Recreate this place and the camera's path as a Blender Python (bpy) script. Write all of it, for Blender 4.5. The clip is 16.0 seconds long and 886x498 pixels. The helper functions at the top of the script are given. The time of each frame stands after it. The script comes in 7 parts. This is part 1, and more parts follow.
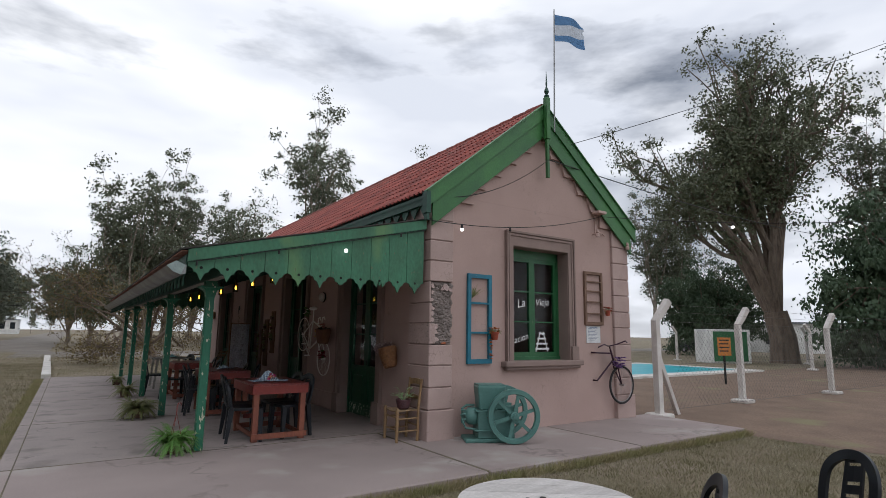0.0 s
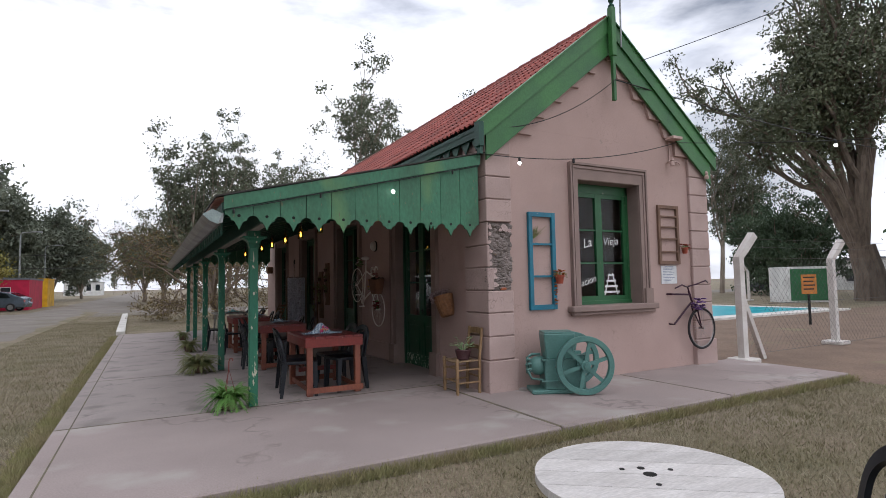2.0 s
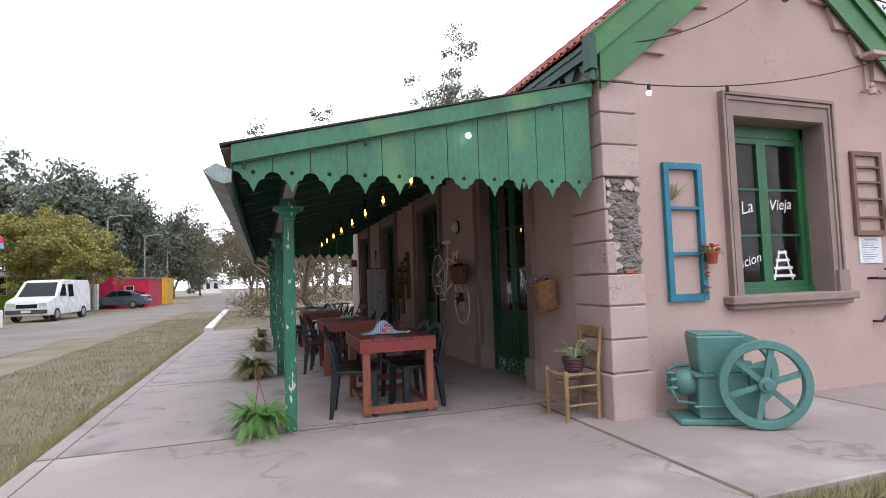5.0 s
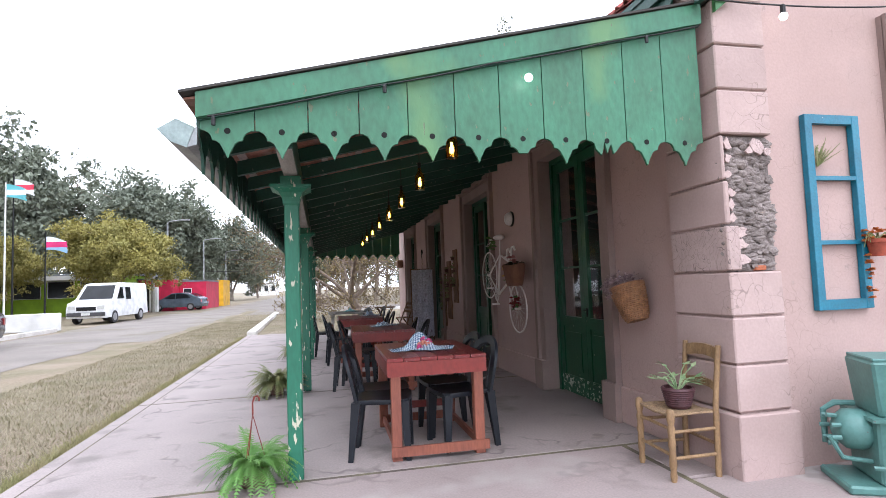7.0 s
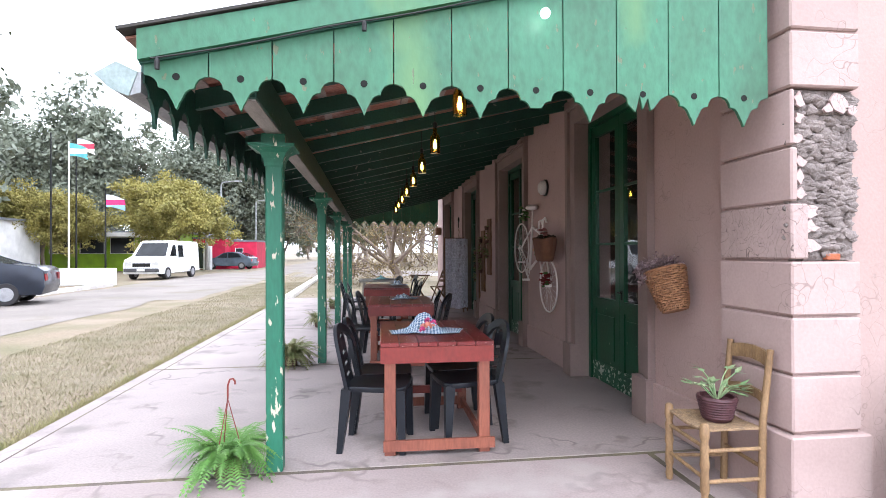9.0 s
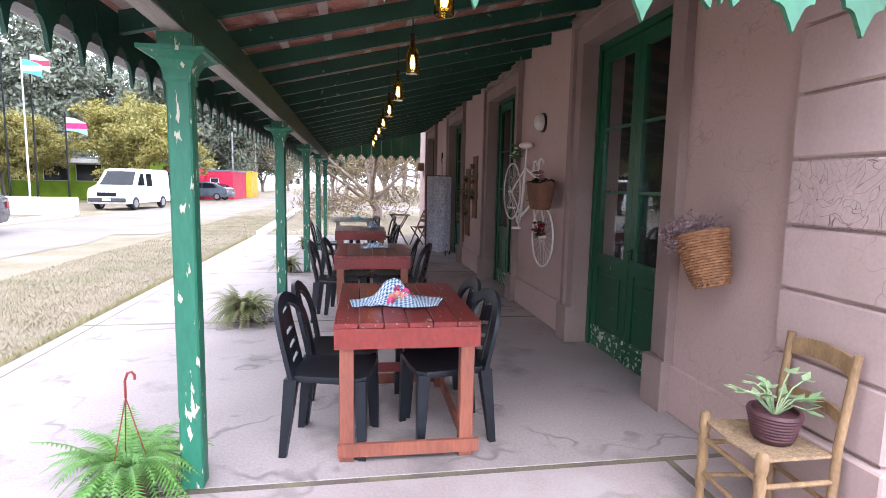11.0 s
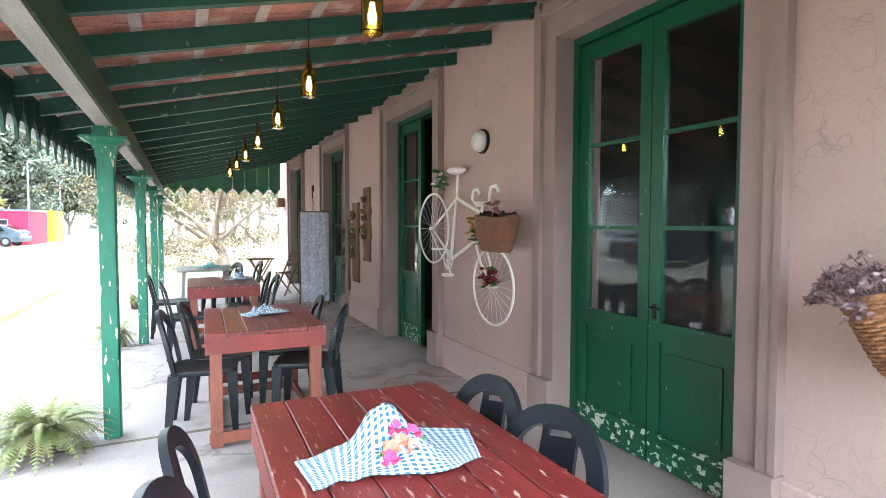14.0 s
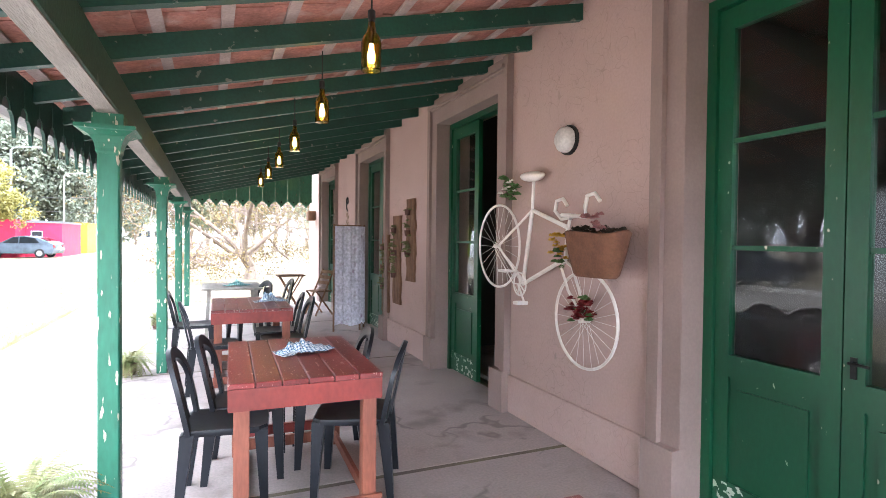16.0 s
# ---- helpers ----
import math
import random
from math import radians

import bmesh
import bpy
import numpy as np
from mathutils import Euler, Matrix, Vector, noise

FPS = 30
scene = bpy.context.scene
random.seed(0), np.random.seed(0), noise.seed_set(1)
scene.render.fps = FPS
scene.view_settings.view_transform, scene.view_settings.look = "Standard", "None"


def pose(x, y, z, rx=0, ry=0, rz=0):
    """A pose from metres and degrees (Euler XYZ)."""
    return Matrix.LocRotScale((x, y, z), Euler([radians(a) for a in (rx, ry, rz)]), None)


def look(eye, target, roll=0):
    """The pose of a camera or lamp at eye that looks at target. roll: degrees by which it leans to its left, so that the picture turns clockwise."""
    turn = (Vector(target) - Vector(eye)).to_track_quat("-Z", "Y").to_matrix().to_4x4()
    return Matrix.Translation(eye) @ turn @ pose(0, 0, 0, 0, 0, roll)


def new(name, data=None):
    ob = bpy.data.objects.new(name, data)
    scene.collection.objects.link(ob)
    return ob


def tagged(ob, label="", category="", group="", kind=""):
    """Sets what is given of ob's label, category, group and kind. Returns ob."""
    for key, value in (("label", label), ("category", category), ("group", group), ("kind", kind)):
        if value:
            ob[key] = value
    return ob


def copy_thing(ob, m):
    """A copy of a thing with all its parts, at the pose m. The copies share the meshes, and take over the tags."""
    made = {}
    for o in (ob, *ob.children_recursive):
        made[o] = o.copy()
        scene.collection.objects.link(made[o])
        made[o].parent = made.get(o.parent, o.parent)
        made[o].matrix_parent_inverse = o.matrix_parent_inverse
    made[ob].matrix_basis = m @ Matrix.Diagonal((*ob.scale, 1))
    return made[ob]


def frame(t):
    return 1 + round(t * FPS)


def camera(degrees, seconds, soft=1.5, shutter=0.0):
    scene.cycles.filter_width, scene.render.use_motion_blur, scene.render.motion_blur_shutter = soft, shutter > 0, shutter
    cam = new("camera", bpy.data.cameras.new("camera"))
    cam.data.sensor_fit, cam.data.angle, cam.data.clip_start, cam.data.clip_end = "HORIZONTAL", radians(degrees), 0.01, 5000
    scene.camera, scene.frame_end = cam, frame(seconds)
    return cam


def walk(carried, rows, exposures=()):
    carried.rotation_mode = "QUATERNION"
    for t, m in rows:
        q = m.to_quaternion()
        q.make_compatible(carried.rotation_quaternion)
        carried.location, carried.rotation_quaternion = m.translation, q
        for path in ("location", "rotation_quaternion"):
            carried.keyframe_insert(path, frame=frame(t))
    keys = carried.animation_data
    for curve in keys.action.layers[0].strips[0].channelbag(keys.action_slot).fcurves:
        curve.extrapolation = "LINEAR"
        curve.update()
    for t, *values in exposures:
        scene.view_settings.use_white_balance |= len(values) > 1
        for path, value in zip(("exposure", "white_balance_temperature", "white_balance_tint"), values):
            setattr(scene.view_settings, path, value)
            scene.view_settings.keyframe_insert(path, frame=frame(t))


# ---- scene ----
cam = camera(79.0, 16.0, 0.75)
PATH = [
    (0, (0.447, -0.117, 1.441), (1.56, 1.516, 1.753), 0.8),
    (0.5, (0.427, -0.08, 1.447), (1.529, 1.561, 1.75), 0.5),
    (1, (0.453, -0.013, 1.416), (1.51, 1.664, 1.681), 0.1),
    (1.5, (0.619, 0.208, 1.379), (1.609, 1.933, 1.591), -0.8),
    (2, (0.784, 0.479, 1.397), (1.739, 2.232, 1.524), -1.1),
    (2.5, (0.87, 0.766, 1.323), (1.808, 2.531, 1.412), -1.0),
    (3, (1.063, 1.005, 1.31), (1.946, 2.8, 1.356), -1.5),
    (3.5, (1.309, 1.248, 1.268), (2.115, 3.077, 1.328), -1.1),
    (4, (1.426, 1.564, 1.286), (2.176, 3.417, 1.36), -1.3),
    (4.2, (1.475, 1.675, 1.296), (2.192, 3.54, 1.386), -1.4),
    (6.3, (1.973, 2.943, 1.248), (2.48, 4.872, 1.395), -2.2),
    (6.5, (2.029, 3.06, 1.27), (2.501, 4.997, 1.427), -2.1),
    (7, (2.045, 3.338, 1.277), (2.493, 5.282, 1.408), -2.1),
    (7.5, (2.155, 3.529, 1.324), (2.579, 5.481, 1.41), -2.3),
    (8, (2.345, 3.659, 1.322), (2.673, 5.63, 1.408), -1.5),
    (8.5, (2.422, 3.736, 1.324), (2.703, 5.716, 1.382), -0.4),
    (9, (2.445, 3.778, 1.342), (2.713, 5.76, 1.352), -0.2),
    (9.2, (2.452, 3.817, 1.348), (2.729, 5.798, 1.336), -0.2),
    (11.3, (2.611, 4.796, 1.444), (2.967, 6.75, 1.204), 1.6),
    (11.5, (2.603, 4.903, 1.419), (3.001, 6.852, 1.208), 1.4),
    (12, (2.556, 5.207, 1.391), (3.104, 7.12, 1.193), 0.9),
    (12.5, (2.506, 5.475, 1.435), (3.166, 7.358, 1.296), 0.3),
    (13, (2.374, 5.727, 1.454), (3.161, 7.563, 1.349), -0.1),
    (13.5, (2.294, 5.976, 1.431), (3.16, 7.777, 1.354), -0.3),
    (14, (2.31, 6.293, 1.433), (3.179, 8.092, 1.341), 0.1),
    (14.5, (2.302, 6.566, 1.42), (3.128, 8.385, 1.348), 0.5),
    (15, (2.274, 6.856, 1.431), (3.104, 8.675, 1.383), 0.1),
    (15.5, (2.34, 7.092, 1.442), (3.163, 8.913, 1.366), 0.3),
    (16, (2.352, 7.215, 1.442), (3.14, 9.053, 1.406), 0.6),
]
EXPOSURES = [(0.0, -1.2, 6300, 11), (1.5, -0.97, 6300, 13), (3.5, -0.33, 6150, 14), (4.2, -0.2, 6150, 14), (6.4, 0.38, 6050, 15), (7.5, 0.82, 5950, 15), (9.2, 1.1, 5950, 15), (11.5, 1.58, 5700, 19), (12.5, 2.07, 5550, 6), (13.5, 2.53, 5550, 1), (14.5, 2.72, 5800, 4), (15.5, 2.85, 6100, 17), (16.0, 2.83, 5850, 12)]
walk(cam, [(t, look(eye, target, roll)) for t, eye, target, roll in PATH], EXPOSURES)

# ---- world and sun ----
world = bpy.data.worlds.new("sky")
scene.world = world
world.use_nodes = True
wn, wl = world.node_tree.nodes, world.node_tree.links
wn.clear()
w_out, w_bg = wn.new("ShaderNodeOutputWorld"), wn.new("ShaderNodeBackground")
w_sky, w_mix, w_tc = wn.new("ShaderNodeTexSky"), wn.new("ShaderNodeMix"), wn.new("ShaderNodeTexCoord")
w_map, w_noise, w_ramp = wn.new("ShaderNodeMapping"), wn.new("ShaderNodeTexNoise"), wn.new("ShaderNodeValToRGB")
w_noise2, w_ramp2 = wn.new("ShaderNodeTexNoise"), wn.new("ShaderNodeValToRGB")
SUN_EL, SUN_AZ = 52.0, 178.0
w_sky.sky_type, w_sky.sun_disc = "NISHITA", False
w_sky.sun_elevation, w_sky.sun_rotation = radians(SUN_EL), radians(SUN_AZ)
w_sky.dust_density = 2.0
w_mix.data_type = "RGBA"
w_map.inputs["Scale"].default_value = (1.0, 1.0, 3.2)
w_noise.inputs["Scale"].default_value, w_noise.inputs["Detail"].default_value = 1.7, 7
w_noise.inputs["Roughness"].default_value = 0.55
w_noise2.inputs["Scale"].default_value, w_noise2.inputs["Detail"].default_value = 2.1, 4
w_ramp.color_ramp.elements[0].position, w_ramp.color_ramp.elements[1].position = 0.28, 0.46
w_ramp2.color_ramp.elements[0].position, w_ramp2.color_ramp.elements[1].position = 0.36, 0.62
w_ramp2.color_ramp.elements[0].color = (17.8, 18.6, 20.2, 1)
w_ramp2.color_ramp.elements[1].color = (25.0, 25.3, 25.8, 1)
wl.new(w_tc.outputs["Generated"], w_map.inputs["Vector"])
wl.new(w_map.outputs["Vector"], w_noise.inputs["Vector"])
wl.new(w_map.outputs["Vector"], w_noise2.inputs["Vector"])
wl.new(w_noise.outputs["Fac"], w_ramp.inputs["Fac"])
wl.new(w_noise2.outputs["Fac"], w_ramp2.inputs["Fac"])
wl.new(w_ramp.outputs["Color"], w_mix.inputs["Factor"])
wl.new(w_sky.outputs["Color"], w_mix.inputs[6])
wl.new(w_ramp2.outputs["Color"], w_mix.inputs[7])
wl.new(w_mix.outputs[2], w_bg.inputs["Color"])
w_bg.inputs["Strength"].default_value = 0.10
wl.new(w_bg.outputs["Background"], w_out.inputs["Surface"])
sun = new("sun", bpy.data.lights.new("sun", "SUN"))
sun.data.energy, sun.data.angle, sun.data.color = 0.6, radians(25), (1.0, 0.96, 0.9)
sa, se = radians(SUN_AZ), radians(SUN_EL)
sun.matrix_world = look((math.sin(sa) * math.cos(se) * 60, math.cos(sa) * math.cos(se) * 60, math.sin(se) * 60), (0, 0, 0))

# ---- materials ----
def mat(name, color, rough=0.7, metal=0.0, color2=None, scale=4.0, fine=60.0, bump=0.2, amount=0.25, chips=None, chip_scale=14.0,
        chip_level=0.63, cracks=0.0, crack_scale=1.3, stretch=(1, 1, 1), vary=0.0, spec=0.5, stain=None, stain_level=0.55, stain_scale=0.7, crack_all=False):
    """A painted or raw surface: a broad drift between two tones, fine grain, and where asked for chips, stains and cracks."""
    m = bpy.data.materials.new(name)
    m.use_nodes = True
    n, l = m.node_tree.nodes, m.node_tree.links
    bs = n["Principled BSDF"]
    bs.inputs["Roughness"].default_value, bs.inputs["Metallic"].default_value = rough, metal
    bs.inputs["Specular IOR Level"].default_value = spec
    geo, mp = n.new("ShaderNodeNewGeometry"), n.new("ShaderNodeMapping")
    mp.inputs["Scale"].default_value = stretch
    l.new(geo.outputs["Position"], mp.inputs["Vector"])
    def noise_at(s, detail=5):
        t = n.new("ShaderNodeTexNoise")
        t.inputs["Scale"].default_value, t.inputs["Detail"].default_value = s, detail
        l.new(mp.outputs["Vector"], t.inputs["Vector"])
        return t.outputs["Fac"]
    def ramp(fac, a, b, ca=(0, 0, 0, 1), cb=(1, 1, 1, 1)):
        r = n.new("ShaderNodeValToRGB")
        r.color_ramp.elements[0].position, r.color_ramp.elements[1].position = a, b
        r.color_ramp.elements[0].color, r.color_ramp.elements[1].color = ca, cb
        l.new(fac, r.inputs["Fac"])
        return r.outputs["Color"]
    def mix(fac, a, b, mode="MIX"):
        x = n.new("ShaderNodeMix")
        x.data_type, x.blend_type = "RGBA", mode
        for sock, v in ((x.inputs["Factor"], fac), (x.inputs[6], a), (x.inputs[7], b)):
            if isinstance(v, (int, float)):
                sock.default_value = v
            elif isinstance(v, tuple):
                sock.default_value = (*v[:3], 1)
            else:
                l.new(v, sock)
        return x.outputs[2]
    c2 = color2 or tuple(c * 0.72 for c in color)
    big, small = noise_at(scale), noise_at(fine, 3)
    col = mix(ramp(big, 0.35, 0.68), color, c2)
    col = mix(amount, col, ramp(small, 0.3, 0.7, (0.45, 0.45, 0.45, 1), (1.35, 1.35, 1.35, 1)), "MULTIPLY")
    height = mix(0.35, big, small)
    if vary:
        oi = n.new("ShaderNodeObjectInfo")
        col = mix(vary, col, ramp(oi.outputs["Random"], 0.0, 1.0, (0.4, 0.4, 0.4, 1), (1.5, 1.5, 1.5, 1)), "MULTIPLY")
    if stain:
        col = mix(ramp(noise_at(stain_scale, 7), stain_level, stain_level + 0.13), col, stain)
    if chips:
        f = ramp(noise_at(chip_scale, 6), chip_level, chip_level + 0.025)
        col = mix(f, col, chips)
        height = mix(f, height, (0.0, 0.0, 0.0))
    if cracks:
        v = n.new("ShaderNodeTexVoronoi")
        v.feature = "DISTANCE_TO_EDGE"
        v.inputs["Scale"].default_value = crack_scale
        wob = n.new("ShaderNodeVectorMath")
        wob.operation = "ADD"
        t = n.new("ShaderNodeTexNoise")
        t.inputs["Scale"].default_value = 3.0
        l.new(mp.outputs["Vector"], t.inputs["Vector"])
        l.new(mp.outputs["Vector"], wob.inputs[0])
        l.new(t.outputs["Color"], wob.inputs[1])
        l.new(wob.outputs["Vector"], v.inputs["Vector"])
        f = mix(1.0 if crack_all else ramp(noise_at(1.3, 4), 0.47, 0.58), (0, 0, 0), ramp(v.outputs["Distance"], 0.004, 0.02, (1, 1, 1, 1), (0, 0, 0, 1)))
        f = mix(cracks, (0, 0, 0), f)
        col = mix(f, col, tuple(c * 0.3 for c in color))
        height = mix(f, height, (0.0, 0.0, 0.0))
    bp = n.new("ShaderNodeBump")
    bp.inputs["Strength"].default_value, bp.inputs["Distance"].default_value = bump, 0.02
    l.new(height, bp.inputs["Height"])
    l.new(bp.outputs["Normal"], bs.inputs["Normal"])
    l.new(col, bs.inputs["Base Color"])
    return m


def glow(name, color, strength):
    m = bpy.data.materials.new(name)
    m.use_nodes = True
    bs = m.node_tree.nodes["Principled BSDF"]
    bs.inputs["Base Color"].default_value = (*color, 1)
    bs.inputs["Emission Color"].default_value, bs.inputs["Emission Strength"].default_value = (*color, 1), strength
    return m


def clear_glass(name, tint=(1, 1, 1), rough=0.0, ior=1.45):
    m = bpy.data.materials.new(name)
    m.use_nodes = True
    bs = m.node_tree.nodes["Principled BSDF"]
    bs.inputs["Base Color"].default_value = (*tint, 1)
    bs.inputs["Roughness"].default_value, bs.inputs["IOR"].default_value = rough, ior
    bs.inputs["Transmission Weight"].default_value = 1.0
    return m


PLASTER = mat("pink_plaster", (0.444, 0.318, 0.287), 0.9, color2=(0.400, 0.283, 0.252), scale=1.2, bump=0.16, amount=0.10, cracks=0.30, crack_scale=6.0, chips=(0.34, 0.26, 0.235), chip_scale=5.0, chip_level=0.715,
              stain=(0.357, 0.265, 0.239), stain_level=0.6)
QUOIN = mat("pink_quoin_plaster", (0.444, 0.331, 0.304), 0.9, color2=(0.387, 0.283, 0.257), scale=2.2, bump=0.16, amount=0.10, cracks=0.5, crack_scale=4.5, vary=0.10)
SURROUND = mat("brown_surround_plaster", (0.278, 0.202, 0.178), 0.85, color2=(0.226, 0.165, 0.146), scale=2.5, bump=0.12, amount=0.1)
RUBBLE = mat("bare_mortar", (0.26, 0.218, 0.200), 0.95, color2=(0.165, 0.138, 0.126), scale=9, fine=90, bump=0.9, amount=0.5)
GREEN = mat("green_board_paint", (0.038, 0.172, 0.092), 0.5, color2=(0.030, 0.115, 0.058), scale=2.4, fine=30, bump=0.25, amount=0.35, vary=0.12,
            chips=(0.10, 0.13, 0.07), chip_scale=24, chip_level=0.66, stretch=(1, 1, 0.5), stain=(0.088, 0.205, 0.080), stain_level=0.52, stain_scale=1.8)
GREEN_BARGE = mat("green_barge_paint", (0.045, 0.175, 0.045), 0.5, color2=(0.03, 0.12, 0.04), scale=2, fine=40, bump=0.2, amount=0.25)
GREEN_POST = mat("peeling_green_post_paint", (0.016, 0.15, 0.085), 0.5, color2=(0.012, 0.105, 0.062), scale=2, fine=50, bump=0.3, amount=0.25,
                 chips=(0.50, 0.47, 0.36), chip_scale=34, chip_level=0.625, stretch=(1, 1, 0.25))
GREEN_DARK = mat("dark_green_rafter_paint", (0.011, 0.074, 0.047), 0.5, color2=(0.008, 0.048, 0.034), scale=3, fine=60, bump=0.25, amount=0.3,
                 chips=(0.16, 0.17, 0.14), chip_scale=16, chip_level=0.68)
DOOR_GREEN = mat("door_green_paint", (0.0045, 0.073, 0.031), 0.36, color2=(0.0035, 0.052, 0.023), scale=2, fine=50, bump=0.12, amount=0.15,
                 chips=(0.42, 0.40, 0.30), chip_scale=30, chip_level=0.70, stretch=(1, 1, 0.5))
WIN_GREEN = mat("window_green_paint", (0.022, 0.125, 0.045), 0.45, scale=3, bump=0.15, chips=(0.3, 0.3, 0.2), chip_scale=20, chip_level=0.7)
TILE = mat("red_roof_tile", (0.335, 0.080, 0.060), 0.8, color2=(0.23, 0.058, 0.047), scale=3, fine=50, bump=0.3, amount=0.3, vary=0.45,
           stain=(0.16, 0.09, 0.075), stain_level=0.62, stain_scale=2.5)
TILE_UNDER = mat("old_tile_underside", (0.50, 0.22, 0.165), 0.9, color2=(0.34, 0.15, 0.115), scale=6, fine=50, bump=0.5, amount=0.4,
                 stain=(0.52, 0.34, 0.28), stain_level=0.55, stain_scale=5)
PALE_WOOD = mat("weathered_pale_wood", (0.32, 0.30, 0.27), 0.85, color2=(0.22, 0.21, 0.185), scale=5, stretch=(3, 0.4, 3), bump=0.4)
CONCRETE = mat("pale_concrete", (0.335, 0.274, 0.259), 0.85, color2=(0.274, 0.224, 0.211), scale=0.8, fine=70, bump=0.2, amount=0.2, vary=0.10,
               stain=(0.374, 0.335, 0.313), stain_level=0.56, stain_scale=1.1, cracks=0.4, crack_scale=0.38)
CONCRETE_IN = mat("worn_veranda_concrete", (0.326, 0.274, 0.258), 0.75, color2=(0.265, 0.223, 0.211), scale=1.1, fine=60, bump=0.2, amount=0.25, vary=0.06,
                  stain=(0.175, 0.150, 0.140), stain_level=0.555, stain_scale=1.9, cracks=0.6, crack_scale=0.5)
GRASS_GROUND = mat("dry_grass_ground", (0.226, 0.178, 0.122), 0.95, color2=(0.148, 0.131, 0.070), scale=0.9, fine=45, bump=1.0, amount=0.6,
                   stain=(0.252, 0.204, 0.152), stain_level=0.55, stain_scale=0.35)
ROAD_M = mat("dusty_gravel_road", (0.222, 0.196, 0.172), 0.95, color2=(0.168, 0.146, 0.126), scale=0.5, fine=40, bump=0.5, amount=0.35,
             stain=(0.148, 0.126, 0.078), stain_level=0.57, stain_scale=0.4)
KERB_M = mat("whitewashed_kerb", (0.68, 0.65, 0.61), 0.9, scale=3, bump=0.3)
# near-black tone: the shade of the unlit rooms is put into this colour
SHADE_IN = mat("shade_toned_interior", (0.06, 0.052, 0.048), 0.9, scale=1)
METAL_GREY = mat("galvanised_gutter", (0.32, 0.34, 0.34), 0.5, metal=0.7, color2=(0.2, 0.2, 0.2), scale=3, bump=0.2)
GLASS = clear_glass("window_glass", (0.88, 0.92, 0.91), 0.0, 1.34)
OLD_GLASS = clear_glass("thin_old_glass", (0.80, 0.84, 0.83), 0.0, 1.2)

# ---- mesh helpers ----
def bm_new():
    return bmesh.new()


def box(bm, lo, hi, m=None):
    lo, hi = Vector(lo), Vector(hi)
    t = Matrix.Translation((lo + hi) / 2) @ Matrix.Diagonal((*(hi - lo), 1))
    return bmesh.ops.create_cube(bm, size=1, matrix=(m @ t) if m else t)["verts"]


def bevel(bm, w, seg=1):
    bmesh.ops.bevel(bm, geom=bm.edges[:], offset=w, segments=seg, affect="EDGES", profile=0.6)


def ring(centre, u, v, r, n):
    return [centre + r * (math.cos(2 * math.pi * k / n) * u + math.sin(2 * math.pi * k / n) * v) for k in range(n)]


def pipe(bm, pts, r, n=8, closed=False, r1=None):
    """A round bar along a line of points; it thins from r to r1 where that is given."""
    pts = [Vector(p) for p in pts]
    rings, up = [], None
    for i, p in enumerate(pts):
        a = pts[i - 1] if i or closed else p
        b = pts[(i + 1) % len(pts)] if i + 1 < len(pts) or closed else p
        d = (b - a).normalized()
        if up is None:
            up = d.orthogonal().normalized()
        u = (up - d * up.dot(d)).normalized()
        up = u
        rr = r if r1 is None else r + (r1 - r) * i / max(1, len(pts) - 1)
        rings.append([bm.verts.new(q) for q in ring(p, u, d.cross(u), rr, n)])
    pairs = list(zip(rings, rings[1:])) + ([(rings[-1], rings[0])] if closed else [])
    for ra, rb in pairs:
        for k in range(n):
            bm.faces.new((ra[k], ra[(k + 1) % n], rb[(k + 1) % n], rb[k]))
    if not closed:
        bm.faces.new(rings[0][::-1])
        bm.faces.new(rings[-1])


def lathe(bm, prof, n=24, m=None):
    """A turned shape from (radius, height) pairs."""
    m = m or Matrix()
    rows = []
    for r, z in prof:
        rows.append([bm.verts.new(m @ Vector((r * math.cos(2 * math.pi * k / n), r * math.sin(2 * math.pi * k / n), z))) for k in range(n)])
    for a, b in zip(rows, rows[1:]):
        for k in range(n):
            bm.faces.new((a[k], a[(k + 1) % n], b[(k + 1) % n], b[k]))
    bm.faces.new(rows[0][::-1])
    bm.faces.new(rows[-1])


def prism(bm, outline, depth, m=None):
    """A flat outline in x and z, thick along +y."""
    m = m or Matrix()
    a = [bm.verts.new(m @ Vector((x, 0, z))) for x, z in outline]
    b = [bm.verts.new(m @ Vector((x, depth, z))) for x, z in outline]
    k = len(a)
    bm.faces.new(a)
    bm.faces.new(b[::-1])
    for i in range(k):
        bm.faces.new((a[i], b[i], b[(i + 1) % k], a[(i + 1) % k]))


def mesh_of(bm, name, material, smooth=False):
    bmesh.ops.recalc_face_normals(bm, faces=bm.faces[:])
    me = bpy.data.meshes.new(name)
    bm.to_mesh(me)
    bm.free()
    me.materials.append(material)
    if smooth:
        me.polygons.foreach_set("use_smooth", [True] * len(me.polygons))
        me.set_sharp_from_angle(angle=radians(40))
    return me


def part(name, bm, material, parent=None, label="", smooth=False):
    ob = new(name, mesh_of(bm, name, material, smooth))
    ob.parent = parent
    return tagged(ob, label)


def thing(name, label, category, at=None, group="", kind=""):
    ob = new(name)
    ob.empty_display_size = 0.1
    ob.matrix_basis = at or Matrix()
    return tagged(ob, label, category, group, kind)


def solid(name, bm, material, label, category, kind="", group="", at=None, smooth=False):
    ob = part(name, bm, material, None, "", smooth)
    ob.matrix_basis = at or Matrix()
    return tagged(ob, label, category, group, kind)


def raw_mesh(name, verts, faces, material):
    me = bpy.data.meshes.new(name)
    me.from_pydata([tuple(v) for v in verts], [], faces)
    me.materials.append(material)
    return me


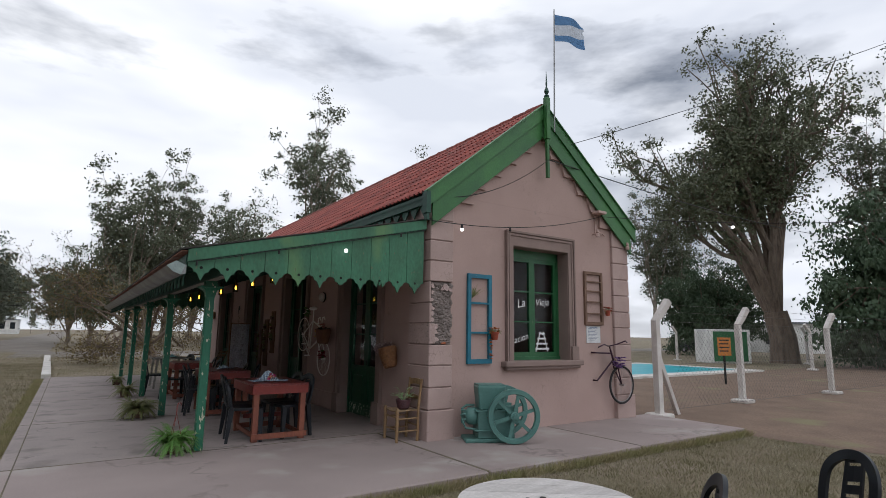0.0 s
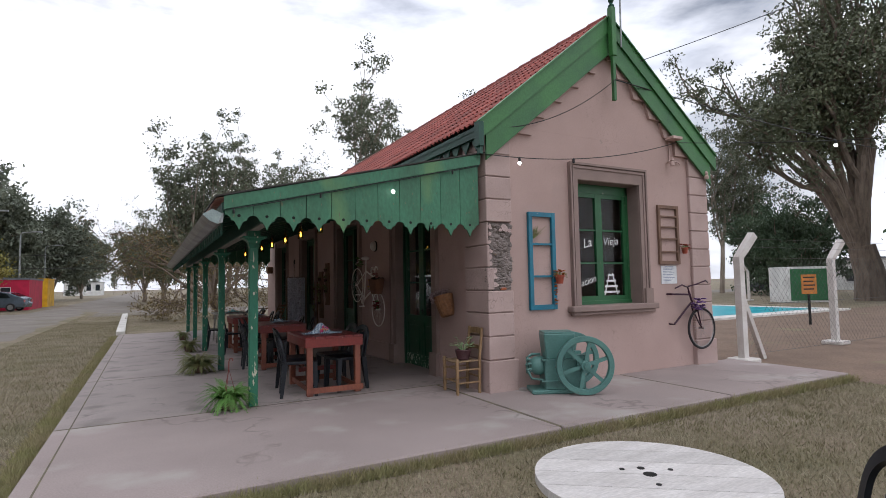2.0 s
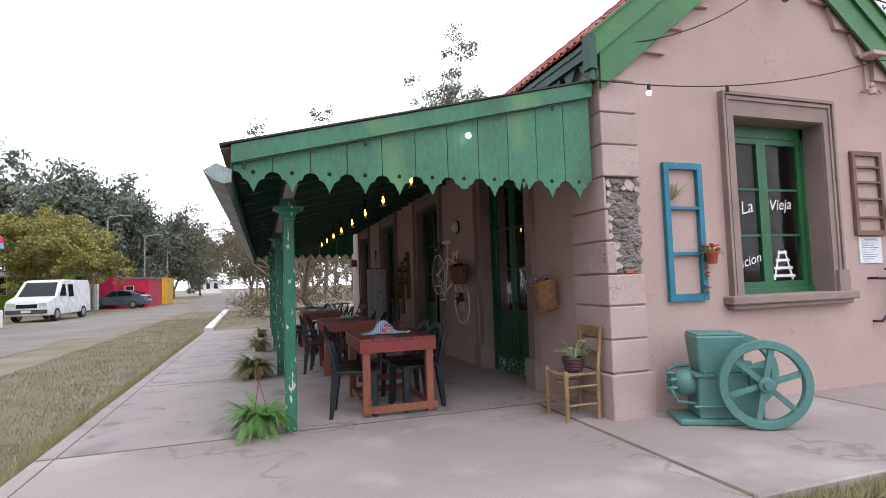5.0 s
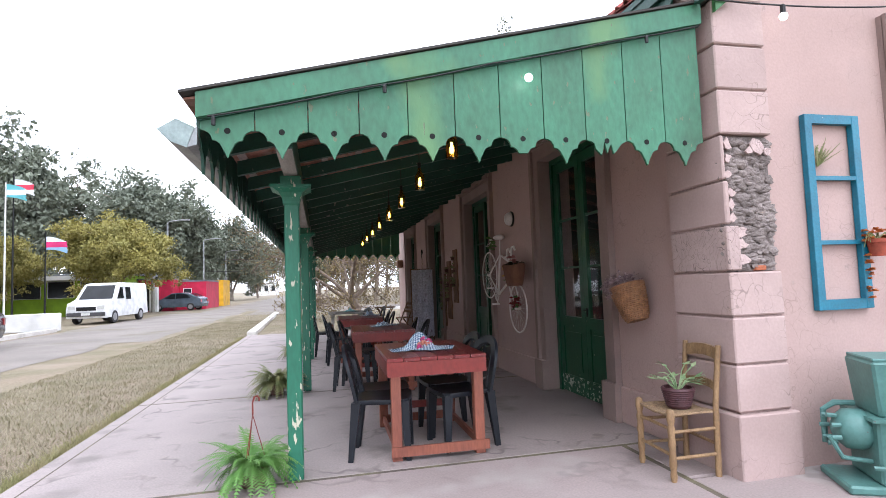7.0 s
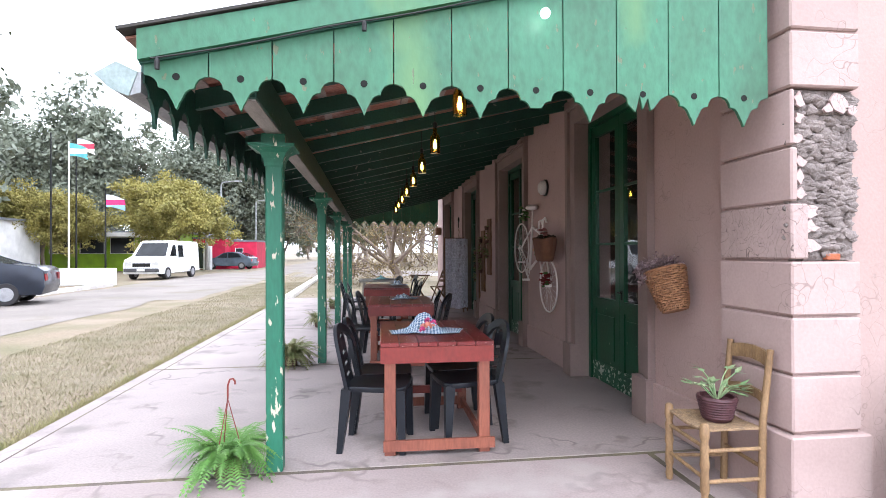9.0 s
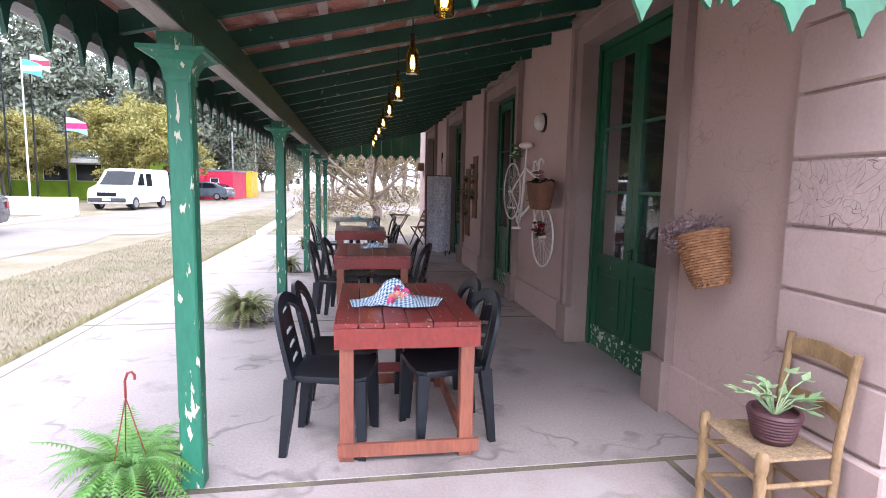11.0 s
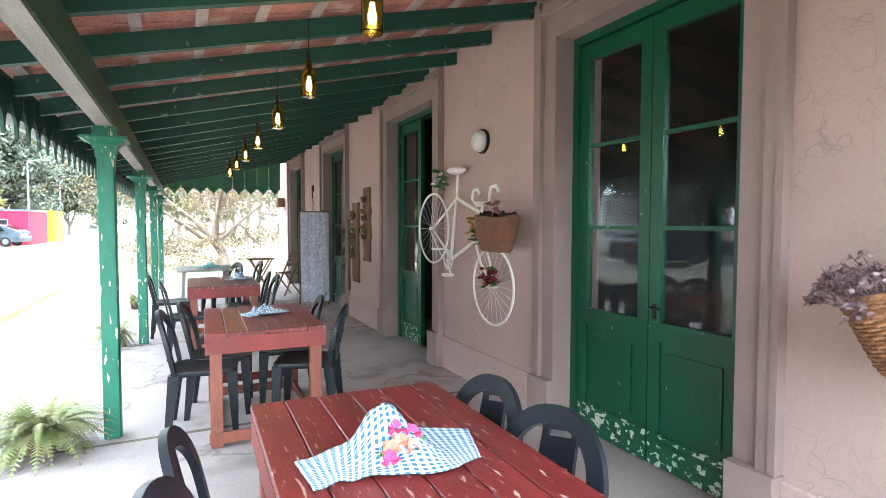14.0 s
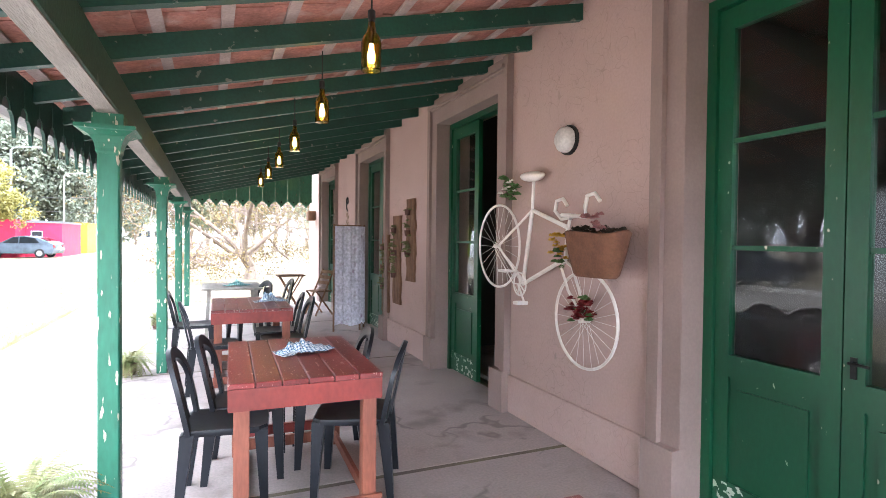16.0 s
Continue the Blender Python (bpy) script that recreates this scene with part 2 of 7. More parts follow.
def share(name, me, parent, m):
    ob = new(name, me)
    ob.parent = parent
    ob.matrix_basis = m
    return ob


# ---- the plan, in metres ----
WX, GY, EX, NY = 4.65, 6.33, 9.02, 21.35          # faces of the building
WALL_T, EAVE = 0.38, 3.50
RIDGE_X, RIDGE_Z, SLOPE = 6.84, 5.36, 0.81
DOORS = (8.625, 12.025, 15.41, 18.8)               # middles of the doors along the platform
DOOR_HALF, DOOR_H, SURR = 0.69, 2.715, 0.215
POSTS = (7.21, 10.46, 13.6, 16.6, 19.6)
POST_X, VER_END = 1.862, 20.2
FALL = 0.2380                                     # fall of the veranda roof
def ver_z(x):
    return 2.283 + FALL * (x - 1.44)

# ---- ground, road, platform ----
g = bm_new()
bmesh.ops.create_grid(g, x_segments=60, y_segments=60, size=900)
ground = solid("ground", g, GRASS_GROUND, "dry trampled grass with bare earth patches", "ground", "structure", at=Matrix.Translation((0, 0, -0.10)))

PLAT = -0.07
def slab(name, x0, x1, y0, y1, material, parent):
    b = bm_new()
    box(b, (x0 + 0.014, y0 + 0.014, -0.35), (x1 - 0.014, y1 - 0.014, 0.0))
    bevel(b, 0.012)
    return part(name, b, material, parent)

platform = thing("pavement", "pale cracked concrete platform in large slabs", "platform", kind="structure")
Y_CUTS = (4.54, 7.15, 10.33, 13.5, 16.6, 20.0)
for y0, y1 in zip(Y_CUTS, Y_CUTS[1:]):
    if y0 < 5:
        slab("slab", PLAT, 4.28, y0, y1, CONCRETE, platform)
    else:
        slab("slab", PLAT, WX + 0.2, y0, y1, CONCRETE_IN, platform)
slab("slab", 4.28, WX + 0.2, 6.40, 7.15, CONCRETE, platform)
slab("slab", 4.28, 6.9, 4.55, 6.40, CONCRETE, platform)
slab("slab", 6.9, 9.62, 4.56, 6.40, CONCRETE, platform)

# dark earth in the joints of the slabs
JOINT_M = mat("dark_joint_earth", (0.10, 0.08, 0.065), 0.95, color2=(0.16, 0.14, 0.08), scale=4, bump=0.5)
for x0, x1, y0, y1 in [(PLAT + 0.03, WX, y - 0.022, y + 0.022) for y in Y_CUTS[1:-1]] + [(0.083, 0.097, 4.58, 19.96), (4.258, 4.302, 4.60, 7.13), (6.88, 6.92, 4.60, 6.32)]:
    b = bm_new()
    box(b, (x0, y0, -0.06), (x1, y1, -0.003 if x1 - x0 > 0.03 else 0.0012))
    part("joint", b, JOINT_M, platform)

# ---- walls ----
def wall(name, axis, at, lo, hi, top, holes, material, label, thick=WALL_T):
    """A wall along x or y with openings that go right through: holes are (from, to, sill, head) along it."""
    b = bm_new()
    cuts = sorted({lo, hi, *[h[0] for h in holes], *[h[1] for h in holes]})
    for a, c in zip(cuts, cuts[1:]):
        spans = [(-0.1, top)]
        for h in holes:
            if h[0] <= a and c <= h[1]:
                spans = [(-0.1, h[2]), (h[3], top)]
        for z0, z1 in spans:
            if z1 - z0 < 0.02:
                continue
            if axis == "y":
                box(b, (at, a, z0), (at + thick, c, z1))
            else:
                box(b, (a, at, z0), (c, at + thick, z1))
    bmesh.ops.remove_doubles(b, verts=b.verts[:], dist=0.0005)
    return solid(name, b, material, label, "wall", "structure")

wall_west = wall("wall_west", "y", WX, GY + WALL_T, NY - WALL_T, EAVE, [(c - DOOR_HALF, c + DOOR_HALF, -0.1, DOOR_H) for c in DOORS], PLASTER,
                 "pink plastered wall with cracks along the platform")
WIN = (6.18, 7.44, 1.03, 2.86)
wall_south = wall("wall_south", "x", GY, WX, EX, EAVE, [WIN], PLASTER, "pink plastered gable wall with stains and cracks")
wall_north = wall("wall_north", "x", NY - WALL_T, WX, EX, EAVE, [], PLASTER, "plain pink plastered end wall")
wall_east = wall("wall_east", "y", EX - WALL_T, GY + WALL_T, NY - WALL_T, EAVE, [], PLASTER, "plain pink plastered rear wall")
for y, par in ((GY, wall_south), (NY - WALL_T, wall_north)):
    b = bm_new()
    prism(b, [(WX, EAVE + 0.001), (EX, EAVE + 0.001), (EX, EAVE + 0.05), (RIDGE_X, RIDGE_Z - 0.12), (WX, EAVE + 0.05)], WALL_T, Matrix.Translation((0, y, 0)))
    part("gable", b, PLASTER, par)
b = bm_new()
box(b, (WX + WALL_T, GY + WALL_T, -0.05), (EX - WALL_T, NY - WALL_T, -0.004))
solid("floor", b, CONCRETE_IN, "dark worn floor inside the building", "floor", "structure")
# ceiling and partitions carry the rooms' shade in their colour
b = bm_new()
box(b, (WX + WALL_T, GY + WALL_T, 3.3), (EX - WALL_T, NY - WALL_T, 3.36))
solid("ceiling", b, SHADE_IN, "plain ceiling inside the building in a shade-dark tone", "ceiling", "structure")
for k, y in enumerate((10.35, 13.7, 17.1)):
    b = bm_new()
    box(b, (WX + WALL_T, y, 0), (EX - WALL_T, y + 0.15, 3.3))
    solid("wall_inner_%d" % (k + 1), b, SHADE_IN, "plain partition wall between the rooms in a shade-dark tone", "wall", "structure")
# ---- corner blocks and plaster details of the walls ----
JOINT_PLASTER = mat("grimy_joint_plaster", (0.36, 0.26, 0.235), 0.9, scale=3, bump=0.1)
CRAZED = mat("crazed_plaster", (0.44, 0.33, 0.305), 0.9, color2=(0.38, 0.285, 0.26), scale=5, bump=0.5, amount=0.15, cracks=1.0, crack_scale=11.0, crack_all=True)
JOINTS = (-0.05, 0.40, 0.70, 1.00, 1.29, 1.59, 1.88, 2.18, 2.48, 2.78, 3.08, 3.40)
def quoin(x0, x1, y0, y1, z0, z1, parent):
    b = bm_new()
    box(b, (x0, y0, z0 + 0.007), (x1, y1, z1 - 0.007))
    bevel(b, 0.009)
    return part("quoin", b, QUOIN, parent)

for z0, z1 in zip(JOINTS, JOINTS[1:]):
    grow = 0.03 if z0 < 0.2 else 0.0
    bare = 1.2 < z0 < 2.0
    if not bare:
        quoin(WX - 0.07 - grow, WX + 0.33 + grow, GY - 0.07 - grow, GY + 0.50 + grow, z0, z1, wall_south)
    else:
        # plaster survives towards the corner, crazed in the lowest of the bare courses
        edge_x = WX + (-0.045 if z0 > 1.8 else -0.03 if z0 > 1.5 else 0.03)
        ob = quoin(WX - 0.07, edge_x, GY - 0.07, GY + 0.50, z0, z1, wall_south)
        if z0 < 1.5:
            ob.data.materials.clear()
            ob.data.materials.append(CRAZED)
    quoin(EX - 0.40 - grow, EX + 0.05 + grow, GY - 0.05 - grow, GY + 0.5, z0, z1, wall_south)
for x0, x1, y0, z0, z1 in ((WX - 0.052, WX + 0.32, GY - 0.052, 0.0, 1.285), (WX - 0.052, WX + 0.32, GY - 0.052, 2.185, 3.39), (WX - 0.052, WX - 0.03, GY - 0.02, 1.286, 2.184),
                           (EX - 0.39, EX + 0.032, GY - 0.032, 0.0, 3.39)):
    b = bm_new()
    box(b, (x0, y0, z0), (x1, GY + 0.48, z1))
    part("quoin_core", b, JOINT_PLASTER, wall_south)
# bare rubble where the plaster has come off
b = bm_new()
box(b, (WX - 0.048, GY - 0.022, 1.29), (WX + 0.325, GY + 0.3, 2.18))
part("rubble_core", b, RUBBLE, wall_south)
rnd = random.Random(5)
STONE_MESHES = []
for k in range(6):
    b = bm_new()
    bmesh.ops.create_icosphere(b, subdivisions=2, radius=1)
    for v in b.verts:
        v.co *= 0.85 + 0.40 * noise.noise(v.co * 1.7 + Vector((k * 7, 0, 0)))
    STONE_MESHES.append(mesh_of(b, "stone", RUBBLE, True))
for k in range(300):
    zz = rnd.uniform(1.31, 2.16)
    px = WX + rnd.uniform(-0.035, 0.325)
    sc = (rnd.uniform(0.028, 0.062), rnd.uniform(0.016, 0.034), rnd.uniform(0.014, 0.032))
    share("stone", STONE_MESHES[k % 6], wall_south, Matrix.LocRotScale((px, GY - 0.024, zz), Euler((rnd.uniform(-0.3, 0.3), rnd.uniform(-0.25, 0.25), rnd.uniform(-0.2, 0.2))), sc))
# plaster plates left on the bare corner
PLATE = mat("broken_plaster", (0.50, 0.385, 0.36), 0.9, color2=(0.44, 0.33, 0.305), scale=5, bump=0.4, cracks=1.0, crack_scale=9)
def plate(cx, cz, r, y, side):
    b = bm_new()
    o = [(cx + r * (0.35 + 0.75 * rnd.random()) * math.cos(a * 0.7), cz + r * (0.3 + 0.75 * rnd.random()) * math.sin(a * 0.7)) for a in range(9)]
    m = Matrix.Translation((0, y, 0)) if side == "g" else Matrix(((0, 1, 0, y), (1, 0, 0, 0), (0, 0, 1, 0), (0, 0, 0, 1)))
    prism(b, o, 0.014, m)
    part("plaster_flake", b, PLATE, wall_south)
for cx, cz, r in ((4.70, 1.36, 0.05), (4.69, 1.46, 0.055), (4.70, 1.54, 0.045), (4.635, 1.63, 0.04), (4.63, 1.72, 0.045), (4.64, 1.80, 0.035), (4.62, 1.92, 0.04), (4.63, 2.03, 0.035), (4.63, 2.12, 0.045),
                  (4.87, 2.10, 0.075), (4.93, 2.07, 0.04), (4.80, 2.08, 0.03)):
    plate(cx, cz, r, GY - 0.066, "g")
b = bm_new()
box(b, (4.80, GY - 0.045, 1.292), (4.885, GY + 0.02, 1.325))
bevel(b, 0.008, 2)
part("brick", b, mat("orange_broken_brick", (0.42, 0.13, 0.06), 0.9, scale=14, bump=0.6), wall_south, "broken orange brick in the bare corner")
# stepped plaster blocks under the slopes of the gable
for side in (-1, 1):
    for k in range(7):
        z0 = 3.41 + k * 0.27
        if z0 > 5.0:
            break
        def edge(z):
            return min((RIDGE_Z - 0.1 - z) / SLOPE, (EX - WX) / 2)
        w0, w1 = edge(z0), edge(z0 + 0.25)
        o = [(RIDGE_X + side * max(w0 - 0.72, 0.05), z0), (RIDGE_X + side * w0, z0), (RIDGE_X + side * w1, z0 + 0.24), (RIDGE_X + side * max(w1 - 0.50, 0.05), z0 + 0.24)]
        b = bm_new()
        prism(b, o, 0.05, Matrix.Translation((0, GY - 0.048, 0)))
        part("rake_block", b, PLASTER, wall_south)
# low plinth band along the platform wall
edges = [GY + 0.55] + [v for c in DOORS for v in (c - DOOR_HALF - SURR, c + DOOR_HALF + SURR)] + [NY]
for a, c in zip(edges[::2], edges[1::2]):
    b = bm_new()
    box(b, (WX - 0.022, a, 0.002), (WX + 0.01, c, 0.315))
    bevel(b, 0.006)
    part("plinth_band", b, PLASTER, wall_west)

# ---- doors ----
def leaf(parent, m, w, h):
    """A half-glazed door leaf w wide along y, its hinge at the origin, 45 mm thick along +x."""
    t, st = 0.045, 0.085
    zs = (0.862, 1.414, 1.961, h - 0.11)
    b = bm_new()
    box(b, (0, 0, 0.01), (t, st, h))
    box(b, (0, w - st, 0.01), (t, w, h))
    for z0, z1 in ((0.75, 0.862), (h - 0.11, h)):
        box(b, (0, st, z0), (t, w - st, z1))
    for z in zs[1:3]:
        box(b, (0.008, st, z - 0.012), (t - 0.008, w - st, z + 0.012))
    box(b, (0.014, st, 0.20), (t - 0.014, w - st, 0.75))
    box(b, (0.004, st + 0.05, 0.26), (t - 0.004, w - st - 0.05, 0.69))
    box(b, (-0.008, st, 0.14), (0.0, w - st, 0.17))
    ob = part("door_leaf", b, DOOR_GREEN, parent)
    ob.matrix_basis = m
    b = bm_new()
    box(b, (-0.001, 0.004, 0.008), (t + 0.001, w - 0.004, 0.20))
    bevel(b, 0.003)
    part("bottom_rail", b, SCUFFED, ob, "green rail scuffed down to pale undercoat")
    for z0, z1 in zip(zs, zs[1:]):
        b = bm_new()
        box(b, (0.020, st - 0.003, z0 - 0.003), (0.024, w - st + 0.003, z1 + 0.003))
        part("pane", b, GLASS, ob).visible_shadow = False
    return ob

SCUFFED = mat("scuffed_door_green", (0.005, 0.085, 0.036), 0.4, scale=2, fine=50, bump=0.2, amount=0.2, chips=(0.50, 0.52, 0.44), chip_scale=22, chip_level=0.565, stretch=(1, 1, 1.3))
IRON = mat("dark_iron", (0.03, 0.03, 0.03), 0.5, metal=0.8, scale=8, bump=0.2)
for k, c in enumerate(DOORS):
    door = thing("door_%d" % (k + 1), "half-open green double door with glazed leaves" if k == 1 else "closed green double door with glazed leaves and scuffed panels", "door", kind="structure")
    y0, y1, h = c - DOOR_HALF, c + DOOR_HALF, DOOR_H
    fx = WX + 0.125
    b = bm_new()
    box(b, (fx, y0, 0), (fx + 0.09, y0 + 0.06, h - 0.06))
    box(b, (fx, y1 - 0.06, 0), (fx + 0.09, y1, h - 0.06))
    box(b, (fx, y0, h - 0.06), (fx + 0.09, y1, h))
    part("door_frame", b, DOOR_GREEN, door)
    w = DOOR_HALF - 0.065
    far = leaf(door, Matrix.Translation((fx + 0.02, y1 - 0.062, 0)) @ Matrix.Rotation(math.pi, 4, "Z") @ Matrix.Translation((-0.045, 0, 0)), w, h - 0.07)
    near = leaf(door, Matrix.Translation((fx + 0.02, y0 + 0.062, 0)) @ Matrix.Rotation(radians(-78 if k == 1 else 0), 4, "Z"), w, h - 0.07)
    b = bm_new()
    box(b, (-0.006, w - 0.055, 0.88), (0.0, w - 0.03, 0.97))
    pipe(b, [(-0.006, w - 0.042, 0.95), (-0.04, w - 0.042, 0.95), (-0.04, w - 0.12, 0.947)], 0.0065, 8)
    part("handle", b, IRON, near, "dark iron lever handle")
    # moulded plaster surround
    b = bm_new()
    for s in (-1, 1):
        ya, yb, yc = c + s * DOOR_HALF, c + s * (DOOR_HALF + 0.125), c + s * (DOOR_HALF + SURR)
        for p, q, proud in ((ya, yb, 0.030), (yb, yc, 0.055)):
            box(b, (WX - proud, min(p, q), 0.31), (WX + 0.012, max(p, q), DOOR_H + (0.15 if proud < 0.04 else 0.27)))
        box(b, (WX - 0.066, min(yb, yc) - 0.004, 0.31), (WX - 0.05, min(yb, yc) + 0.03, DOOR_H + 0.2))
        box(b, (WX - 0.085, min(ya, yc) - 0.007, -0.002), (WX + 0.012, max(ya, yc) + 0.007, 0.34))
    box(b, (WX - 0.030, y0, h), (WX + 0.012, y1, h + 0.15))
    box(b, (WX - 0.055, y0 - 0.15, h + 0.15), (WX + 0.012, y1 + 0.15, h + 0.255))
    box(b, (WX - 0.080, y0 - 0.16, h + 0.17), (WX - 0.05, y1 + 0.16, h + 0.20))
    part("surround", b, SURROUND, door, "brownish plaster surround with plinth blocks")
    # plastered reveal that lines the opening
    b = bm_new()
    for p, q in ((y0 - 0.006, y0 + 0.004), (y1 - 0.004, y1 + 0.006)):
        box(b, (WX - 0.028, p, 0.0), (WX + 0.125, q, h))
    box(b, (WX - 0.028, y0, h - 0.004), (WX + 0.125, y1, h + 0.006))
    part("reveal", b, SURROUND, door)

# ---- gable window ----
window = thing("window_1", "green casement window with white lettering in a brown plaster surround", "window", kind="structure")
x0, x1, z0, z1 = WIN
b = bm_new()
for p, q in ((x0 - 0.15, x0), (x1, x1 + 0.15)):
    box(b, (p, GY - 0.045, 1.02), (q, GY + 0.01, z1 + 0.24))
box(b, (x0, GY - 0.045, z1), (x1, GY + 0.01, z1 + 0.24))
for o, d in ((0.15, 0.07), (0.10, 0.06)):
    box(b, (x0 - o, GY - d, 1.02), (x0 - o + 0.03, GY - 0.04, z1 + o + 0.09))
    box(b, (x1 + o - 0.03, GY - d, 1.02), (x1 + o, GY - 0.04, z1 + o + 0.09))
    box(b, (x0 - o, GY - d - 0.002, z1 + o + 0.06), (x1 + o, GY - 0.042, z1 + o + 0.093))
box(b, (x1 + 0.02, GY - 0.085, 1.02), (x1 + 0.18, GY + 0.0, 1.26))
box(b, (x0 - 0.004, GY - 0.02, 1.02), (x0 + 0.006, GY + 0.22, z1))
box(b, (x1 - 0.006, GY - 0.02, 1.02), (x1 + 0.004, GY + 0.22, z1))
box(b, (x0, GY - 0.02, z1 - 0.006), (x1, GY + 0.22, z1 + 0.004))
part("surround", b, SURROUND, window, "moulded brown plaster surround")
b = bm_new()
box(b, (x0 - 0.23, GY - 0.13, 0.95), (x1 + 0.25, GY + 0.22, 1.035))
box(b, (x0 - 0.19, GY - 0.09, 0.90), (x1 + 0.21, GY + 0.0, 0.955))
bevel(b, 0.012)
part("window_sill", b, SURROUND, window)
WY = GY + 0.20
b = bm_new()
box(b, (x0, WY, z0), (x0 + 0.05, WY + 0.08, z1))
box(b, (x1 - 0.05, WY, z0), (x1, WY + 0.08, z1))
box(b, (x0, WY, z1 - 0.14), (x1, WY + 0.08, z1))
box(b, (x0, WY - 0.02, z0), (x1, WY + 0.08, z0 + 0.06))
part("window_frame", b, WIN_GREEN, window)
xm = (x0 + x1) / 2
for p, q in ((x0 + 0.05, xm + 0.005), (xm + 0.005, x1 - 0.05)):
    b = bm_new()
    za, zb = z0 + 0.06, z1 - 0.14
    box(b, (p, WY + 0.01, za), (p + 0.065, WY + 0.06, zb))
    box(b, (q - 0.065, WY + 0.01, za), (q, WY + 0.06, zb))
    box(b, (p, WY + 0.012, za), (q, WY + 0.058, za + 0.07))
    box(b, (p, WY + 0.012, zb - 0.065), (q, WY + 0.058, zb))
    for f in (1 / 3, 2 / 3):
        zz = za + 0.07 + (zb - za - 0.135) * f
        box(b, (p, WY + 0.02, zz - 0.012), (q, WY + 0.05, zz + 0.012))
    cas = part("casement", b, WIN_GREEN, window)
    b = bm_new()
    box(b, (p + 0.06, WY + 0.036, za + 0.06), (q - 0.06, WY + 0.040, zb - 0.06))
    part("pane", b, OLD_GLASS, cas).visible_shadow = False

# ---- main roof ----
roof = thing("main_roof", "pitched red clay tile roof with green barge boards", "roof", kind="structure")
HALF_R = 2.36
ROOF_Y0, ROOF_Y1 = GY - 0.09, NY + 0.25
for side in (-1, 1):
    b = bm_new()
    xe = RIDGE_X + side * HALF_R
    prism(b, [(RIDGE_X, RIDGE_Z - 0.02), (xe, RIDGE_Z - SLOPE * HALF_R - 0.02), (xe, RIDGE_Z - SLOPE * HALF_R - 0.07), (RIDGE_X, RIDGE_Z - 0.07)], ROOF_Y1 - ROOF_Y0, Matrix.Translation((0, ROOF_Y0, 0)))
    part("roof_deck", b, GREEN_DARK, roof)
TW, TL = 0.245, 0.36
def tile_profile():
    b = bm_new()
    prof = [(0, 0), (0.03, 0.0), (0.05, 0.028), (0.075, 0.032), (0.10, 0.006), (0.15, 0.006), (0.17, 0.028), (0.19, 0.032), (0.215, 0.008), (TW + 0.015, 0.006)]
    rows = []
    for v, lift in ((-0.02, 0.022), (TL, 0.002)):
        rows.append([b.verts.new((u, v, w + lift)) for u, w in prof])
    low = [b.verts.new((u, -0.02, w + 0.006)) for u, w in prof]
    for k in range(len(prof) - 1):
        b.faces.new((rows[0][k], rows[0][k + 1], rows[1][k + 1], rows[1][k]))
        b.faces.new((low[k], low[k + 1], rows[0][k + 1], rows[0][k]))
    return b
tile_me = mesh_of(tile_profile(), "tile", TILE)
tv = np.array([v.co[:] for v in tile_me.vertices])
tf = [tuple(p.vertices) for p in tile_me.polygons]
ang = math.atan(SLOPE)
n_rows, n_cols = 9, int((ROOF_Y1 - ROOF_Y0) / TW)
rest_v, rest_f = [], []
for side in (-1, 1):
    for r in range(n_rows):
        for c in range(n_cols):
            d = 0.36 + (n_rows - 1 - r) * 0.33
            s = HALF_R / math.cos(ang) - 0.02 - r * 0.335
            px, pz = RIDGE_X + side * s * math.cos(ang), RIDGE_Z - s * math.sin(ang)
            jit = (rnd.random() - 0.5) * 0.02
            up = Vector((-side * math.cos(ang + jit), 0, math.sin(ang + jit)))
            u = Vector((0, 1, 0)) * (-side)
            w = u.cross(up)
            yy = ROOF_Y0 + c * TW + (TW if side > 0 else 0)
            if side < 0:
                u, yy = Vector((0, 1, 0)), ROOF_Y0 + c * TW
                w = up.cross(u) * -1
                if w.z < 0:
                    w = -w
            m = Matrix(((u.x, up.x, w.x, px), (u.y, up.y, w.y, yy), (u.z, up.z, w.z, pz), (0, 0, 0, 1)))
            if side < 0 and c < 33:
                share("tile", tile_me, roof, m)
            else:
                base = len(rest_v)
                a = np.array(m)
                rest_v.extend((tv @ a[:3, :3].T + a[:3, 3]).tolist())
                rest_f.extend([tuple(base + i for i in f) for f in tf])
tagged(share("tiles_beyond", raw_mesh("tiles_beyond", rest_v, rest_f, TILE), roof, Matrix()), kind="stuff")
b = bm_new()
for k in range(int((ROOF_Y1 - ROOF_Y0) / 0.36)):
    y = ROOF_Y0 + k * 0.36
    pipe(b, [(RIDGE_X, y, RIDGE_Z - 0.01), (RIDGE_X, y + 0.37, RIDGE_Z + 0.005)], 0.075, 10)
part("ridge_tiles", b, TILE, roof)
